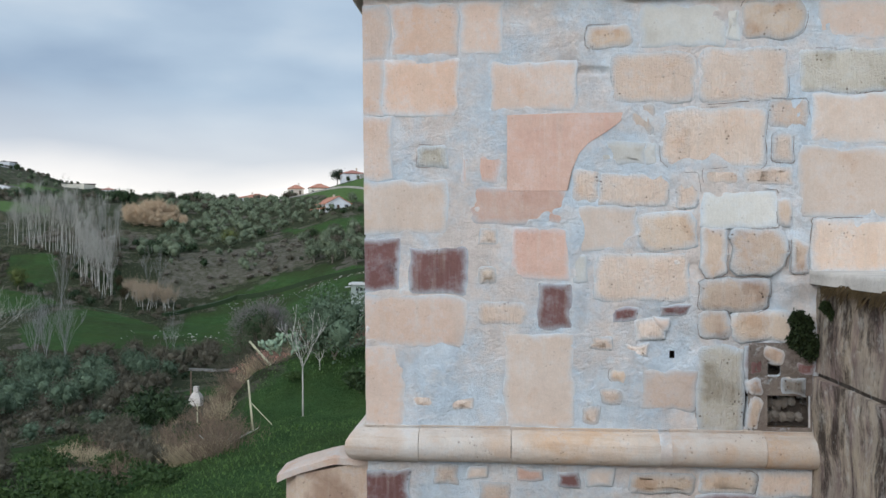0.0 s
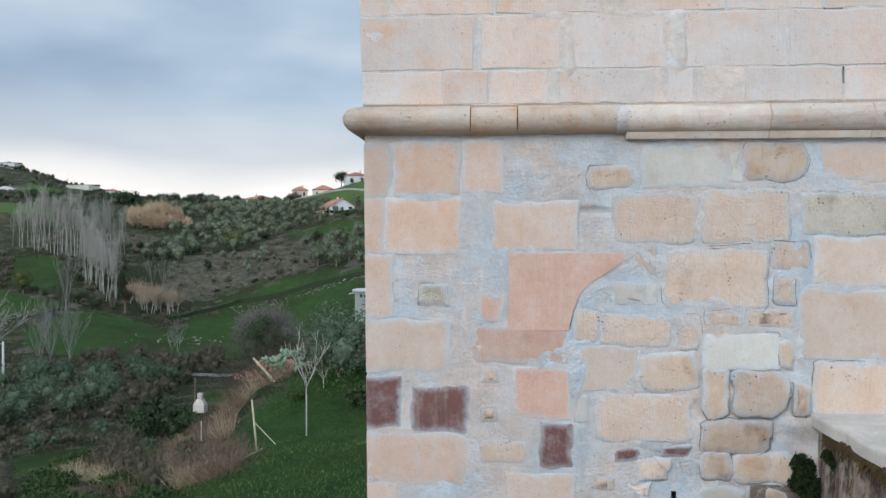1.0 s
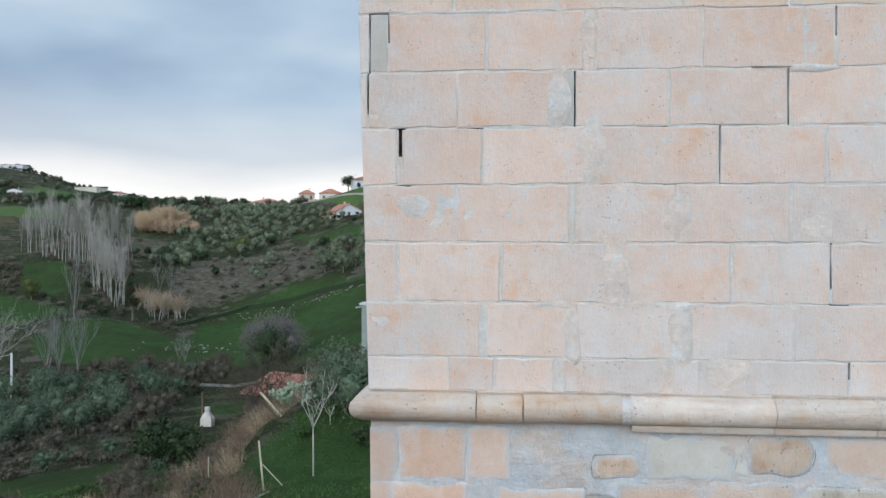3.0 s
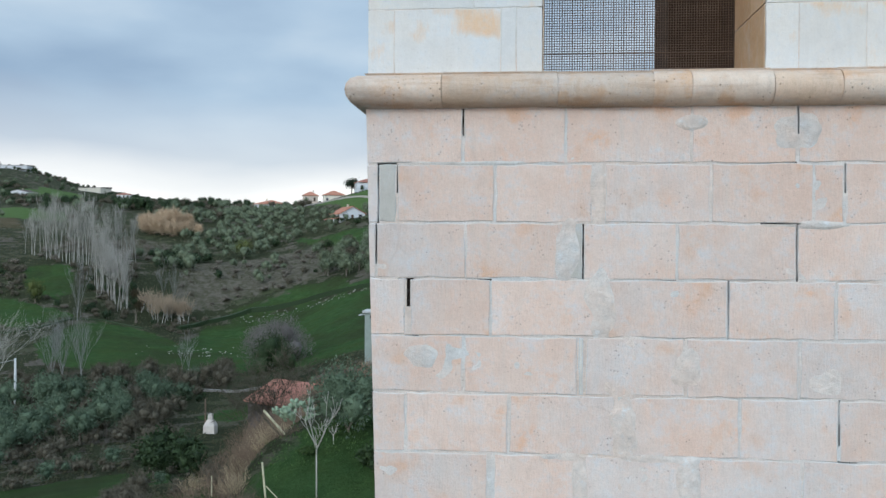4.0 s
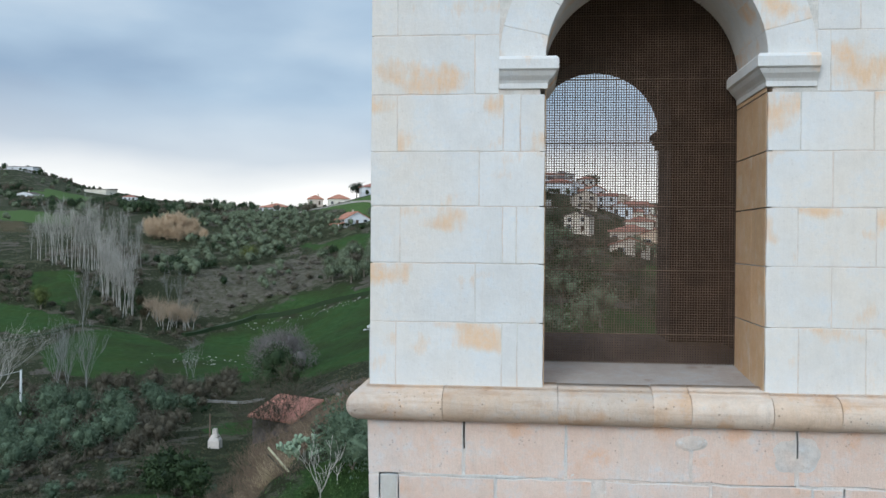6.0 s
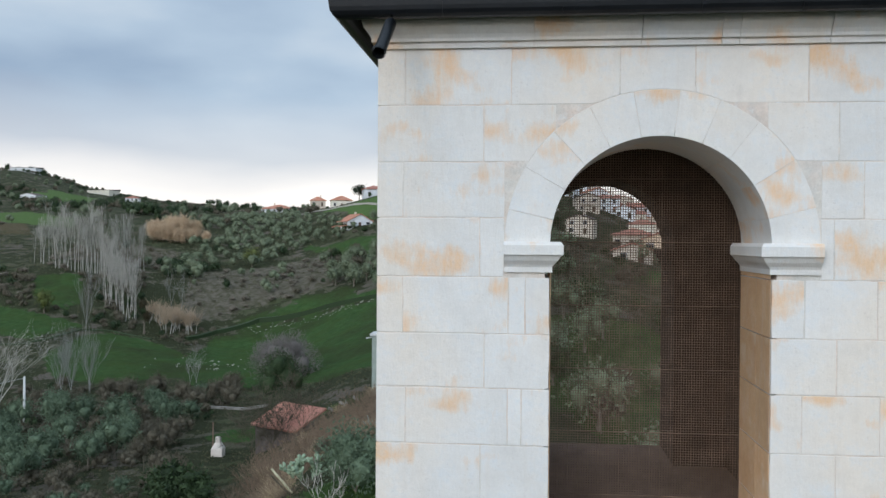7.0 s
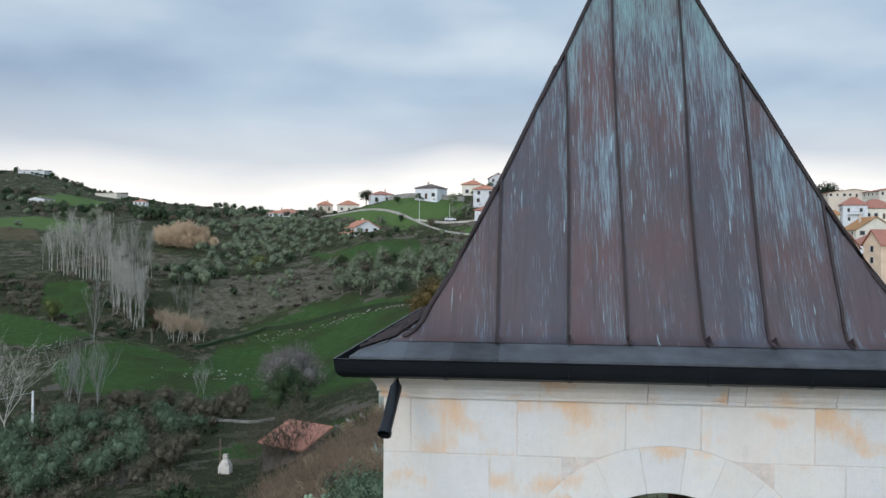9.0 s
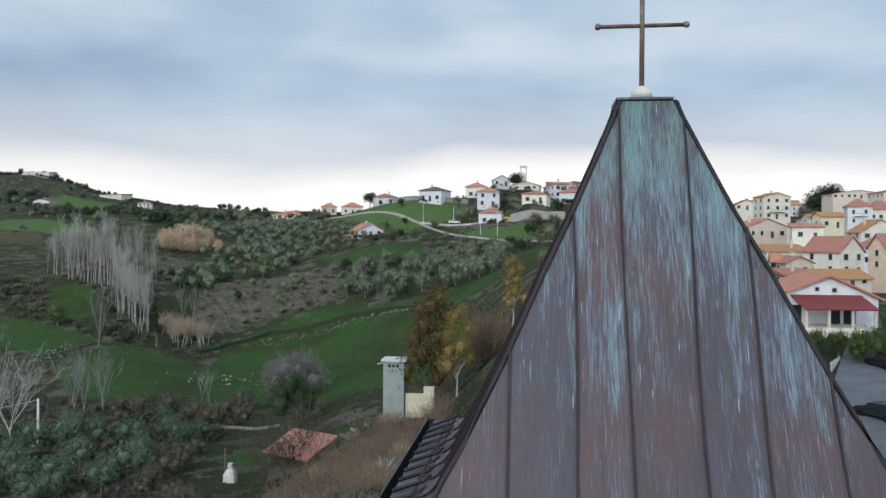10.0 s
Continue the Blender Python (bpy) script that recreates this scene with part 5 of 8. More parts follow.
put(stalks("bare_thicket", "pinkish bare winter thicket", 94, 6, 8, 420, 0.04, DRYTWIG), -5.5, 106)
pine = tree("pine_tree", "dark umbrella pine beside the houses", 95, 8.5, 6.5, 2600, 0.42, PINELEAF, 3.6, 0.3, "pines", 26)
put(pine, -70, 352, 0.8)
put(pine, 168, 515, 2.5)
put(pine, 160, 510, 1.9)
put(pine, -9, 352, 0.9)
put(pine, 30, 372, 1.0)
put(pine, 3, 330, 0.5)
for x, y, s in ((-52, 322, 0.8), (-30, 318, 0.9), (-24, 306, 1.0), (-28, 306, 0.9), (8, 306, 1.2), (-12, 318, 0.8), (-65, 300, 0.8), (-55, 303, 0.9), (-48, 306, 0.7), (100, 420, 2.0), (112, 430, 2.2), (122, 450, 2.0), (84, 330, 1.4), (-2, 280, 1.2), (4, 270, 1.2), (10, 276, 1.0), (-8, 268, 1.1), (30, 66, 0.7)):
    put(random.choice(darks + olives), x, y, s)
hedge = [tree("hedge_bush", "dense dark green hedge bush below the veranda", 47 + k, 4.0, 3.4, 3200, 0.16, leaf_mat("hedge_leaves", (40, 56, 28), (84, 96, 52)), 0.4, 0.1, "hedge bushes", 44) for k in range(2)]
for x, y, sc in ((30.2, 91, 0.8), (32.3, 90, 0.85), (34.6, 89.5, 0.95), (36.8, 90, 0.95), (38.6, 90.5, 0.8), (40.5, 97.5, 0.9), (33.4, 87.6, 0.8), (35.6, 87, 0.9)):
    put(random.choice(hedge), x, y, sc)
for x, y, s in ((0, 290, 1.3), (6, 286, 1.3), (150, 500, 2.6), (166, 512, 2.6), (-14, 272, 1.0), (-36, 300, 0.9), (20, 280, 1.5)):
    put(random.choice(browns), x, y, s)

# the garden below the tower
put(bare_tree("fig_tree", "small leafless silvery fig tree on the lawn", 14, 4.3, 0.036, 0.54, 2, 3, 0.8, 0.22, FIGBARK, "", 0.011), -7.8, 29.9)
put(bare_tree("fig_sapling", "leafless fig sapling on the lawn", 15, 1.3, 0.03, 0.3, 1, 2, 0.7, 0.05, FIGBARK, "", 0.012), -7.9, 33.6, 0.7)
olive_near = tree("olive_shrub", "broad grey-green olive shrub in the garden", 16, 6.0, 4.6, 3600, 0.22, OLIVE, 0.9, 0.12, "", 34)
put(olive_near, -7.4, 34.6, 0.74, 0.7)
put(copy_thing(olive_near, Matrix()), -4.9, 35.0, 0.74, 0.7)
put(tree("cabbage_shrub", "low dark green leafy shrub", 17, 2.0, 1.1, 500, 0.22, DARKLEAF, 0.1, 0.05, "", 12), -5.7, 31.5)


def cactus(seed):
    rnd = random.Random(seed)
    t = thing("prickly_pear", "pale green prickly pear cactus by the lawn", "cactus")
    pads = []
    for k in range(5):
        a = 2 * math.pi * k / 5 + rnd.uniform(-0.4, 0.4)
        pads.append((Vector((math.cos(a) * 0.55, math.sin(a) * 0.55, 0.25)), Vector((math.cos(a) * 0.5, math.sin(a) * 0.5, 1)).normalized()))
    done = 0
    while done < len(pads) and done < 120:
        p, d = pads[done]
        s = d.cross(Vector((rnd.gauss(0, 1), rnd.gauss(0, 1), 0.2))).normalized()
        nrm = d.cross(s)
        L, Wd = rnd.uniform(0.24, 0.36), rnd.uniform(0.09, 0.135)
        g = Geo()
        for sgn in (-1, 1):
            for k in range(8):
                a = 2 * math.pi * k / 8
                g.v.append(tuple(p + d * (L / 2 + math.cos(a) * L / 2) + s * math.sin(a) * Wd + nrm * 0.02 * sgn))
        g.v += [tuple(p + d * L / 2 - nrm * 0.05), tuple(p + d * L / 2 + nrm * 0.05)]
        for k in range(8):
            j = (k + 1) % 8
            g.f += [(k, j, 8 + j, 8 + k), (16, j, k), (17, 8 + k, 8 + j)]
        part("pad", g.mesh("pad", CACTUS, True), t)
        for _ in range(rnd.choice((1, 2, 2, 3))):
            if len(pads) < 120:
                e = (d + Vector((rnd.gauss(0, 0.55), rnd.gauss(0, 0.55), 0.15))).normalized()
                pads.append((p + d * L * 0.9, e))
        done += 1
    return t


put(cactus(3), -10.7, 37.6, 0.9)


def agave(seed):
    rnd = random.Random(seed)
    t = thing("agave", "grey-green agave with stiff pointed leaves", "agave")
    for k in range(34):
        a, e = rnd.uniform(0, 6.28), rnd.uniform(0.2, 1.3)
        d = Vector((math.cos(a) * math.cos(e), math.sin(a) * math.cos(e), math.sin(e)))
        s = Vector((-math.sin(a), math.cos(a), 0))
        L = rnd.uniform(1.1, 1.7)
        g = Geo()
        for f, w in ((0, 0.08), (0.4, 0.11), (0.8, 0.05)):
            c = d * L * f + Vector((0, 0, -0.12 * f * f))
            g.v += [tuple(c - s * w), tuple(c + Vector((0, 0, -0.03))), tuple(c + s * w)]
        g.v.append(tuple(d * L + Vector((0, 0, -0.15))))
        g.f = [(0, 1, 4, 3), (1, 2, 5, 4), (3, 4, 7, 6), (4, 5, 8, 7), (6, 7, 9), (7, 8, 9)]
        part("leaf", g.mesh("leaf", AGAVE), t)
    return t


put(agave(4), -11.5, 62.0, 1.25)
dry = [stalks("dry_weeds", "tall reddish dry weeds on the bank", 70 + k, 2.2, 1.7, 70, 0.012, DRYTWIG, "weeds", 0.8, "dry weeds") for k in range(2)]
straw = stalks("dry_grass_tuft", "straw-coloured tall dry grass", 73, 1.5, 1.5, 110, 0.010, STRAW, "weeds", 0.7, "dry grass tufts")
for x, y, s in ((-10.6, 27, 0.9), (-11.5, 28, 1.0), (-10.2, 25.2, 0.8), (-12.4, 29.5, 1.0), (-11.4, 31, 0.9), (-13.4, 32, 1.0), (-12.6, 34, 0.9), (-14.6, 34.5, 1.0), (-13.6, 37, 0.9), (-12.8, 40, 0.9), (-14.8, 30, 1.0), (-15.6, 37, 1.0), (-14.2, 41, 0.9), (-11.6, 43, 0.8), (-11.0, 50, 0.9), (-13.5, 47, 1.0), (-9.5, 23.4, 0.7), (-13.0, 25, 0.8), (-14.0, 27, 0.9), (-15.5, 26, 0.8), (-17, 33, 1.0), (-17, 29, 0.9), (-19, 35, 1.0), (-16, 44, 1.0), (-18.5, 42, 1.0), (-15.8, 50, 1.0)):
    put(random.choice(dry), x + random.uniform(-0.3, 0.3), y, s * 0.9) if random.random() < 0.75 else None
for x, y, s in ((-12.2, 33, 0.9), (-12.8, 35.5, 1.0), (-11.9, 36.5, 0.9), (-13.5, 39, 1.0), (-12.4, 42, 0.9), (-13.8, 29, 0.7), (-16.5, 30, 0.8), (-17.8, 31.5, 0.8), (-19.5, 33, 0.8), (-15, 32.5, 0.8)):
    put(straw, x, y, s)
for x, y, s in ((-12.5, 26, 0.3), (-14, 28.5, 0.35), (-16, 31, 0.35), (-13.2, 31, 0.3), (-17.5, 35, 0.4), (-20, 38, 0.45), (-15, 39, 0.35), (-18, 46, 0.45), (-22, 44, 0.5), (-11.8, 46, 0.3), (-20, 28, 0.35), (-23, 33, 0.4), (-18.5, 26, 0.3)):
    put(random.choice(browns), x, y, s)
for _ in range(60):
    y = random.uniform(46, 78)
    x = -random.uniform(0.13, 0.30) * (y + 5)
    put(random.choice(dry + [straw]), x, y, random.uniform(0.9, 1.8))
for x, y, sc in ((-11.6, 36.6, 0.9), (-10.9, 35.6, 0.7), (-13.2, 42.5, 1.3), (-14.4, 44, 1.4), (-15.6, 46, 1.5), (-12.4, 44.5, 1.3), (-13.9, 47, 1.4), (-16.8, 45, 1.4), (-17.8, 48, 1.5), (-14.8, 49.5, 1.4), (-11.9, 47.5, 1.2), (-19, 46, 1.4), (-12.8, 50, 1.3)):
    put(random.choice(dry + [straw]), x, y, sc)
for _ in range(30):
    d, a = random.uniform(30.5, 43), random.uniform(-0.315, -0.225)
    x, y = 0.5 - 0.075 * d + a * d, -5.06 + d + 0.075 * a * d
    put(random.choice(dry * 2 + [straw]), x, y, random.uniform(0.6, 1.05))
strew(((-24, 62), (-21, 96), (-9, 99), (-8, 75), (-10, 60)), 2.7, dry * 3 + [straw], 0.9, 1.8, None, 0.8)
bramble = tree("bramble", "low tangle of green brambles", 18, 2.6, 0.9, 700, 0.17, BRAMBLE, 0.05, 0.03, "brambles", 18)
for x, y, s in ((-11.6, 23.5, 0.9), (-13, 22.5, 1.0), (-14.6, 24, 1.0), (-16.2, 25, 0.9), (-12.5, 21, 0.8), (-15, 21.5, 0.9), (-17.5, 27, 1.0), (-19, 30, 1.0), (-10.4, 22, 0.6), (-21, 36, 1.2), (-18, 24, 0.9), (-9.0, 33, 0.5), (-12.4, 30, 0.8), (-13.6, 33, 0.9), (-14.8, 36.5, 0.9), (-15.5, 29, 0.9), (-17, 38, 1.0), (-13.4, 27.6, 0.7)):
    put(bramble, x, y, s, 0.1)


def tufts():
    """Grass standing on the near meadow."""
    rnd = random.Random(31)
    g = Geo()
    for _ in range(26000):
        y = 13 + 36 * rnd.random() ** 1.3
        x = rnd.uniform(-0.62 * y - 2, -0.02 * y + 1)
        if rnd.random() > green(x, y) + 0.25:
            continue
        z = land(x, y)
        a, h = rnd.uniform(0, 6.28), rnd.uniform(0.04, 0.11)
        w = 0.012 + 0.0006 * y
        g.quad((x - w * math.cos(a), y - w * math.sin(a), z - 0.02), (x + w * math.cos(a), y + w * math.sin(a), z - 0.02), (x + rnd.gauss(0, 0.05), y + rnd.gauss(0, 0.05), z + h))
    tagged(new("grass", g.mesh("grass", GRASSBLADE)), "short green winter grass on the lawn", "grass", kind="stuff")


tufts()


def scrub():
    """Low dry growth that covers the slopes between the trees."""
    rnd = random.Random(33)
    g = Geo()
    for _ in range(24000):
        y = 40 + 290 * rnd.random()
        x = y * rnd.uniform(-0.78, -0.02)
        if green(x, y) > 0.25 or noise.noise(Vector((x * 0.05, y * 0.05, 0.5))) < -0.25:
            continue
        z = land(x, y)
        s = rnd.uniform(0.08, 0.24) * (0.5 + y / 280)
        for k in range(3):
            a = rnd.uniform(0, 6.28)
            dx, dy = math.cos(a) * s, math.sin(a) * s
            h = s * rnd.uniform(0.6, 1.3)
            ox, oy = rnd.gauss(0, 0.4) * s, rnd.gauss(0, 0.4) * s
            g.quad((x + ox - dx * 0.6, y + oy - dy * 0.6, z - 0.1), (x + ox + dx * 0.6, y + oy + dy * 0.6, z - 0.1), (x + ox + dx * 0.5, y + oy + dy * 0.5, z + h * rnd.uniform(0.5, 1)), (x + ox - dx * 0.1, y + oy, z + h), (x + ox - dx * 0.6, y + oy - dy * 0.5, z + h * rnd.uniform(0.4, 0.9)))
    tagged(new("scrub", g.mesh("scrub", leaf_mat("dry_scrub", (58, 66, 44), (98, 96, 76)))), "low grey-brown scrub on the slopes", "scrub", kind="stuff")


scrub()


def flecks():
    """Pale stones and flowers strewn over the fields."""
    rnd = random.Random(37)
    g = Geo()
    spots = [(-74 + 46 * k / 110, 212.5 - 9.5 * (k / 110) ** 2) for k in range(110)] + [(rnd.gauss(-68, 5), rnd.gauss(173, 4)) for _ in range(60)] + [(-112 + 6 * rnd.random(), 173 + 12 * rnd.random()) for _ in range(50)]
    for x, y in spots:
        x, y = x + rnd.gauss(0, 1.0), y + rnd.gauss(0, 1.0)
        s, z = rnd.uniform(0.06, 0.17), land(x, y)
        g.box(x - s, x + s, y - s * 0.7, y + s * 0.7, z - 0.1, z + s * 0.7)
    tagged(new("field_stones", g.mesh("field_stones", plain_mat("pale_field_stone", (196, 194, 184), 0.9, 0, 0.3, 2.0))), "pale stones strewn along the field edge", "stones", kind="stuff")


flecks()

# ---- roads and walls over the land ----
ROADM = plain_mat("pale_dusty_road", (192, 186, 178), 0.95, 0, 0.2, 0.5)
ASPHALT = plain_mat("grey_asphalt", (104, 106, 110), 0.9, 0, 0.25, 0.8)
WALLST = plain_mat("grey_boundary_stone", (168, 164, 158), 0.95, 0, 0.3, 1.2, 0.6)


def ribbon(name, label, pts, width, material, lift=0.25, height=0.0):
    g = Geo()
    fine = []
    for (ax, ay), (bx, by) in zip(pts, pts[1:]):
        n = max(2, int(math.hypot(bx - ax, by - ay) / 3))
        fine += [(ax + (bx - ax) * i / n, ay + (by - ay) * i / n) for i in range(n)]
    fine.append(pts[-1])
    for i, (x, y) in enumerate(fine):
        a, b = fine[max(i - 1, 0)], fine[min(i + 1, len(fine) - 1)]
        d = Vector((b[0] - a[0], b[1] - a[1])).normalized()
        n = Vector((-d.y, d.x)) * width / 2
        zt = max(land(x, y), land(x + n.x, y + n.y), land(x - n.x, y - n.y)) + lift + height
        zl = zt - 1.5 - height
        g.v += [(x + n.x, y + n.y, zl), (x + n.x, y + n.y, zt), (x - n.x, y - n.y, zt), (x - n.x, y - n.y, zl)]
    for i in range(len(fine) - 1):
        for j in range(4):
            k = i * 4
            g.f.append((k + j, k + (j + 1) % 4, k + 4 + (j + 1) % 4, k + 4 + j))
    g.f += [(3, 2, 1, 0), tuple(len(g.v) - 4 + j for j in range(4))]
    tagged(new(name, g.mesh(name, material)), label, name.replace("_", " "), kind="structure")


ribbon("road", "pale lane below the village houses", [(-112, 392), (-104, 380), (-69, 330), (-43, 306), (-25, 290), (-5, 275), (15, 268)], 1.2, ROADM, 0.12)
ribbon("road", "lane climbing to the village", [(-42, 306), (-30, 303), (-10, 300), (12, 298)], 1.5, ROADM, 0.12)
ribbon("road", "grey asphalt village street", [(22, 55), (26, 64), (30.5, 74), (36, 87), (42, 100), (50, 120)], 8.5, ASPHALT, 0.1)
ribbon("stone_wall", "grey retaining wall above the meadow", [(-57, 333), (-44, 328), (-26, 322)], 0.6, WALLST, 0.0, 1.6)
ribbon("stone_wall", "grey retaining wall below the houses", [(-9, 298), (10, 297)], 0.6, WALLST, 0.0, 2.6)
ribbon("stone_wall", "low dry stone wall in the valley", [(-51, 128), (-47, 127.5), (-43.5, 127), (-40, 127)], 0.6, WALLST, 0.0, 0.35)
ribbon("hedge", "dark ditch line across the fields", [(-119, 173), (-110.4, 174), (-107.2, 180), (-105.9, 192), (-100.3, 195.6), (-90, 195)], 0.8, DARKLEAF, 0.0, 0.2)
ribbon("hedge", "dark ditch hedge between fields", [(-84, 202), (-79.6, 209.5), (-70, 216.8), (-51, 214.7), (-30, 205.2), (-20, 201)], 1.6, DARKLEAF, 0.0, 0.5)

# ---- houses ----
PAINT = {k: plain_mat(k + "_render", c, 0.9, 0, 0.12, 0.6, 0.1) for k, c in {"white": (222, 224, 226), "cream": (230, 223, 207), "beige": (212, 198, 182), "pale": (212, 212, 207), "yellow": (228, 220, 188), "peach": (226, 200, 174)}.items()}


def tile_mat(name, a, c):
    m, N, b = mat_base(name, 0.9)
    p = N.n("ShaderNodeNewGeometry").outputs["Position"]
    wv = N.n("ShaderNodeTexWave", {"bands_direction": "X"}, Vector=N.n("ShaderNodeTexCoord").outputs["Object"], Scale=2.2, Distortion=0.4).outputs["Fac"]
    col = N.mix(N.noise(p, 0.9, 6.0, 0.65), lin(*a), lin(*c))
    N.put(b.inputs["Base Color"], N.mix(0.35, col, N.ramp(wv, (0.2, 0.55), (0.8, 1.0)), "MULTIPLY"))
    bump(N, b, wv, 0.6, 0.06)
    return m


ROOFS = {"orange": tile_mat("orange_roof_tiles", (172, 112, 90), (202, 148, 124)), "rust": tile_mat("rusty_roof_tiles", (154, 102, 88), (186, 134, 118)), "brown": tile_mat("brown_roof_tiles", (164, 118, 76), (190, 146, 104)), "dark": tile_mat("dark_roof_tiles", (92, 82, 80), (120, 108, 104))}
PANE, _N, _b = mat_base("dark_window_glass", 0.12)
_b.inputs["Base Color"].default_value = lin(46, 50, 56)
SHUTTER = plain_mat("brown_shutter", (98, 80, 68), 0.7)
FRAMEM = plain_mat("pale_window_frame", (210, 206, 200), 0.7)
RAILM = plain_mat("dark_balcony_rail", (70, 70, 74), 0.5)
g = Geo()
g.box(-0.5, 0.5, -0.02, 0.10, 0, 1.35)
PANE_MESH = g.mesh("pane", PANE)
g = Geo()
for a in ((-0.62, -0.5, 0, 1.35), (0.5, 0.62, 0, 1.35), (-0.62, 0.62, 1.35, 1.47), (-0.68, 0.68, -0.12, 0)):
    g.box(a[0], a[1], -0.08, 0.10, a[2], a[3])
FRAME_MESH = g.mesh("window", FRAMEM)
g = Geo()
g.box(-0.5, 0.5, -0.03, 0.10, 0, 2.1)
DOOR_MESH = g.mesh("door", SHUTTER)
HOUSES = []


def house(x, y, z, w, hw, hr, kind, wall, tiles, depth=None, turn=None, windows=True, porch=False):
    """A rendered house: walls set into the slope, tiled roof with overhang, windows storey by storey."""
    rnd = random.Random(int(x * 10) + int(y * 7))
    turn = rnd.uniform(-0.35, 0.35) if turn is None else turn
    d = depth or w * rnd.uniform(0.7, 1.0)
    names = {"white": "white", "cream": "cream", "beige": "beige", "pale": "pale grey", "yellow": "pale yellow", "peach": "peach"}
    t = thing("house", f"{names[wall]} rendered house with {tiles} tiled roof", "house", Matrix.Translation((x, y, z)) @ Matrix.Rotation(turn, 4, "Z"), "village houses")
    zl = min(land(x + a, y + b) for a in (-w / 2, w / 2) for b in (0, d)) - z - 0.6
    g = Geo()
    g.box(-w / 2, w / 2, 0, d, min(zl, -0.5), hw)
    o = 0.45
    if kind == "gable":
        g.quad((-w / 2, 0, hw), (-w / 2, d, hw), (-w / 2, d / 2, hw + hr)) if w > d * 1.3 else g.quad((-w / 2, 0, hw), (w / 2, 0, hw), (0, 0, hw + hr))
        g.quad((w / 2, d, hw), (w / 2, 0, hw), (w / 2, d / 2, hw + hr)) if w > d * 1.3 else g.quad((w / 2, d, hw), (-w / 2, d, hw), (0, d, hw + hr))
    body = part("wall", g.mesh("wall", PAINT[wall]), t)
    g = Geo()
    X, Y0, Y1, zb, th = w / 2 + o, -o, d + o, hw + 0.02, 0.22
    if kind == "hip":
        r = max(0.0, X - (Y1 - Y0) / 2)
        base = [(-X, Y0, zb), (X, Y0, zb), (X, Y1, zb), (-X, Y1, zb)]
        tops = [(-r, d / 2, zb + th + hr), (r, d / 2, zb + th + hr)]
        g.v = base + [(a, b, c + th) for a, b, c in base] + tops
        g.f = [(3, 2, 1, 0), (0, 1, 5, 4), (1, 2, 6, 5), (2, 3, 7, 6), (3, 0, 4, 7), (4, 5, 9, 8), (5, 6, 9), (6, 7, 8, 9), (7, 4, 8)]
    elif kind == "gable" and w > d * 1.3:
        drop = o * hr / (d / 2)
        prof = [(Y0, zb - drop), (d / 2, zb + hr), (Y1, zb - drop), (Y1, zb - drop + th), (d / 2, zb + hr + th), (Y0, zb - drop + th)]
        g.v = [(s * X, a, c) for s in (-1, 1) for a, c in prof]
        g.f = [(0, 1, 4, 5), (1, 2, 3, 4), (11, 10, 7, 6), (10, 9, 8, 7)] + [(j, j + 6, (j + 1) % 6 + 6, (j + 1) % 6) for j in range(6)]
    elif kind == "gable":
        drop = o * hr / (w / 2)
        prof = [(-X, zb - drop), (0, zb + hr), (X, zb - drop), (X, zb - drop + th), (0, zb + hr + th), (-X, zb - drop + th)]
        g.v = [(a, yy, c) for yy in (Y0, Y1) for a, c in prof]
        g.f = [(5, 4, 1, 0), (4, 3, 2, 1), (6, 7, 10, 11), (7, 8, 9, 10)] + [((j + 1) % 6, (j + 1) % 6 + 6, j + 6, j) for j in range(6)]
    else:
        g.v = [(-X, Y0, zb), (X, Y0, zb), (X, Y1, zb), (-X, Y1, zb), (-X, Y0, zb + th), (X, Y0, zb + th), (X, Y1, zb + hr), (-X, Y1, zb + hr)]
        g.f = [(3, 2, 1, 0), (0, 1, 5, 4), (1, 2, 6, 5), (2, 3, 7, 6), (3, 0, 4, 7), (4, 5, 6, 7)]
    rf = part("roof", g.mesh("roof", ROOFS[tiles]), t)
    if rnd.random() < 0.6:
        cx, cy = rnd.uniform(-w * 0.25, w * 0.25), d * 0.5
        g = Geo()
        g.box(cx - 0.3, cx + 0.3, cy - 0.3, cy + 0.3, hw + hr * 0.4, hw + hr + 0.9)
        g.box(cx - 0.4, cx + 0.4, cy - 0.4, cy + 0.4, hw + hr + 0.9, hw + hr + 1.0)
        part("chimney", g.mesh("chimney", PAINT["beige"]), rf)
    if porch:
        g = Geo()
        g.v = [(-w / 2 - 2.6, 0.5, hw - 2.1), (-w / 2 - 0.02, 0.5, hw - 1.5), (-w / 2 - 0.02, d, hw - 1.5), (-w / 2 - 2.6, d, hw - 2.1), (-w / 2 - 2.6, 0.5, hw - 1.9), (-w / 2 - 0.02, 0.5, hw - 1.3), (-w / 2 - 0.02, d, hw - 1.3), (-w / 2 - 2.6, d, hw - 1.9)]
        g.f = [(3, 2, 1, 0), (0, 1, 5, 4), (1, 2, 6, 5), (2, 3, 7, 6), (3, 0, 4, 7), (4, 5, 6, 7)]
        part("porch_roof", g.mesh("porch_roof", ROOFS[tiles]), t)
        for py in (0.6, d / 2, d - 0.3):
            g = Geo()
            g.box(-w / 2 - 2.5, -w / 2 - 2.2, py, py + 0.25, zl, hw - 2.0)
            part("post", g.mesh("post", PAINT[wall]), t)
    if not windows:
        return t
    floors = max(1, round(hw / 3.0))
    for f in range(floors):
        zf = hw * f / floors + min(0.9, hw / floors * 0.32)
        n = max(2, int(w / 3.0))
        for k in range(n):
            wx = -w / 2 + w * (k + 0.5) / n + rnd.uniform(-0.25, 0.25)
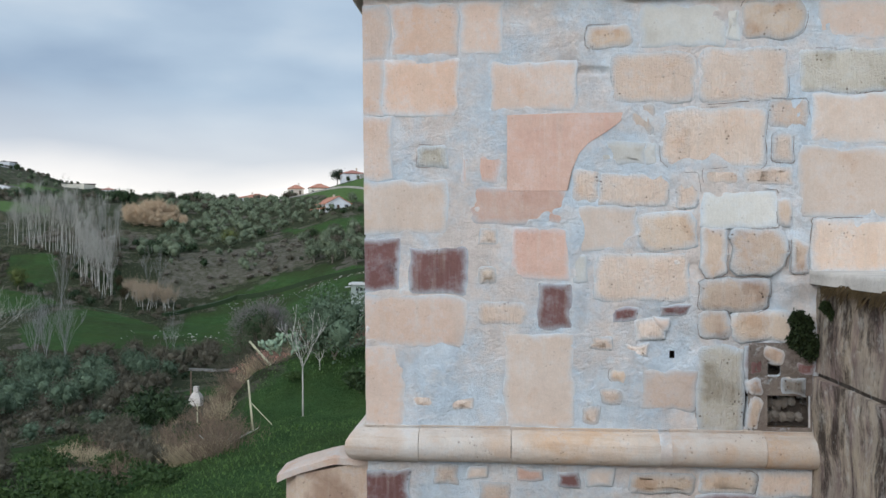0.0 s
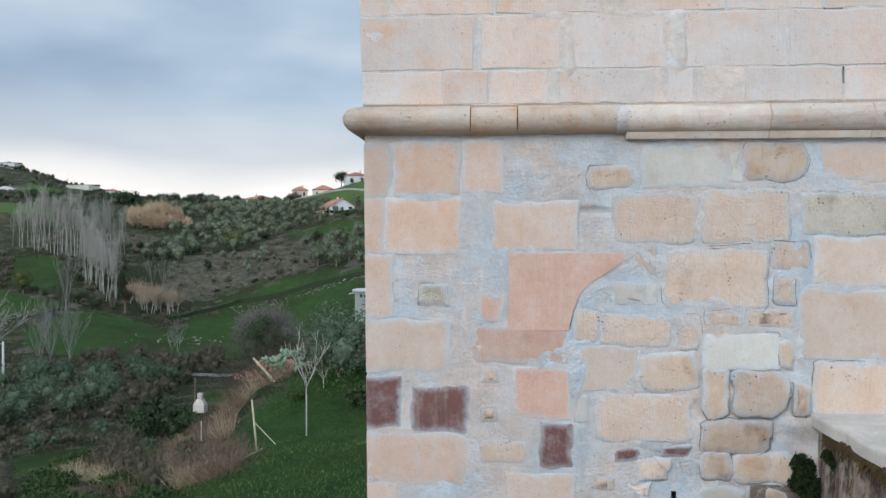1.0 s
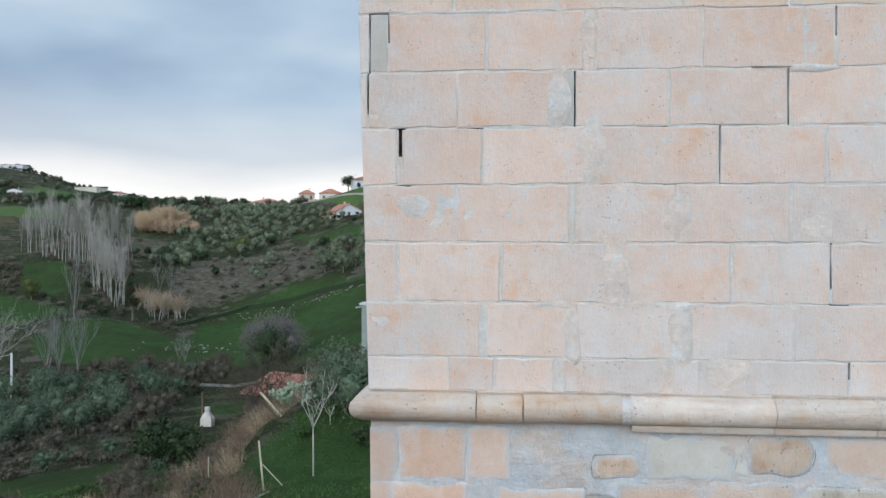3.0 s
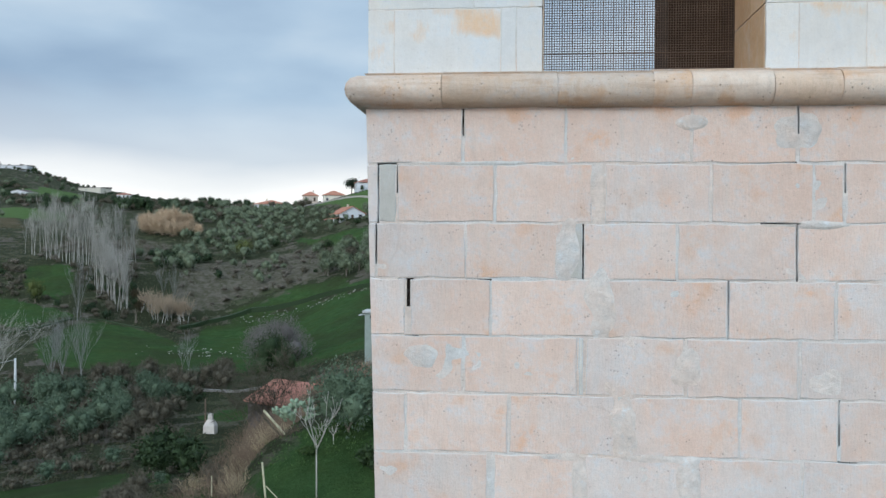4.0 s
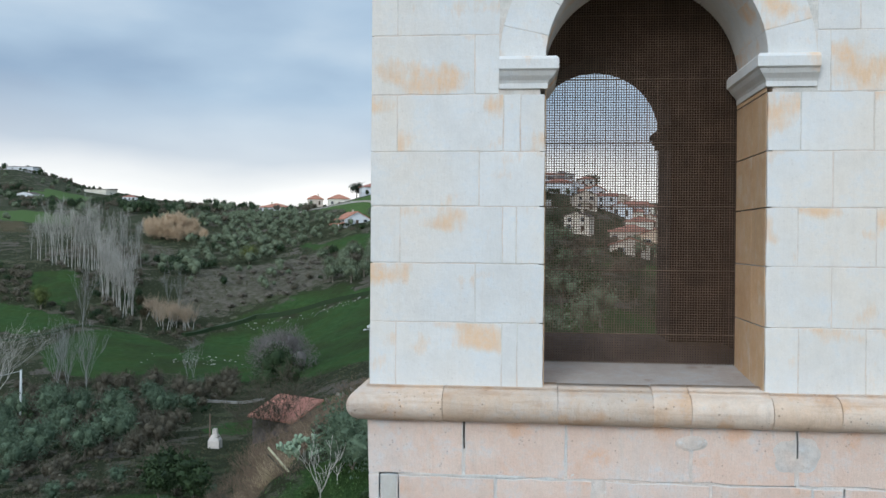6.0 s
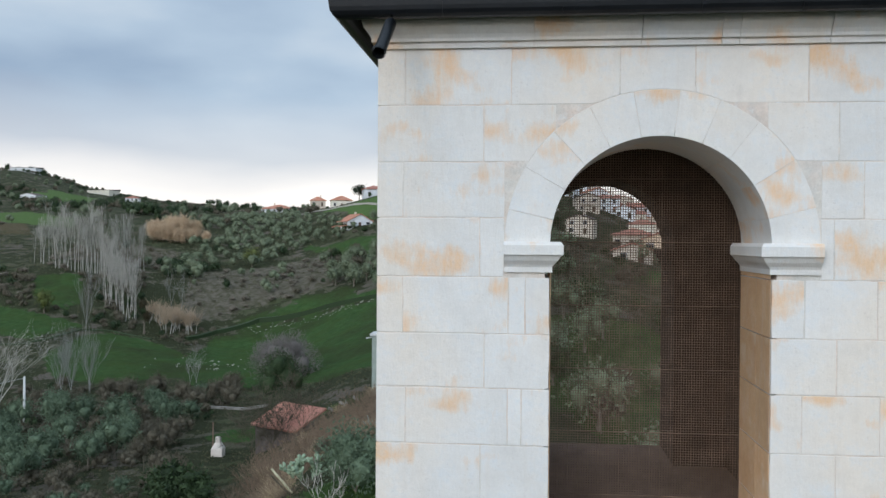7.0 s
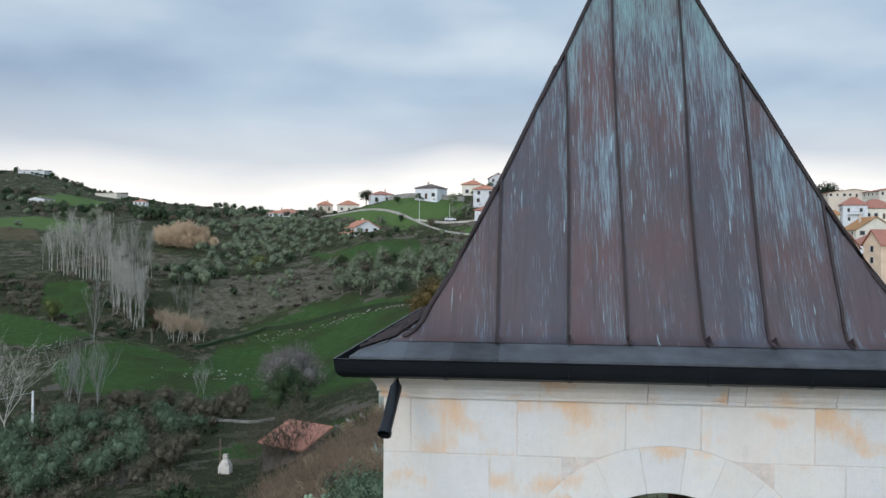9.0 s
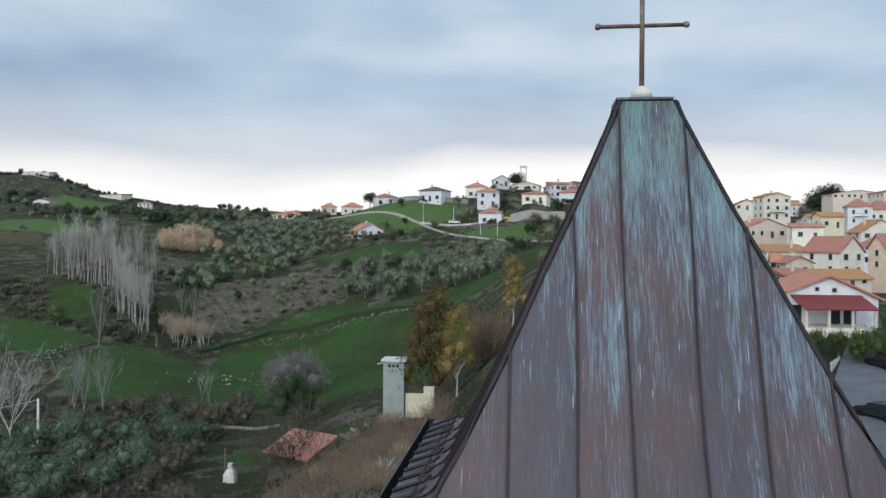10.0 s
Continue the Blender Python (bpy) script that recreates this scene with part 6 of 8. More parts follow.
            s = min(1.0, hw / floors / 2.9 * 1.05)
            if f == 0 and k == n // 2:
                part("door", DOOR_MESH, t, at=Matrix.LocRotScale((wx, -0.02, 0.0), None, (1, 1, s)))
                continue
            wo = part("window", FRAME_MESH, t, at=Matrix.LocRotScale((wx, -0.02, zf), None, (rnd.choice((0.9, 1.0, 1.3)), 1, s)))
            part("pane", PANE_MESH, wo)
        for k in range(max(1, int(d / 4))):
            wy = d * (k + 0.5) / max(1, int(d / 4))
            wo = part("window", FRAME_MESH, t, at=Matrix.Translation((-w / 2 - 0.02, wy, zf)) @ Matrix.Rotation(-math.pi / 2, 4, "Z") @ Matrix.Diagonal((1, 1, s, 1)))
            part("pane", PANE_MESH, wo)
    if floors > 1 and rnd.random() < 0.5:
        g = Geo()
        zf = hw / floors
        g.box(-w * 0.3, w * 0.3, -1.1, 0, zf - 0.15, zf)
        bal = part("balcony", g.mesh("balcony", PAINT[wall]), t)
        g = Geo()
        g.box(-w * 0.3, w * 0.3, -1.1, -1.06, zf + 0.85, zf + 0.92)
        for k in range(13):
            xx = -w * 0.3 + w * 0.6 * k / 12
            g.box(xx - 0.02, xx + 0.02, -1.1, -1.06, zf, zf + 0.86)
        part("railing", g.mesh("railing", RAILM), bal)
    return t


house(-59.2, 300, 17.2, 9.2, 1.7, 2.5, "gable", "white", "orange", 12.9, 0.5, porch=True)
house(-140.4, 465, 26.9, 16.3, 2.3, 2.5, "hip", "white", "orange")
house(-109.4, 440, 29.7, 8.0, 3.0, 2.1, "hip", "beige", "orange")
house(-94.0, 428, 28.7, 10.7, 3.6, 2.3, "hip", "cream", "orange")
house(-61.9, 345, 29.7, 8.9, 3.4, 1.6, "hip", "white", "rust")
house(-40.7, 322, 30.3, 9.3, 4.1, 1.7, "hip", "white", "dark")
house(-24.3, 335, 32.4, 7.7, 4.2, 1.8, "hip", "cream", "orange")
house(-17.7, 310, 27.7, 8.0, 5.5, 1.5, "hip", "white", "orange")
house(-16.4, 300, 21.2, 8.2, 3.9, 1.8, "hip", "white", "rust")
house(-14.6, 355, 38.2, 7.0, 2.6, 1.9, "gable", "white", "rust")
house(-0.9, 305, 28.9, 8.9, 3.2, 1.4, "hip", "cream", "rust")
house(-4.6, 345, 36.2, 11.2, 1.6, 1.6, "gable", "cream", "rust")
house(8.3, 350, 34.3, 9.0, 3.3, 1.9, "gable", "beige", "rust")
house(13.4, 325, 29.3, 9.6, 4.4, 1.7, "hip", "white", "rust")
house(93.8, 393, 29.7, 10.0, 2.5, 2.2, "gable", "cream", "rust")
house(96.7, 355, 24.7, 11.5, 9.0, 1.7, "gable", "cream", "brown")
house(71.9, 273, 16.6, 12.6, 3.6, 2.5, "gable", "beige", "orange")
house(80.5, 261, 16.2, 8.8, 3.6, 1.5, "flat", "cream", "orange")
house(62.5, 216, 9.6, 10.9, 3.3, 2.0, "flat", "pale", "brown")
house(73.3, 204, 7.5, 7.4, 5.8, 3.4, "gable", "cream", "rust", 11.2, 0.5)
house(101.3, 303, 20.4, 8.4, 3.9, 1.4, "gable", "yellow", "brown")
house(123.4, 340, 22.2, 8.8, 6.9, 3.0, "hip", "white", "rust")
house(135.7, 348, 24.1, 12.3, 4.1, 3.6, "hip", "cream", "rust")
house(100.1, 258, 13.6, 11.3, 4.9, 3.6, "gable", "cream", "brown")
house(53.9, 195, 8.7, 2.0, 2.8, 1.2, "gable", "peach", "orange")
house(58.0, 192, 7.8, 6.5, 3.0, 1.4, "gable", "beige", "rust")
house(90.1, 228, 9.4, 12.6, 4.3, 2.8, "gable", "white", "rust")
house(162.8, 453, 37.8, 24.7, 2.5, 1.8, "gable", "beige", "rust")
house(79.1, 190, 9.3, 8.4, 4.9, 3.0, "gable", "peach", "rust")
house(172.6, 423, 36.7, 18.2, 2.7, 1.8, "gable", "cream", "rust")
house(62.6, 177, 6.6, 12.1, 1.4, 1.7, "gable", "beige", "brown")
house(51.5, 171, 7.0, 5.4, 1.8, 1.4, "flat", "pale", "rust")

# houses behind the tower, seen through the belfry
house(19.5, 152, 8.0, 7.0, 2.6, 1.2, "gable", "beige", "rust")
house(27.5, 175, 9.5, 7.5, 3.0, 1.4, "gable", "peach", "rust")
house(25.5, 205, 10.5, 9.0, 3.2, 1.5, "hip", "beige", "rust")
house(16.4, 262, 14.5, 8, 4.5, 1.4, "gable", "beige", "dark", turn=-0.3)
house(34, 250, 13.0, 8, 4.2, 1.5, "hip", "cream", "rust")
br = random.Random(78)
for k in range(17):
    y = br.uniform(292, 350)
    x = 12 + 44 * (k + br.uniform(-0.3, 0.3)) / 17
    house(x, y, land(x, y), br.uniform(6.5, 9.5), br.choice((3.0, 3.2, 5.2)), br.uniform(1.2, 1.8), br.choice(("gable", "hip", "flat")), br.choice(("white", "cream", "pale", "white", "beige")), br.choice(("rust", "rust", "orange", "dark")))
# lower houses crowding the village slope
vr = random.Random(77)
for k in range(46):
    y = vr.uniform(340, 620)
    u = vr.uniform(0.195, 0.42)
    x = u * (y + 5)
    house(x, y, land(x, y), vr.uniform(8, 14), vr.choice((3.0, 3.2, 5.8, 6.2, 6.4)), vr.uniform(1.4, 2.2), vr.choice(("gable", "gable", "hip", "flat")), vr.choice(("white", "cream", "cream", "beige", "peach", "pale", "white")), vr.choice(("rust", "rust", "orange", "brown")))
# far farms on the opposite ridge
for x, y, w, hw, kind, wall, tiles in ((-470, 758, 24, 3.0, "flat", "white", "dark"), (-324, 526, 13, 3.2, "gable", "white", "dark"), (-388, 742, 22, 3.5, "flat", "cream", "dark"), (-278, 579, 9, 5.5, "hip", "white", "rust")):
    house(x, y, land(x, y) + 0.4, w, hw, 1.4, kind, wall, tiles, windows=w < 12)

# white house with a wide gable and a dark red veranda roof
vh = thing("veranda_house", "white gabled house with dark red veranda roof", "house", (35.2, 98.0, 5.3), "village houses")
g = Geo()
g.box(-6.5, 6.0, 5.0, 16.0, -2.5, 3.3)
g.quad((-6.5, 5.0, 3.3), (6.0, 5.0, 3.3), (0.3, 5.0, 5.9))
g.quad((6.0, 16.0, 3.3), (-6.5, 16.0, 3.3), (0.3, 16.0, 5.9))
part("wall", g.mesh("wall", PAINT["white"]), vh)
g = Geo()
prof = [(-7.1, 3.05), (0.3, 5.95), (6.6, 3.05), (6.6, 3.3), (0.3, 6.2), (-7.1, 3.3)]
g.v = [(a, yy, c) for yy in (4.4, 16.5) for a, c in prof]
g.f = [(5, 4, 1, 0), (4, 3, 2, 1), (6, 7, 10, 11), (7, 8, 9, 10)] + [((j + 1) % 6, (j + 1) % 6 + 6, j + 6, j) for j in range(6)]
part("roof", g.mesh("roof", ROOFS["orange"]), vh)
VRED = plain_mat("dark_red_sheet_roof", (122, 52, 50), 0.6, 0, 0.2, 1.0)
g = Geo()
g.v = [(-4.2, -0.8, 2.45), (4.0, -0.8, 2.45), (4.0, 5.0, 3.75), (-4.2, 5.0, 3.75), (-4.2, -0.8, 2.30), (4.0, -0.8, 2.30), (4.0, 5.0, 3.6), (-4.2, 5.0, 3.6)]
g.f = [(0, 1, 2, 3), (7, 6, 5, 4), (4, 5, 1, 0), (5, 6, 2, 1), (6, 7, 3, 2), (7, 4, 0, 3)]
part("veranda_roof", g.mesh("veranda_roof", VRED), vh, "dark red sloping veranda roof")
for x in (-3.9, -1.4, 1.2, 3.7):
    g = Geo()
    g.box(x - 0.14, x + 0.14, -0.5, -0.2, -0.4, 2.4)
    part("post", g.mesh("post", PAINT["beige"]), vh)
g = Geo()
g.box(-6.4, 4.6, -0.9, 5.0, -2.5, 0.25)
part("terrace", g.mesh("terrace", PAINT["cream"]), vh)
# doorways as dark panels, the shade inside them put into the colour
for x in (-3.6, 0.9, 2.7):
    g = Geo()
    g.box(x - 0.7, x + 0.7, 4.95, 5.05, 0.26, 2.5)
    part("door", g.mesh("door", PANE), vh, "dark panel standing for a shaded open doorway under the veranda")
for x, z in ((-1.1, 4.2), (0.9, 4.1)):
    wo = part("window", FRAME_MESH, vh, at=Matrix.LocRotScale((x, 4.98, z), None, (0.5, 1, 0.35) if z > 3 else (1.6, 1, 0.9)))
    part("pane", PANE_MESH, wo)

# open bell gable of the village church
bg = thing("bell_gable", "cream church bell turret with two arched openings", "bell turret", (126.0, 352, 10.0))
g = arch_wall(-2.4, 0, 4.0, 8.0, -1.1, 0.75, 6.2, 0, 0.8, 12)
k = len(g.v)
h2 = arch_wall(0, 2.4, 4.0, 8.0, 1.1, 0.75, 6.2, 0, 0.8, 12)
g.v += h2.v
g.f += [tuple(i + k for i in f) for f in h2.f]
g.box(-2.4, 2.4, 0, 3.6, -3, 4.0)
part("wall", g.mesh("wall", PAINT["cream"]), bg)
g = Geo()
g.v = [(-2.8, -0.4, 8.0), (2.8, -0.4, 8.0), (2.8, 1.2, 8.0), (-2.8, 1.2, 8.0), (0, 0.4, 9.2)]
g.f = [(3, 2, 1, 0), (0, 1, 4), (1, 2, 4), (2, 3, 4), (3, 0, 4)]
part("roof", g.mesh("roof", ROOFS["rust"]), bg)
g = Geo()
g.box(-2.0, 2.0, 3.0, 3.4, 4, 8)
part("back_wall", g.mesh("back_wall", PAINT["beige"]), bg)

# slim church tower on the hill
ct = thing("church_tower", "slim pale church tower on the hilltop", "tower", (-5.6, 360, 33))
g = Geo()
g.box(-1.4, 1.4, 0, 2.8, -4, 11.0)
for x in (-1.4, 0.9):
    for y in (0, 2.3):
        g.box(x, x + 0.5, y, y + 0.5, 11.0, 13.6)
g.box(-1.6, 1.6, -0.2, 3.0, 13.6, 14.2)
part("wall", g.mesh("wall", PAINT["pale"]), ct)

# ---- things in the valley ----
CONC = plain_mat("pale_concrete", (206, 206, 204), 0.9, 0, 0.15, 2.0)
pole = thing("utility_pole", "pale concrete utility pole with a cable", "utility pole", (-72.0, 113, land(-72, 113)))
g = Geo()
g.tube([(0, 0, -1), (0, 0, 4), (0, 0, 8.0)], [0.22, 0.19, 0.14], 8)
part("shaft", g.mesh("shaft", CONC, True), pole)
g = Geo()
g.box(-1.3, -0.4, -0.4, 0.4, -0.6, 1.0)
part("meter_box", g.mesh("meter_box", CONC), pole)
g = Geo()
pts = [(-40 + 4 * k, -8 + 0.8 * k, 2.0 + 5.8 * (k / 10) ** 1.6) for k in range(11)]
g.tube(pts, [0.035] * 11, 4, False)
part("cable", g.mesh("cable", CONC), pole)
for x, y, h in ((-41, 305, 7.5), (-13, 285, 9.5), (-19, 289, 6.0), (-64, 335, 6.0), (-30, 306, 5.5)):
    p = thing("street_lamp", "thin grey lamp post by the lane", "street lamp", (x, y, land(x, y)), "lamp posts")
    g = Geo()
    g.tube([(0, 0, -0.5), (0, 0, h)], [0.11, 0.07], 6)
    part("post", g.mesh("post", CONC), p)
    g = Geo()
    g.tube([(0, 0, h - 0.05), (0.7, 0, h + 0.1)], [0.05, 0.09], 6)
    part("lamp_arm", g.mesh("lamp_arm", CONC), p)

shed = thing("garden_shed", "low stone shed with a rusty red tiled roof", "shed", Matrix.Translation((-26.6, 92, -10.9)) @ Matrix.Rotation(-0.5, 4, "Z"))
g = Geo()
g.box(-3.4, 3.0, -2.2, 2.2, -4.0, 1.6)
part("wall", g.mesh("wall", plain_mat("rough_grey_shed_stone", (128, 118, 112), 0.95, 0, 0.35, 1.5, 0.8)), shed)
g = Geo()
g.v = [(-3.8, -2.6, 1.5), (3.3, -2.6, 1.5), (3.3, 2.6, 3.3), (-3.8, 2.6, 3.3), (-3.8, -2.6, 1.7), (3.3, -2.6, 1.7), (3.3, 2.6, 3.5), (-3.8, 2.6, 3.5)]
g.f = [(3, 2, 1, 0), (0, 1, 5, 4), (1, 2, 6, 5), (2, 3, 7, 6), (3, 0, 4, 7), (4, 5, 6, 7)]
part("roof", g.mesh("roof", tile_mat("faded_red_tiles", (172, 112, 96), (204, 148, 130))), shed)
for x in (1.2, 2.4):
    g = Geo()
    g.box(x, x + 0.9, 2.21, 2.3, -1.5, 1.2)
    part("sheet_panel", g.mesh("sheet_panel", CONC), shed)
vine = bare_tree("bare_vine", "leafless grey-brown creeper against the shed", 27, 5.2, 0.05, 0.12, 4, 3, 0.7, 0.02, TWIG, "bare creepers", 0.012)
for x, y, sc in ((-29.5, 88.0, 1.0), (-27.8, 88.2, 1.1), (-26.0, 88.6, 1.1), (-24.6, 89.4, 1.0), (-30.6, 90.0, 0.9)):
    put(vine, x, y, sc)
put(bare_tree("bare_sapling", "leafless brown sapling beside the shed", 25, 4.0, 0.06, 0.25, 3, 3, 0.6, 0.08, TWIG, "", 0.022), -27.5, 87.5)

bq = thing("garden_oven", "white masonry garden oven with a chimney", "garden oven", Matrix.Translation((-36.3, 95, -15.0)) @ Matrix.Scale(0.85, 4))
WHITE = plain_mat("whitewashed_masonry", (224, 214, 204), 0.9, 0, 0.15, 2.0)
g = Geo()
g.box(-0.8, 0.8, -0.7, 0.7, -1.5, 2.3)
part("hearth", g.mesh("hearth", WHITE), bq)
g = Geo()
g.v = [(-0.8, -0.7, 2.3), (0.8, -0.7, 2.3), (0.8, 0.7, 2.3), (-0.8, 0.7, 2.3), (-0.4, -0.3, 3.1), (0.4, -0.3, 3.1), (0.4, 0.4, 3.1), (-0.4, 0.4, 3.1)]
g.f = [(0, 1, 5, 4), (1, 2, 6, 5), (2, 3, 7, 6), (3, 0, 4, 7), (4, 5, 6, 7)]
g.box(-0.32, 0.32, -0.25, 0.35, 3.1, 3.9)
part("chimney", g.mesh("chimney", WHITE), bq)
g = Geo()
g.tube([(-0.75, 0, 2.0), (-0.75, 0, 6.0)], [0.12, 0.10], 6)
part("flue_pipe", g.mesh("flue_pipe", IRON), bq)

cab = thing("transformer_cabin", "tall narrow pale green transformer cabin", "transformer cabin", (-17.2, 100, -5.9))
g = Geo()
g.box(-1.3, 1.3, 0, 2.6, -2, 6.2)
part("wall", g.mesh("wall", plain_mat("pale_green_render", (158, 168, 160), 0.9, 0, 0.12, 1.0)), cab)
g = Geo()
g.box(-1.55, 1.55, -0.25, 2.85, 6.2, 6.45)
part("roof", g.mesh("roof", CONC), cab)
for x in (-0.5, 0.0, 0.5):
    g = Geo()
    g.box(x - 0.16, x + 0.16, -0.03, 0.1, 5.5, 5.82)
    part("vent", g.mesh("vent", PANE), cab)
g = Geo()
g.tube([(-2.0, -0.2, 5.9), (-1.3, 0.2, 6.0)], [0.09, 0.09], 6)
part("insulator", g.mesh("insulator", CONC), cab)
yw = thing("low_yellow_wall", "low cream garden wall beside the cabin", "wall", (-14.1, 100.5, -5.8))
g = Geo()
g.box(-1.7, 0.6, 0, 0.35, -1.5, 2.1)
g.box(0.6, 1.9, 0, 0.35, -1.5, 3.0)
part("wall", g.mesh("wall", PAINT["yellow"]), yw)
for x, y, z, a in ((-21.5, 97, 0, 0.3), (-19.7, 96, 0, -0.4), (-22.8, 96.5, 0, 0.9), (-20.6, 95, 0, 1.4)):
    t = thing("scrap_board", "pale discarded board leaning in the garden", "board", Matrix.Translation((x, y, land(x, y) + 0.5)) @ Matrix.Rotation(a, 4, "Z") @ Matrix.Rotation(0.5, 4, "Y"), "scrap boards")
    g = Geo()
    g.box(-0.45, 0.45, -0.03, 0.03, -0.25, 0.1)
    part("board", g.mesh("board", WALLST), t)

# posts and planks in the garden
PALEWOOD = bark_mat("weathered_pale_wood", (170, 164, 136), (206, 200, 170))


def stick(name, label, a, b, r, material, group=""):
    t = thing(name, label, "post", a, group)
    g = Geo()
    d = Vector(b) - Vector(a)
    g.tube([tuple(-0.2 * d.normalized()), tuple(d * 0.5), tuple(d)], [r, r * 0.95, r * 0.9], 6)
    part("shaft", g.mesh("shaft", material), t)


stick("fence_post", "pale yellowish wooden fence post", (-9.7, 29.2, land(-9.7, 29.2)), (-9.9, 29.2, 0.16), 0.045, PALEWOOD)
stick("prop", "thin bracing stick beside the post", (-8.9, 29.2, land(-8.9, 29.2)), (-9.75, 29.2, -0.8), 0.022, PALEWOOD)
stick("plank", "grey plank leaning in the weeds", (-10.85, 36.0, land(-10.85, 36.0)), (-11.9, 36.0, 0.91), 0.06, PALEWOOD)
stick("plank", "dark plank leaning in the weeds", (-11.15, 36.3, land(-11.15, 36.3)), (-12.0, 36.3, 0.5), 0.045, TWIG)
for k in range(9):
    bx, by = -10.9 + 0.12 * k, 27.4 + 0.1 * (k % 3)
    stick("cut_branch", "pale pruned branch lying on the grass", (bx, by, land(bx, by)), (bx - 0.9 + 0.22 * k, by + 0.3, land(bx, by) + 0.15 + 0.35 * abs(math.sin(k * 1.7))), 0.012, FIGBARK, "pruned branches")
stick("fence_post", "thin pale wooden stake", (-13.6, 33.5, land(-13.6, 33.5)), (-13.6, 33.5, land(-13.6, 33.5) + 1.5), 0.03, PALEWOOD)
stick("fence_post", "thin green stake by the leafy shrub", (-5.35, 31, land(-5.35, 31)), (-5.35, 31, land(-5.35, 31) + 1.3), 0.02, PALEWOOD)
stick("fence_post", "tall thin pale wooden stake", (-38.7, 80, land(-38.7, 80)), (-38.7, 80, -10.2), 0.05, TWIG)


def car(x, y, a, rgb, label):
    t = thing("car", label, "car", Matrix.Translation((x, y, land(x, y) + 0.12)) @ Matrix.Rotation(a, 4, "Z"), "parked cars")
    m = plain_mat("car_paint_" + label.split()[0], rgb, 0.25, 0.0, 0.05, 1.0, 0.0)
    prof = [(-2.1, 0.35), (2.1, 0.35), (2.1, 0.75), (1.75, 0.9), (1.0, 0.98), (0.35, 1.45), (-1.2, 1.48), (-1.95, 1.0), (-2.1, 0.8)]
    g = Geo()
    for s, k in ((-0.85, 1), (-0.72, 2), (0.72, 2), (0.85, 1)):
        g.v += [(px, s, pz if pz > 1.2 and k == 2 or pz <= 1.2 else pz - 0.05) for px, pz in prof]
    n = len(prof)
    for i in range(3):
        for j in range(n):
            p, q = i * n + j, i * n + (j + 1) % n
            g.f.append((p, q, q + n, p + n))
    g.f += [tuple(reversed(range(n))), tuple(3 * n + j for j in range(n))]
    part("body", g.mesh("body", m), t)
    g = Geo()
    g.box(-1.5, 0.65, -0.865, 0.865, 1.02, 1.34)
    part("side_glass", g.mesh("side_glass", PANE), t)
    for wx in (-1.3, 1.3):
        for s in (-0.8, 0.8):
            g = Geo()
            g.tube([(wx, s - 0.1, 0.32), (wx, s + 0.1, 0.32)], [0.32, 0.32], 12)
            part("wheel", g.mesh("wheel", GUTTER), t)
    for s in (-0.6, 0.6):
        g = Geo()
        g.box(2.06, 2.12, s - 0.2, s + 0.2, 0.62, 0.78)
        part("headlight", g.mesh("headlight", FRAMEM), t)


car(35.4, 85.5, 1.9, (34, 36, 40), "black parked car on the street")
car(29.2, 70.5, 2.1, (40, 44, 46), "dark grey parked car on the street")
car(39.5, 96, 1.8, (44, 46, 52), "black parked hatchback by the house")
car(-9.5, 300, 0.2, (190, 196, 90), "yellowish parked car by the lane")
car(-29.5, 304, 0.1, (216, 218, 220), "white car on the lane")
fence = thing("gate_fence", "white metal fence beside the street", "fence", Matrix.Translation((29.6, 84, land(29.6, 84))) @ Matrix.Rotation(1.1, 4, "Z"))
for k in range(9):
    g = Geo()
    g.box(k * 0.7, k * 0.7 + 0.08, 0, 0.06, -0.5, 1.2)
    part("post", g.mesh("post", CONC), fence)
g = Geo()
g.box(0, 5.7, 0.01, 0.05, 0.9, 1.0)
part("rail", g.mesh("rail", CONC), fence)

# ---- walls that join the tower ----
def stained_mat():
    """Old render with black lichen runs and purple-brown stones showing."""
    m, N, b = mat_base("lichen_stained_render", 0.95)
    p = N.n("ShaderNodeNewGeometry").outputs["Position"]
    q = N.scaled(p, 4.0, 4.0, 1.0)
    col = N.mix(N.ramp(N.noise(p, 2.2, 6.0, 0.65), (0.35, 0.0), (0.65, 1.0)), lin(188, 170, 148), lin(164, 152, 140))
    col = N.mix(N.ramp(N.noise(q, 1.3, 6.0, 0.7), (0.46, 0.0), (0.58, 0.8)), col, lin(132, 112, 108))
    col = N.mix(N.ramp(N.noise(N.scaled(p, 7.0, 7.0, 2.4), 1.0, 9.0, 0.75), (0.46, 0.0), (0.58, 0.92)), col, lin(62, 52, 46))
    col = N.mix(N.ramp(N.noise(p, 9.0, 6.0, 0.7), (0.54, 0.0), (0.70, 0.6)), col, lin(206, 200, 190))
    N.put(b.inputs["Base Color"], col)
    bump(N, b, N.math("ADD", N.noise(p, 12.0, 8.0, 0.7), N.noise(p, 3.0, 4.0)), 0.9, 0.03)
    return m


STAINED = stained_mat()
pw = thing("parapet_wall", "stained old parapet wall meeting the tower", "wall")


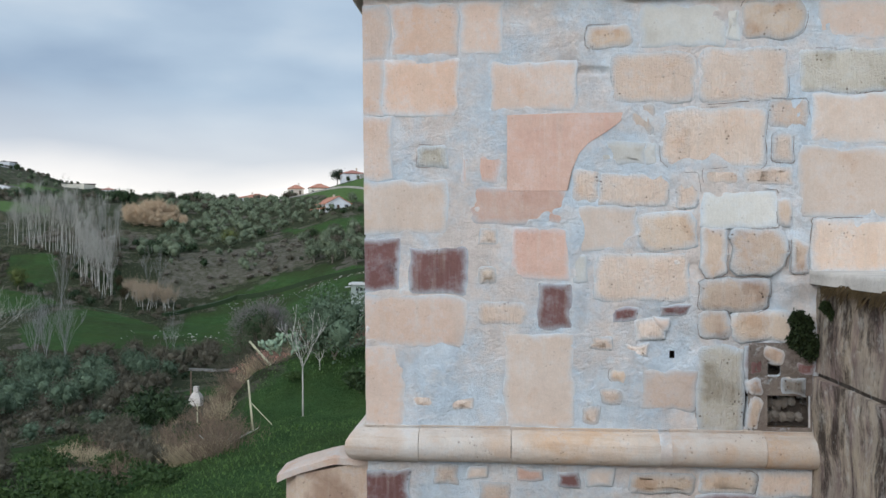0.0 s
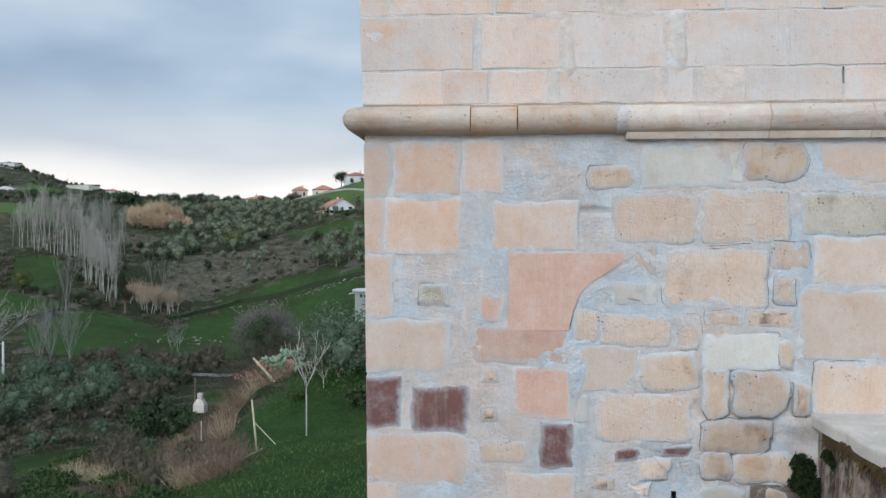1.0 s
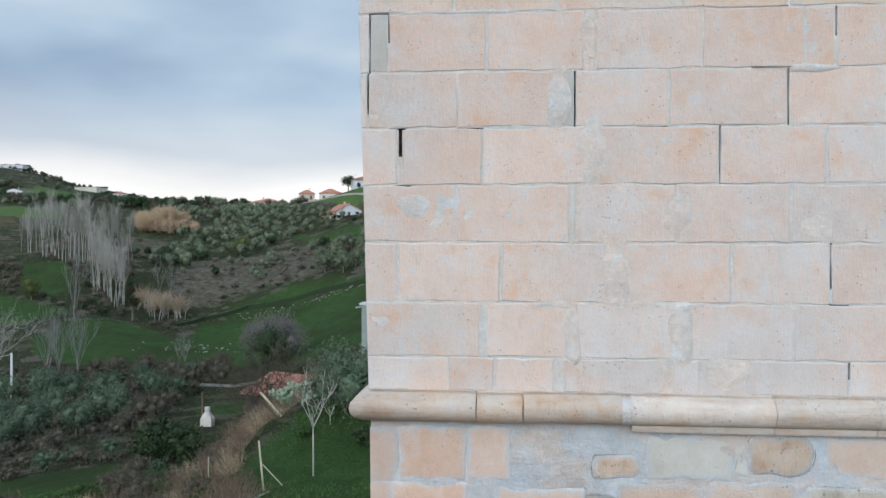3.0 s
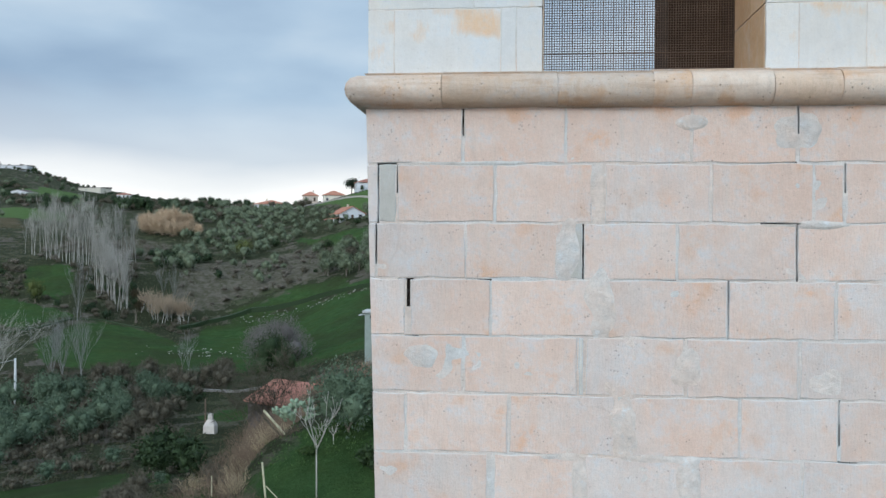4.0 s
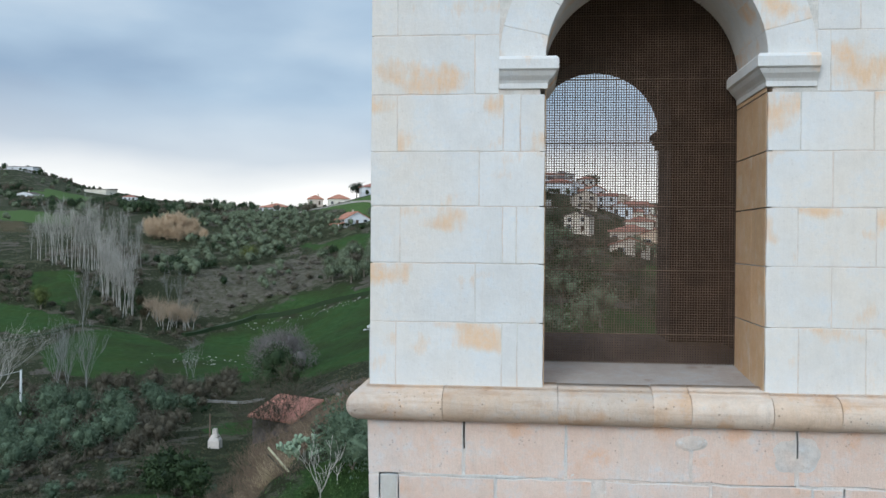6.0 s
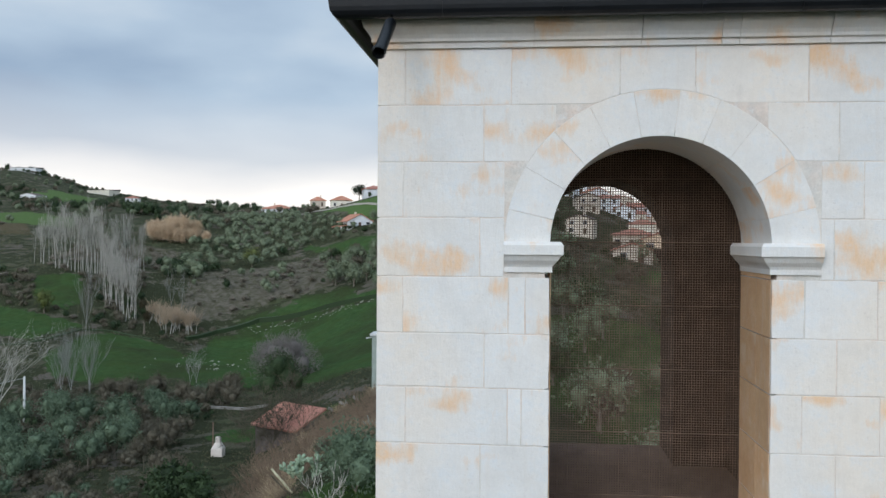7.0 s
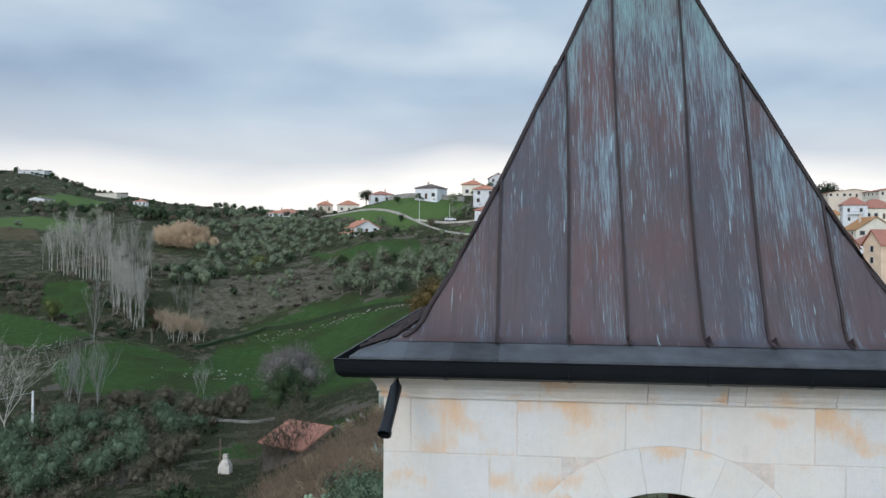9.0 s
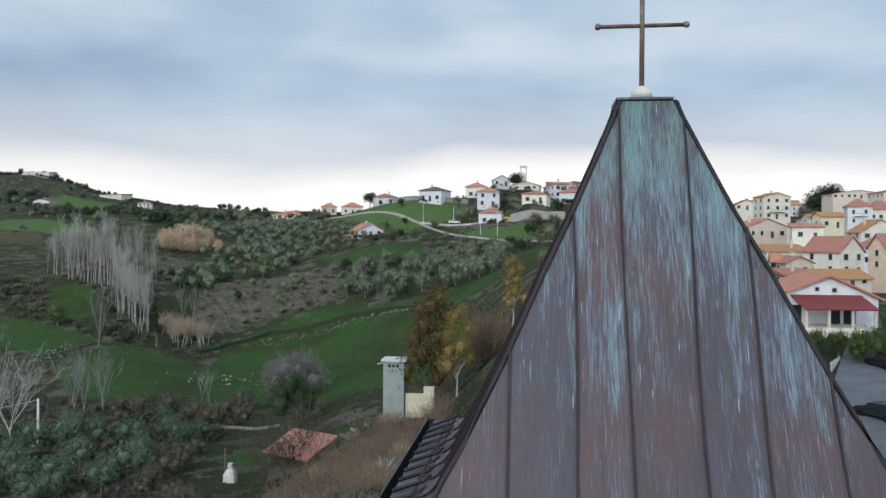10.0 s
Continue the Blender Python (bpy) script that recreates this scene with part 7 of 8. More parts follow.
def rough_slab(x0, x1, y0, y1, z0, z1, amp, name, material, parent, seed, n=(3, 40, 30)):
    """A slab with worn faces towards the left and on top."""
    g = Geo()
    ny, nz = n[1], n[2]
    for j in range(nz + 1):
        for i in range(ny + 1):
            yy, zz = y0 + (y1 - y0) * i / ny, z0 + (z1 - z0) * j / nz
            g.v.append((x0 + amp * noise.fractal(Vector((seed, yy * 2.5, zz * 2.5)), 1.0, 2.0, 4), yy, zz))
    for j in range(nz):
        for i in range(ny):
            k = j * (ny + 1) + i
            g.f.append((k + 1, k, k + ny + 1, k + ny + 2))
    k = len(g.v)
    for i in range(ny + 1):
        yy = y0 + (y1 - y0) * i / ny
        g.v.append((x1, yy, z1 + amp * 0.6 * noise.noise(Vector((seed, yy * 3, 5)))))
    for i in range(ny):
        t = nz * (ny + 1) + i
        g.f.append((t, t + 1, k + i + 1, k + i)[::-1])
    k2 = len(g.v)
    g.v += [(x1, y0, z0), (x0, y0, z0), (x0, y0, z1), (x1, y0, z1)]
    g.f.append((k2, k2 + 1, k2 + 2, k2 + 3))
    return part(name, g.mesh(name, material, True), parent)


rough_slab(2.30, 3.6, -7.0, 0.13, 0.0, 5.10, 0.05, "lower_face", STAINED, pw, 3.0)
rough_slab(2.325, 3.6, -7.0, 0.13, 5.125, 5.64, 0.03, "upper_face", STAINED, pw, 5.0, (3, 60, 12))
rough_slab(2.29, 3.65, -7.0, 0.02, 5.63, 5.705, 0.022, "coping", plain_mat("pale_cement_coping", (214, 208, 200), 0.9, 0, 0.2, 5.0, 0.6), pw, 7.0, (3, 80, 3))
ledge = Geo()
ledge.box(2.335, 3.5, -7.0, 0.05, 5.06, 5.13)
part("shadow_joint", ledge.mesh("shadow_joint", HOLE), pw)
WALLPLANT = leaf_mat("dark_wall_foliage", (22, 32, 18), (56, 68, 36))
plant = thing("wall_plant", "dark green plant rooted in the wall corner", "plant", (2.22, -0.03, 5.30))
part("foliage", crown_mesh("foliage", 12, 0.22, 0.30, 3600, 0.022, WALLPLANT, -0.10, 30), plant)
plant2 = thing("wall_plant", "small dark tuft below the coping", "plant", (2.31, -0.22, 5.47))
part("foliage", crown_mesh("foliage", 13, 0.10, 0.14, 900, 0.018, WALLPLANT, -0.05, 12), plant2)
moss = thing("moss_fringe", "brown moss fringe under the coping", "moss")
g = Geo()
rnd = random.Random(9)
for _ in range(500):
    y = -1.5 * rnd.random() - 0.15
    z = 5.645 - abs(rnd.gauss(0, 0.03))
    w, l = rnd.uniform(0.008, 0.02), rnd.uniform(0.02, 0.06)
    g.quad((2.30, y - w, z), (2.30, y + w, z), (2.278, y + rnd.gauss(0, 0.01), z - l))
part("fringe", g.mesh("fringe", leaf_mat("brown_moss", (62, 50, 32), (112, 92, 60))), moss)

# buttress stub beside the corner
bt = thing("buttress", "short rubble buttress with a sloping pale cap", "buttress")
g = Geo()
g.v = [(-0.80, 0.06, 2.0), (left_edge(4.4) + 0.02, 0.06, 2.0), (left_edge(4.4) + 0.02, 0.06, 4.55), (-0.72, 0.06, 4.45), (-0.80, 0.14, 4.41), (-0.80, 0.24, 2.0), (-0.2, 0.24, 2.0), (-0.2, 0.24, 4.55), (-0.80, 0.24, 4.41)]
g.f = [(0, 1, 2, 3), (0, 3, 4), (0, 4, 8, 5), (5, 8, 7, 6), (3, 2, 7, 8), (3, 8, 4)]
part("body", g.mesh("body", STONE["rough"]), bt)
g = Geo()
for s in range(9):
    f = s / 8
    x = -0.83 + 0.57 * f
    zt = 4.46 + 0.115 * min(1, f * 1.7) ** 0.8 + 0.008 * noise.noise(Vector((f * 6, 1, 1)))
    g.v += [(x, 0.03, zt - 0.05), (x, 0.03, zt - 0.012), (x, 0.07, zt), (x, 0.26, zt + 0.01), (x, 0.26, zt - 0.05)]
for i in range(8):
    for j in range(5):
        k = i * 5
        g.f.append((k + j, k + (j + 1) % 5, k + 5 + (j + 1) % 5, k + 5 + j))
g.f += [(4, 3, 2, 1, 0), (40, 41, 42, 43, 44)]
part("cap", g.mesh("cap", STONE["peach"]), bt, "pale pinkish sloping cap stone")


# ---- masonry, stone by stone ----
def sheet(x0, x1, z0, z1, cell, y, amp, holes, material, name, parent, lumps=()):
    """Uneven mortar face with openings left where stones have fallen out."""
    nx, nz = round((x1 - x0) / cell), round((z1 - z0) / cell)
    g = Geo()
    for j in range(nz + 1):
        for i in range(nx + 1):
            px, pz = x0 + (x1 - x0) * i / nx, z0 + (z1 - z0) * j / nz
            if x0 < 0:
                px = left_edge(pz) + 0.004 if i == 0 else max(px, left_edge(pz) + 0.004)
            h = noise.fractal(Vector((px * 3.1, 0, pz * 3.1)), 1.0, 2.0, 4) * amp + noise.noise(Vector((px * 14, 3, pz * 14))) * amp * 0.5
            for cx, cz, w, hh, dy in lumps:
                d = math.hypot((px - cx) / w, (pz - cz) / hh) * 2 + 0.55 * noise.noise(Vector((px * 7, cx, pz * 7)))
                if d < 1:
                    h += dy * min(1.0, (1 - d) * 2.2)
            g.v.append((px, y + h, pz))
    for j in range(nz):
        for i in range(nx):
            cx, cz = x0 + (x1 - x0) * (i + 0.5) / nx, z0 + (z1 - z0) * (j + 0.5) / nz
            if any(a < cx < b and c < cz < d for a, b, c, d in holes):
                continue
            k = j * (nx + 1) + i
            g.f.append((k, k + 1, k + nx + 2, k + nx + 1))
    return part(name, g.mesh(name, material, True), parent)


HOLES = ((2.045, 2.285, 4.80, 4.985), (2.048, 2.117, 5.10, 5.182), (1.496, 1.522, 5.19, 5.235), (0.396, 0.449, 5.661, 5.721), (1.915, 1.945, 4.80, 5.0))
sheet(-0.30, X1, ZC1 + 0.1, ZC2 + 0.03, 0.0145, -0.0005, 0.0055, HOLES, MORTAR, "lime_mortar", wall_low, (
    (1.98, 5.62, 0.75, 0.85, 0.034), (1.85, 5.0, 0.5, 0.5, 0.02), (1.5, 5.3, 0.35, 0.4, 0.018), (1.10, 6.36, 0.22, 0.22, -0.007), (0.35, 6.30, 0.12, 0.5, -0.006),
    (0.74, 7.05, 0.5, 0.3, -0.005), (0.06, 5.05, 0.6, 0.5, -0.005), (0.95, 5.9, 0.10, 0.6, -0.006), (0.90, 6.80, 0.30, 0.24, 0.012), (0.06, 7.17, 0.25, 0.05, 0.03), (1.05, 6.86, 0.22, 0.06, 0.03), (1.30, 5.05, 0.4, 0.5, -0.005), (2.2, 6.6, 0.08, 0.9, -0.006)))
sheet(-0.28, X1, 2.0, ZC1 + 0.02, 0.035, 0.006, 0.012, (), MORTAR, "lime_mortar", wall_low)


CREVICES = Geo()


def crevice(rnd, line, much):
    """Brown strips on the face that paint the shade of gaps along a stone."""
    n = len(line)
    shift = rnd.uniform(0, 50)
    for k in range(n):
        (ax, az), (bx, bz) = line[k], line[(k + 1) % n]
        if ax < -0.2 or bx < -0.2:
            continue
        v = noise.noise(Vector((ax * 4, shift, az * 4))) + 0.5 * noise.noise(Vector((ax * 11, shift, az * 11)))
        if v < (-0.06 if much else 0.24):
            continue
        l = math.hypot(bx - ax, bz - az) or 1
        m = max(1, round(l / 0.02))
        for i in range(m):
            p, q = [Vector((ax + (bx - ax) * f / m, az + (bz - az) * f / m)) for f in (i, i + 1)]
            nx, nz = (bz - az) / l, -(bx - ax) / l
            w0, w1 = [0.0006 + 0.0032 * max(0.0, 0.2 + noise.noise(Vector((r.x * 23, 7, r.y * 23)))) for r in (p, q)]
            CREVICES.quad((p.x - nx * 0.002, -0.0055, p.y - nz * 0.002), (q.x - nx * 0.002, -0.0055, q.y - nz * 0.002), (q.x + nx * w1, -0.0045, q.y + nz * w1), (p.x + nx * w0, -0.0045, p.y + nz * w0))


def rubble(x0, x1, z0, z1, kind):
    """One irregular stone bedded in mortar."""
    corner = x0 < -0.2
    x0, x1, z0, z1 = x0 - 0.010 * (not corner), x1 + 0.010, z0 - 0.010, z1 + 0.010
    w, h = x1 - x0, z1 - z0
    cx, cz = (x0 + x1) / 2, (z0 + z1) / 2
    rnd = random.Random(int(x0 * 1000) * 7919 + int(z0 * 1000))
    proud = rnd.uniform(0.0035, 0.0055) + {"rough": 0.007, "soot": 0.008, "grey": 0.004, "ochre": 0.004}.get(kind, 0.0)
    rough = {"rough": 0.05, "soot": 0.05, "grey": 0.035, "ochre": 0.04, "red": 0.02, "cream": 0.028}.get(kind, 0.014)
    soft = {"rough": 0.30, "ochre": 0.26, "cream": 0.17, "grey": 0.16}.get(kind, 0.08) * min(w, h)
    ring = []
    for sx, sz in ((1, 1), (-1, 1), (-1, -1), (1, -1)):
        own = soft * rnd.uniform(0.5, 1.4)
        for k in range(4):
            a = math.pi / 2 * (k + 0.0) / 3 + {(1, 1): 0, (-1, 1): math.pi / 2, (-1, -1): math.pi, (1, -1): 1.5 * math.pi}[(sx, sz)]
            jit = 1 + rnd.uniform(-rough, rough)
            px = (sx * (w / 2 - own) + own * math.cos(a)) * jit
            pz = (sz * (h / 2 - own) + own * math.sin(a)) * (1 + rnd.uniform(-rough, rough))
            if corner and px < -w * 0.3:
                px = left_edge(cz + pz) - cx - 0.002
            ring.append((px, pz))
        # a point midway along the edge
        (ax, az), (bx, bz) = {(1, 1): ((0.1, 1), (0, 0)), (-1, 1): ((-1, 0.1), (0, 0)), (-1, -1): ((-0.1, -1), (0, 0)), (1, -1): ((1, -0.1), (0, 0))}[(sx, sz)]
        px, pz = ax * w / 2 * (1 + rnd.uniform(-rough, rough)), az * h / 2 * (1 + rnd.uniform(-rough, rough))
        if corner and px < -w * 0.3:
            px = left_edge(cz + pz) - cx - 0.002
        ring.append((px, pz))
    n = len(ring)
    fine = []
    for k in range(n):
        p, q = ring[k], ring[(k + 1) % n]
        m = max(1, round(math.hypot(q[0] - p[0], q[1] - p[1]) / 0.055))
        fine += [(p[0] + (q[0] - p[0]) * i / m, p[1] + (q[1] - p[1]) * i / m) for i in range(m)]
    wob = {"rough": 0.022, "ochre": 0.018, "cream": 0.016, "grey": 0.016}.get(kind, 0.021)
    ring = []
    for px, pz in fine:
        v = Vector(((cx + px) * 9, 1.3, (cz + pz) * 9))
        fx = 0 if corner and px < -w * 0.3 else wob * noise.noise(v) + 0.5 * wob * noise.noise(v * 2.7)
        ring.append((px + fx, pz + wob * noise.noise(v + Vector((31, 0, 7))) + 0.5 * wob * noise.noise(v * 2.7 + Vector((5, 0, 9)))))
    if kind in ("rough", "soot", "ochre", "grey") or (x0 > 1.4 and kind in ("cream", "pale")):
        crevice(rnd, [(cx + px, cz + pz) for px, pz in ring], kind in ("rough", "soot"))
    n = len(ring)
    bev = min(0.015, w * 0.12, h * 0.12)
    depth = 0.30 if corner else 0.05
    g = Geo()
    edge = []
    for s, y, film in ((0.0, depth, 1.0), (0.0, 0.004, 1.0), (0.5 * bev, -proud * 0.3, 0.85), (1.4 * bev, -proud * 0.7, 0.55), (2.6 * bev, -proud, 0.28), (bev * 5.0, -proud - 0.0005, 0.0)):
        for px, pz in ring:
            inx = 0 if corner and px < -w * 0.4 and s < bev * 3.0 else s
            edge.append(film)
            yy = y + (0.0015 * noise.noise(Vector(((cx + px) * 13, s * 40, (cz + pz) * 13))) if 0 < s else 0)
            if corner and px < -w * 0.4:
                yy = min(yy, -proud * 0.5) if y < depth else yy
            g.v.append((px - math.copysign(min(inx, abs(px) * 0.6), px), yy, pz - math.copysign(min(s, abs(pz) * 0.6), pz)))
    for i in range(5):
        for j in range(n):
            a, b = i * n + j, i * n + (j + 1) % n
            g.f.append((b, a, a + n, b + n))
    g.f.append(tuple(5 * n + j for j in reversed(range(n))))
    part("stone", mark_edges(g.mesh("stone", STONE[kind], not corner), edge), wall_low, at=(cx, 0, cz))


rubble(-0.29, -0.15, 6.94, 7.26, "peach")
rubble(-0.13, 0.255, 6.96, 7.27, "orange")
rubble(0.27, 0.52, 6.97, 7.27, "peach")
rubble(1.01, 1.26, 7.00, 7.12, "ochre")
rubble(1.32, 1.79, 7.00, 7.24, "pale")
rubble(1.80, 1.88, 7.04, 7.21, "pale")
rubble(1.90, 2.25, 7.04, 7.25, "ochre")
rubble(2.33, 2.90, 7.03, 7.25, "peach")
rubble(-0.29, -0.18, 6.61, 6.94, "peach")
rubble(-0.18, 0.27, 6.61, 6.94, "orange")
rubble(0.46, 0.95, 6.64, 6.92, "peach")
rubble(1.16, 1.64, 6.68, 6.96, "cream")
rubble(1.66, 2.15, 6.68, 6.98, "cream")
rubble(2.22, 2.91, 6.73, 6.97, "grey")
rubble(-0.29, -0.13, 6.24, 6.60, "peach")
rubble(0.02, 0.20, 6.31, 6.43, "grey")
rubble(0.29, 0.51, 6.22, 6.39, "pink")
rubble(1.26, 1.40, 6.50, 6.66, "cream")
rubble(1.45, 2.03, 6.31, 6.64, "cream")
rubble(2.05, 2.26, 6.53, 6.68, "cream")
rubble(2.29, 2.91, 6.44, 6.71, "beige")
rubble(1.08, 1.35, 6.32, 6.44, "pale")
rubble(1.36, 1.42, 6.32, 6.44, "pale")
rubble(2.07, 2.18, 6.34, 6.49, "cream")
rubble(-0.28, 0.20, 5.92, 6.22, "beige")
rubble(0.94, 1.08, 6.10, 6.29, "cream")
rubble(1.09, 1.49, 6.08, 6.26, "cream")
rubble(1.53, 1.65, 6.06, 6.26, "cream")
rubble(1.69, 1.89, 6.21, 6.29, "cream")
rubble(1.91, 2.18, 6.20, 6.30, "cream")
rubble(1.68, 2.10, 5.95, 6.16, "pale")
rubble(2.11, 2.17, 5.95, 6.12, "rough")
rubble(2.21, 2.91, 6.02, 6.41, "beige")
rubble(-0.28, -0.08, 5.58, 5.88, "red")
rubble(-0.02, 0.32, 5.57, 5.83, "red")
rubble(0.39, 0.50, 5.86, 5.93, "cream")
rubble(0.39, 0.49, 5.62, 5.72, "ochre")
rubble(0.58, 0.92, 5.65, 5.95, "pink")
rubble(0.94, 1.30, 5.82, 6.07, "beige")
rubble(1.31, 1.64, 5.82, 6.04, "ochre")
rubble(2.29, 2.91, 5.70, 6.00, "cream")
rubble(1.68, 1.81, 5.67, 5.95, "rough")
rubble(1.84, 2.15, 5.68, 5.94, "rough")
rubble(2.18, 2.27, 5.69, 5.87, "rough")
rubble(1.06, 1.60, 5.53, 5.80, "cream")
rubble(0.94, 1.01, 5.64, 5.79, "pale")
rubble(-0.28, 0.31, 5.25, 5.55, "peach")
rubble(0.74, 0.92, 5.36, 5.62, "red")
rubble(0.38, 0.67, 5.37, 5.51, "cream")
rubble(1.66, 2.06, 5.47, 5.65, "rough")
rubble(1.18, 1.30, 5.41, 5.49, "red")
rubble(1.85, 2.18, 5.30, 5.47, "ochre")
rubble(1.67, 1.84, 5.31, 5.47, "rough")
rubble(-0.27, -0.05, 4.77, 5.25, "peach")
rubble(0.54, 0.94, 4.78, 5.33, "beige")
rubble(1.66, 1.91, 4.77, 5.26, "grey")
rubble(1.34, 1.65, 4.90, 5.12, "peach")
rubble(1.93, 2.04, 5.09, 5.26, "red")
rubble(2.21, 2.30, 5.11, 5.18, "red")
rubble(1.93, 2.01, 4.99, 5.08, "rough")
rubble(1.94, 2.01, 4.81, 4.97, "rough")
rubble(2.03, 2.15, 5.18, 5.26, "rough")
rubble(1.30, 1.46, 5.30, 5.41, "cream")
rubble(1.10, 1.22, 4.93, 5.01, "cream")
rubble(0.99, 1.09, 4.80, 4.90, "cream")
rubble(2.13, 2.21, 5.02, 5.10, "ochre")
rubble(-0.00, 0.13, 4.89, 4.96, "cream")
rubble(0.23, 0.35, 4.88, 4.94, "cream")
rubble(-0.27, -0.03, 4.28, 4.51, "red")
rubble(0.13, 0.27, 4.44, 4.54, "cream")
rubble(0.40, 0.58, 4.33, 4.44, "cream")
rubble(0.34, 0.43, 4.48, 4.53, "beige")
rubble(0.62, 0.76, 4.47, 4.53, "pink")
rubble(0.86, 0.98, 4.44, 4.50, "red")
rubble(1.03, 1.17, 4.44, 4.54, "beige")
rubble(1.28, 1.63, 4.41, 4.52, "ochre")
rubble(1.67, 1.98, 4.42, 4.53, "ochre")
rubble(2.00, 2.31, 4.41, 4.54, "cream")
rubble(1.65, 2.19, 4.31, 4.40, "red")
rubble(1.45, 1.60, 5.45, 5.50, "red")
rubble(2.13, 2.26, 5.00, 5.09, "soot")
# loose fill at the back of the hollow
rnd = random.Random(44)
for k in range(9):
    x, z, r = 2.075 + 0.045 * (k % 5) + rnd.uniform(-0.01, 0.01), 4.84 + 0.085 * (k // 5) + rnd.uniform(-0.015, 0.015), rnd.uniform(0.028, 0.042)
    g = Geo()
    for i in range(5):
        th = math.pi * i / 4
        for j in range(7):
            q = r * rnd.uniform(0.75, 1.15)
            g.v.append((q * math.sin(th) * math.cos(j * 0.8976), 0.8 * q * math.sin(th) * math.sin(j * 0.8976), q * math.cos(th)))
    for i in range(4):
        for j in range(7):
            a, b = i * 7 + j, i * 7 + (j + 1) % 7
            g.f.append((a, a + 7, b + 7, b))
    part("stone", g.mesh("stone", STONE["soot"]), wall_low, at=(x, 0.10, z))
rubble(1.40, 1.48, 5.36, 5.42, "peach")
rubble(1.25, 1.36, 5.20, 5.27, "cream")
rubble(1.04, 1.16, 5.24, 5.31, "cream")
rubble(1.15, 1.25, 5.06, 5.12, "ochre")
rubble(0.10, 0.22, 5.05, 5.12, "pale")


def ashlar(pts, kind, parent, proud=0.0, depth=0.05, bev=0.006, name="stone", sink=0.0):
    """A squared block given by its outline on the face (x, z), counter-clockwise."""
    cx = sum(p[0] for p in pts) / len(pts)
    cz = sum(p[1] for p in pts) / len(pts)
    n = len(pts)
    g = Geo()

    def inset(p, d):
        return (p[0] - cx - math.copysign(min(d, abs(p[0] - cx) * 0.5), p[0] - cx), p[1] - cz - math.copysign(min(d, abs(p[1] - cz) * 0.5), p[1] - cz))
    edge = []
    for d, y, film in ((0, depth, 0.9), (0, sink or -proud + bev * 0.7, 0.9), (bev * 0.5, (sink - proud) * 0.4 if sink else -proud + bev * 0.2, 0.6), (bev, -proud, 0.3), (bev * 4.5, -proud, 0.0)):
        for p in pts:
            q = inset(p, d)
            edge.append(film if sink else 0.0)
            if sink and depth > 0.2 and q[0] < min(r[0] for r in pts) - cx + 0.02:
                q, y2 = (inset(p, 0)[0], q[1]), min(y, 0.0) if y < depth else y
                g.v.append((q[0], y2, q[1]))
                continue
            g.v.append((q[0], y, q[1]))
    for i in range(4):
        for j in range(n):
            a, b = i * n + j, i * n + (j + 1) % n
            g.f.append((a, b, b + n, a + n))
    g.f.append(tuple(4 * n + j for j in range(n)))
    return part(name, mark_edges(g.mesh(name, STONE[kind]), edge), parent, at=(cx, 0, cz))


rubble(0.34, 0.89, 5.97, 6.19, "pink")
ashlar(((0.55, 6.165), (0.90, 6.165), (0.925, 6.28), (0.97, 6.38), (1.02, 6.44), (1.13, 6.51), (1.21, 6.57), (1.22, 6.62), (0.90, 6.62), (0.55, 6.61)), "pink", wall_low, proud=0.006, bev=0.0015, sink=0.004)
# brown strips laid over the mortar as the darkness of open gaps
gaps = part("crevice", CREVICES.mesh("crevice", mortar_mat("painted_gap_shade", (128, 114, 104), (158, 144, 132), 0.8, 0.0)), wall_low)
tagged(gaps, kind="stuff")
# mortar round the hollow, its brown darkened to paint the cavity's shade
sheet(1.94, 2.30, 4.78, 5.29, 0.012, -0.0045, 0.004, ((2.045, 2.285, 4.80, 4.985), (2.048, 2.117, 5.10, 5.182)), mortar_mat("old_mortar_with_cavity_shade", (120, 106, 98), (150, 136, 124), 1.0, 0.1), "old_mortar", wall_low)
# middle stage: (bottom, top, joints); a joint is (x0, x1) and "c" marks an open crack
MID = (
    (7.485, 7.688, ((0.16, 0.165), (0.43, 0.44), (0.78, 0.84), (1.39, 1.46), (1.615, 1.625), (1.885, 1.895), (2.44, 2.455, "c"))),
    (7.688, 8.012, ((0.345, 0.385), (0.86, 0.91), (1.46, 1.55), (2.135, 2.145))),
    (8.012, 8.364, ((-0.145, -0.135), (0.463, 0.475, "c"), (1.08, 1.10), (1.145, 1.17), (1.785, 1.795, "c"), (2.335, 2.345, "c"))),
    (8.364, 8.702, ((0.195, 0.21, "c"), (0.865, 0.875), (0.90, 0.92), (1.475, 1.49, "c"), (2.115, 2.125))),
    (8.702, 9.038, ((-0.145, -0.115, "c"), (0.355, 0.365), (0.965, 1.04), (1.715, 1.722, "c"), (2.315, 2.325))),
    (9.038, 9.368, ((-0.325, -0.317, "c"), (0.208, 0.212), (0.805, 0.82), (0.89, 0.90, "c"), (1.425, 1.435), (2.093, 2.107, "c"))),
    (9.368, 9.713, ((-0.315, -0.307, "c"), (-0.205, -0.195, "c"), (0.375, 0.387), (0.945, 1.02), (1.615, 1.622), (2.185, 2.19), (2.355, 2.367, "c"))),
    (9.713, 10.045, ((0.185, 0.198, "c"), (0.788, 0.794), (1.505, 1.515), (2.09, 2.107, "c"))),
)
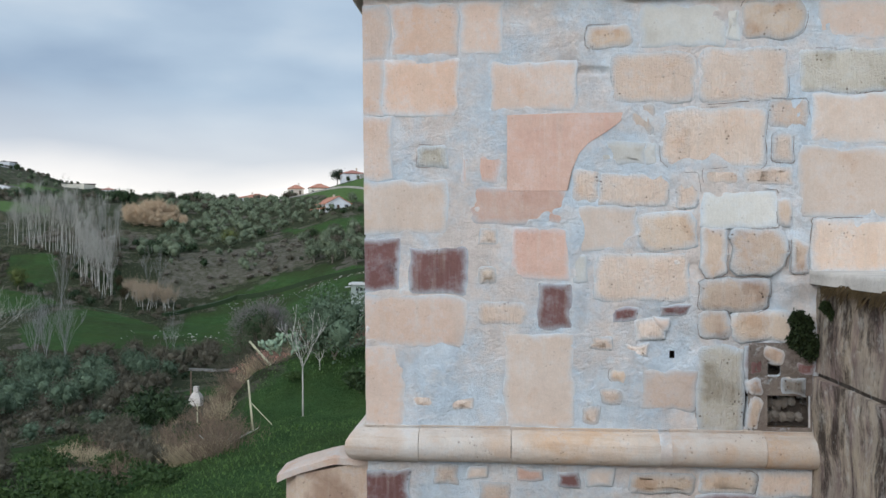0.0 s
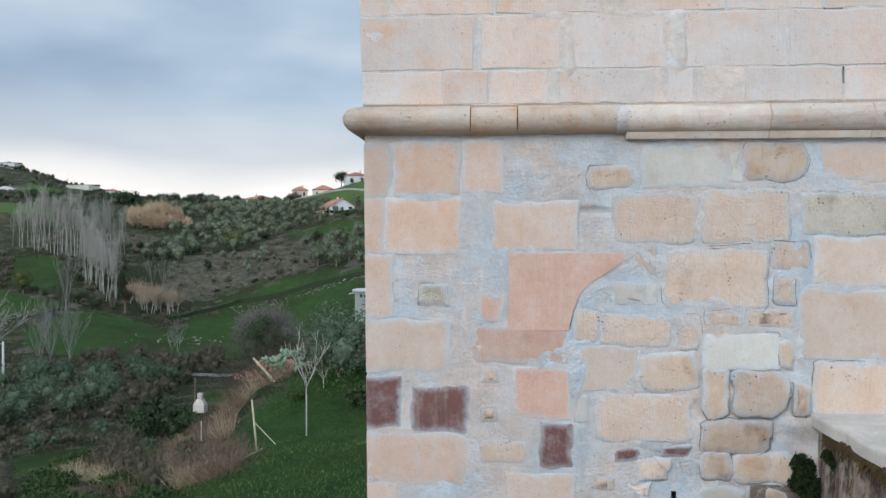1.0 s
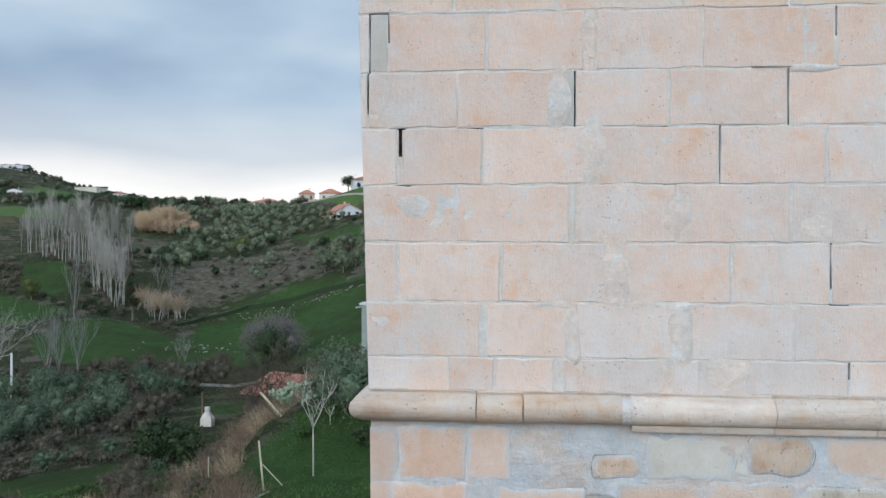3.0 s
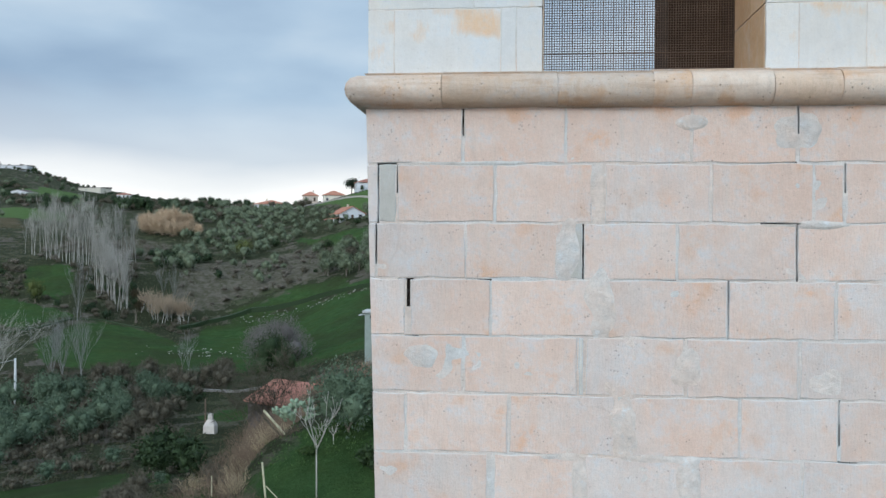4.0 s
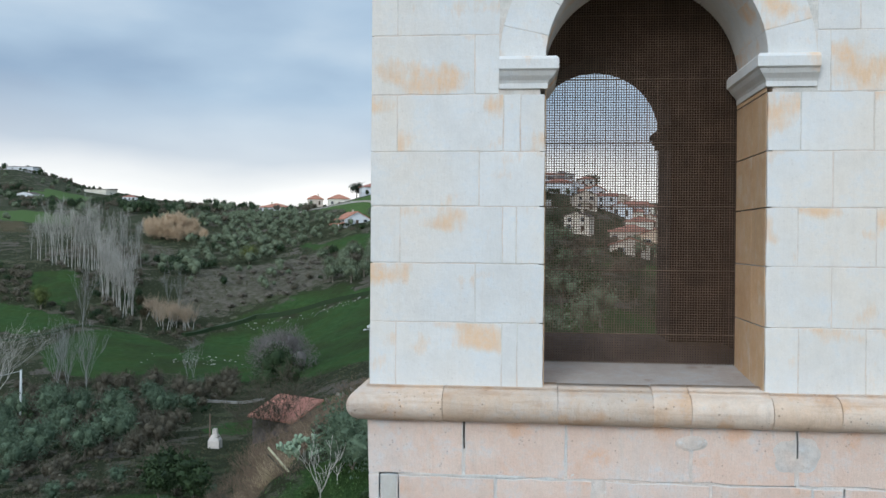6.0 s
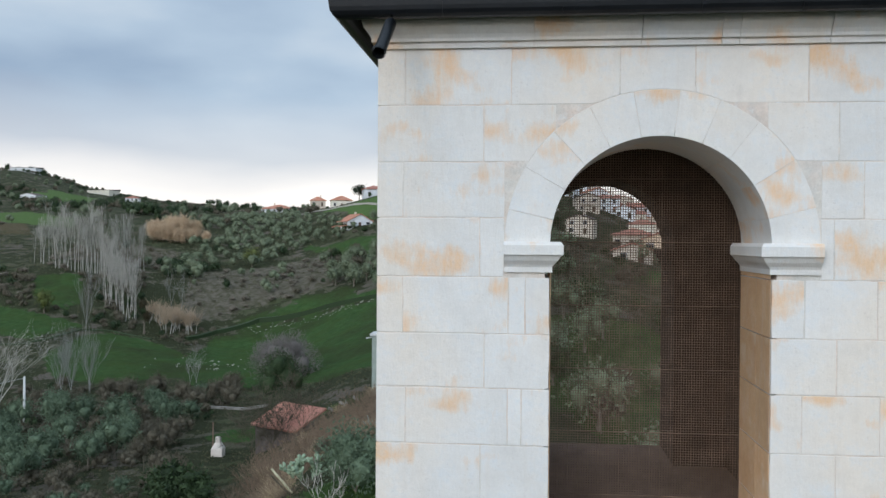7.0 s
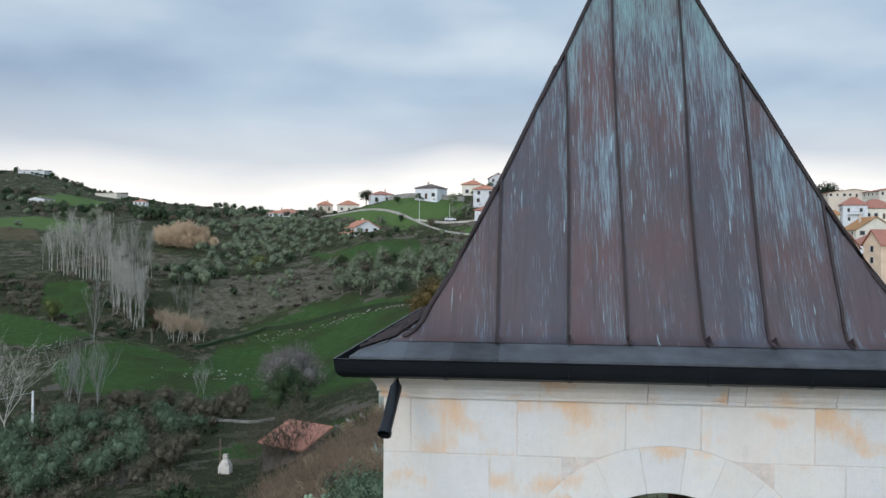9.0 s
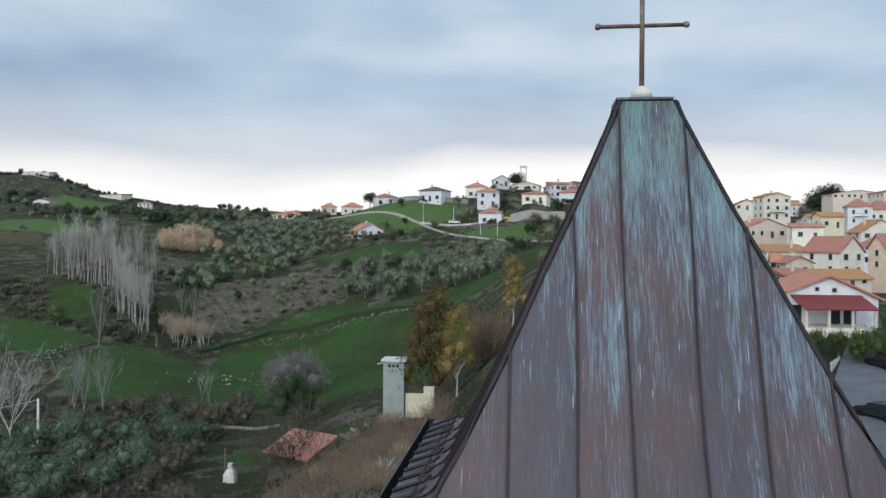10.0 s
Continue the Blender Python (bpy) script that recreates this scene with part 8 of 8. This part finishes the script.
SLOTS = ((8.702, -0.17, -0.06), (9.038, -0.19, -0.10), (9.038, 0.21, 0.37), (9.038, 1.25, 1.42), (9.713, -0.315, -0.20), (9.368, 1.90, 2.12), (8.702, 1.40, 1.48), (8.012, 2.30, 2.44), (9.713, 1.85, 2.1))
cracks = []
random.seed(5)


for z0, z1, joints in MID:
    bed = 0.004
    a0, a1 = left_edge(z0), left_edge(z1)
    start = None
    for k, j in enumerate(list(joints) + [(X1, X1)]):
        e = j[0]
        rz = [random.uniform(-0.004, 0.004) for _ in range(4)]
        rx = [random.uniform(-0.003, 0.003) for _ in range(4)]
        l0, l1 = (a0, a1) if start is None else (start + rx[0], start + rx[1])
        n = max(2, round((e - l0) / 0.09))
        low = [(l0 + (e - l0) * i / n, z0 + bed + random.uniform(-0.006, 0.006)) for i in range(n + 1)]
        high = [(l1 + (e - l1) * i / n, z1 - bed + random.uniform(-0.006, 0.006)) for i in range(n, -1, -1)]
        high += [(l1 + (l0 - l1) * i / 4 + (random.uniform(-0.004, 0.006) if start is not None else 0), z1 + (z0 - z1) * i / 4) for i in (1, 2, 3)]
        low += [(e + random.uniform(-0.006, 0.004), z0 + (z1 - z0) * i / 4) for i in (1, 2, 3)]
        wide = e - l0
        kind = "rose" if wide > 0.14 or start is None else "pale"
        ashlar(low + high, kind, wall_mid, random.uniform(0.0015, 0.004), 0.25 if start is None else 0.04, 0.006, sink=0.003)
        if len(j) == 3 and (z0 > 8.69 or e > 2.2):
            # an open joint, in places pointed up again at its foot
            zz = z0 + (z1 - z0) * random.choice((0.0, 0.0, 0.25, 0.5))
            mid, wide_open = (e + j[1]) / 2, j[1] - e > 0.02
            half_gap = 0.012 if wide_open else 0.0053
            cracks.append((mid - half_gap, mid + half_gap, zz, z1))
        start = j[1]
cracks += [(a, b, zz - 0.0054, zz + 0.0054) for zz, a, b in SLOTS]
sheet(-0.40, X1, ZC2 + 0.1, ZC3 + 0.06, 0.0105, 0.0015, 0.0050, cracks, POINTING, "lime_mortar", wall_mid, (
    (-0.02, 8.60, 0.30, 0.15, -0.0065), (2.27, 8.44, 0.26, 0.2, -0.0065), (0.98, 9.55, 0.10, 0.36, -0.010), (1.50, 9.95, 0.18, 0.08, -0.014), (1.5, 8.55, 0.2, 0.3, -0.010), (1.52, 7.85, 0.16, 0.4, -0.012), (0.88, 7.8, 0.1, 0.5, -0.012), (1.75, 7.62, 0.3, 0.18, -0.007), (0.8, 9.2, 0.16, 0.36, -0.010), (1.2, 8.0, 1.2, 0.05, -0.004), (2.2, 9.36, 0.5, 0.05, -0.012), (0.3, 9.72, 0.8, 0.04, -0.008), (1.0, 8.9, 0.2, 0.5, -0.008), (2.1, 9.9, 0.3, 0.25, -0.008), (1.15, 8.18, 0.18, 0.4, -0.01)))
# belfry stage: pale ashlar round the arch
BEDS = (10.245, 10.625, 10.975, 11.312, 11.635, 11.972, 12.322, 12.652, 12.988, 13.327)
LEFT = ((-0.22, 0.41, 0.50), (0.25,), (-0.20, 0.41, 0.49), (0.27,), (-0.22, 0.41, 0.51), (0.24, 0.385), (-0.22,), (0.26,), (-0.21, 0.42, 1.05))
RIGHT = ((2.10, 2.47), (2.28,), (2.09, 2.52), (2.28,), (2.10, 2.50), (2.17, 2.26), (2.42,), (2.28, 2.7), (1.48, 2.11))
VR = 0.90                                  # outer radius of the arch stones


def clear_arch(pts):
    out = []
    for x, z in pts:
        dx, dz = x - AXC, z - ZS
        d = math.hypot(dx, dz)
        if z > ZS and d < VR + 0.003:
            s = (VR + 0.003) / d
            x, z = AXC + dx * s, ZS + dz * s
        out.append((x, z))
    return out


def dense(x0, x1, z0, z1, step=0.05):
    nx, nz = max(1, round((x1 - x0) / step)), max(1, round((z1 - z0) / step))
    p = [(x0 + (x1 - x0) * i / nx, z0) for i in range(nx)] + [(x1, z0 + (z1 - z0) * i / nz) for i in range(nz)]
    return p + [(x1 - (x1 - x0) * i / nx, z1) for i in range(nx)] + [(x0, z1 - (z1 - z0) * i / nz) for i in range(nz)]


def top_block(x0, x1, z0, z1, corner=False, reveal=0):
    j = 0.003
    if z1 > ZS + 0.05 and min(abs(x0 - AXC), abs(x1 - AXC)) < VR and z0 < ZS + VR:
        # keep the corner of the block that lies clear of the arch
        pts = [p for p in dense(x0 + j, x1 - j, z0 + j, z1 - j)]
        pts = clear_arch(pts)
        keep = [pts[0]]
        for p in pts[1:]:
            if math.hypot(p[0] - keep[-1][0], p[1] - keep[-1][1]) > 0.004:
                keep.append(p)
        pts = keep
    else:
        a = x0 + (0 if corner else j)
        pts = [(x if corner and x == a else x + random.uniform(-0.0025, 0.0025), z + random.uniform(-0.0025, 0.0025)) for x, z in dense(a, x1 - j, z0 + j, z1 - j, 0.08)]
    ashlar(pts, "new", wall_top, random.uniform(0.0005, 0.002), 0.3 if corner else TH - 0.03 if reveal else 0.04, 0.003)


for (z0, z1), lj, rj in zip(zip(BEDS, BEDS[1:]), LEFT, RIGHT):
    lend = AX0 if z1 < 12.2 else (AXC - VR if z1 < 12.7 else AXC)
    rend = AX1 if z1 < 12.2 else (AXC + VR if z1 < 12.7 else AXC)
    if z0 < ZS < z1:
        lend, rend = AXC - VR, AXC + VR
    if 12.6 < z0 < 12.8:
        lend, rend = AXC - 0.60, AXC + 0.60
    if z0 > 12.9:
        lend = rend = None
    if lend is None:
        xs = [X0] + sorted(set(lj + rj)) + [X1]
        for a, b in zip(xs, xs[1:]):
            top_block(a, b, z0, z1, a == X0)
        continue
    xs = [X0] + [x for x in lj if x < lend - 0.05] + [lend]
    for a, b in zip(xs, xs[1:]):
        top_block(a, b, z0, z1, a == X0, b == AX0)
    xs = [rend] + [x for x in rj if x > rend + 0.05] + [X1]
    for a, b in zip(xs, xs[1:]):
        top_block(a, b, z0, z1, False, a == AX1)
# arch stones, as deep as the wall
cuts = [0, 13, 30, 47, 63, 80, 97, 112, 128, 147, 166, 180]
for a, b in zip(cuts, cuts[1:]):
    a, b = math.radians(a) + 0.0012, math.radians(b) - 0.0012
    n = 5
    inn = [(AXC - AR * math.cos(a + (b - a) * i / n), ZS + AR * math.sin(a + (b - a) * i / n)) for i in range(n + 1)]
    out = [(AXC - VR * math.cos(a + (b - a) * i / n), ZS + VR * math.sin(a + (b - a) * i / n)) for i in range(n, -1, -1)]
    pts = (inn + out)[::-1]
    cx, cz = sum(p[0] for p in pts) / len(pts), sum(p[1] for p in pts) / len(pts)
    g = Geo()
    m = len(pts)
    for s, y in ((1.0, TH - 0.03), (1.0, 0.001), (0.985, -0.002)):
        g.v += [((x - cx) * s, y, (z - cz) * s) for x, z in pts]
    for i in range(2):
        for k in range(m):
            p, q = i * m + k, i * m + (k + 1) % m
            g.f.append((p, q, q + m, p + m))
    g.f.append(tuple(2 * m + k for k in range(m)))
    part("arch_stone", g.mesh("arch_stone", STONE["new"]), wall_top, at=(cx, 0, cz))
# ochre facing of the reveals, course by course
for (z0, z1) in zip(BEDS[:6], BEDS[1:6] + (ZS - 0.01,)):
    for x, s in ((AX0, 1), (AX1, -1)):
        for y0, y1 in ((0.012, 0.30), (0.305, TH - 0.05)):
            g = Geo()
            g.box(min(x, x + s * 0.004), max(x, x + s * 0.004), y0, y1, z0 + 0.004, z1 - 0.004)
            part("reveal_stone", g.mesh("reveal_stone", STONE["jamb"]), wall_top)
# moulded imposts on both sides of the arch
imp = [(o, z + 0.012) for o, z in ((-0.03, 11.99), (0.012, 11.99), (0.012, 12.02), (0.02, 12.035), (0.045, 12.06), (0.06, 12.085), (0.075, 12.095), (0.075, 12.15), (0.06, 12.17), (-0.03, 12.17))]
part("impost", sweep(imp, [(AX0, TH - 0.06), (AX0, 0.0), (AXC - VR, 0.0)]).mesh("impost", STONE["new"]), wall_top, "moulded stone impost")
part("impost", sweep(imp, [(AXC + VR, 0.0), (AX1, 0.0), (AX1, TH - 0.06)]).mesh("impost", STONE["new"]), wall_top, "moulded stone impost")
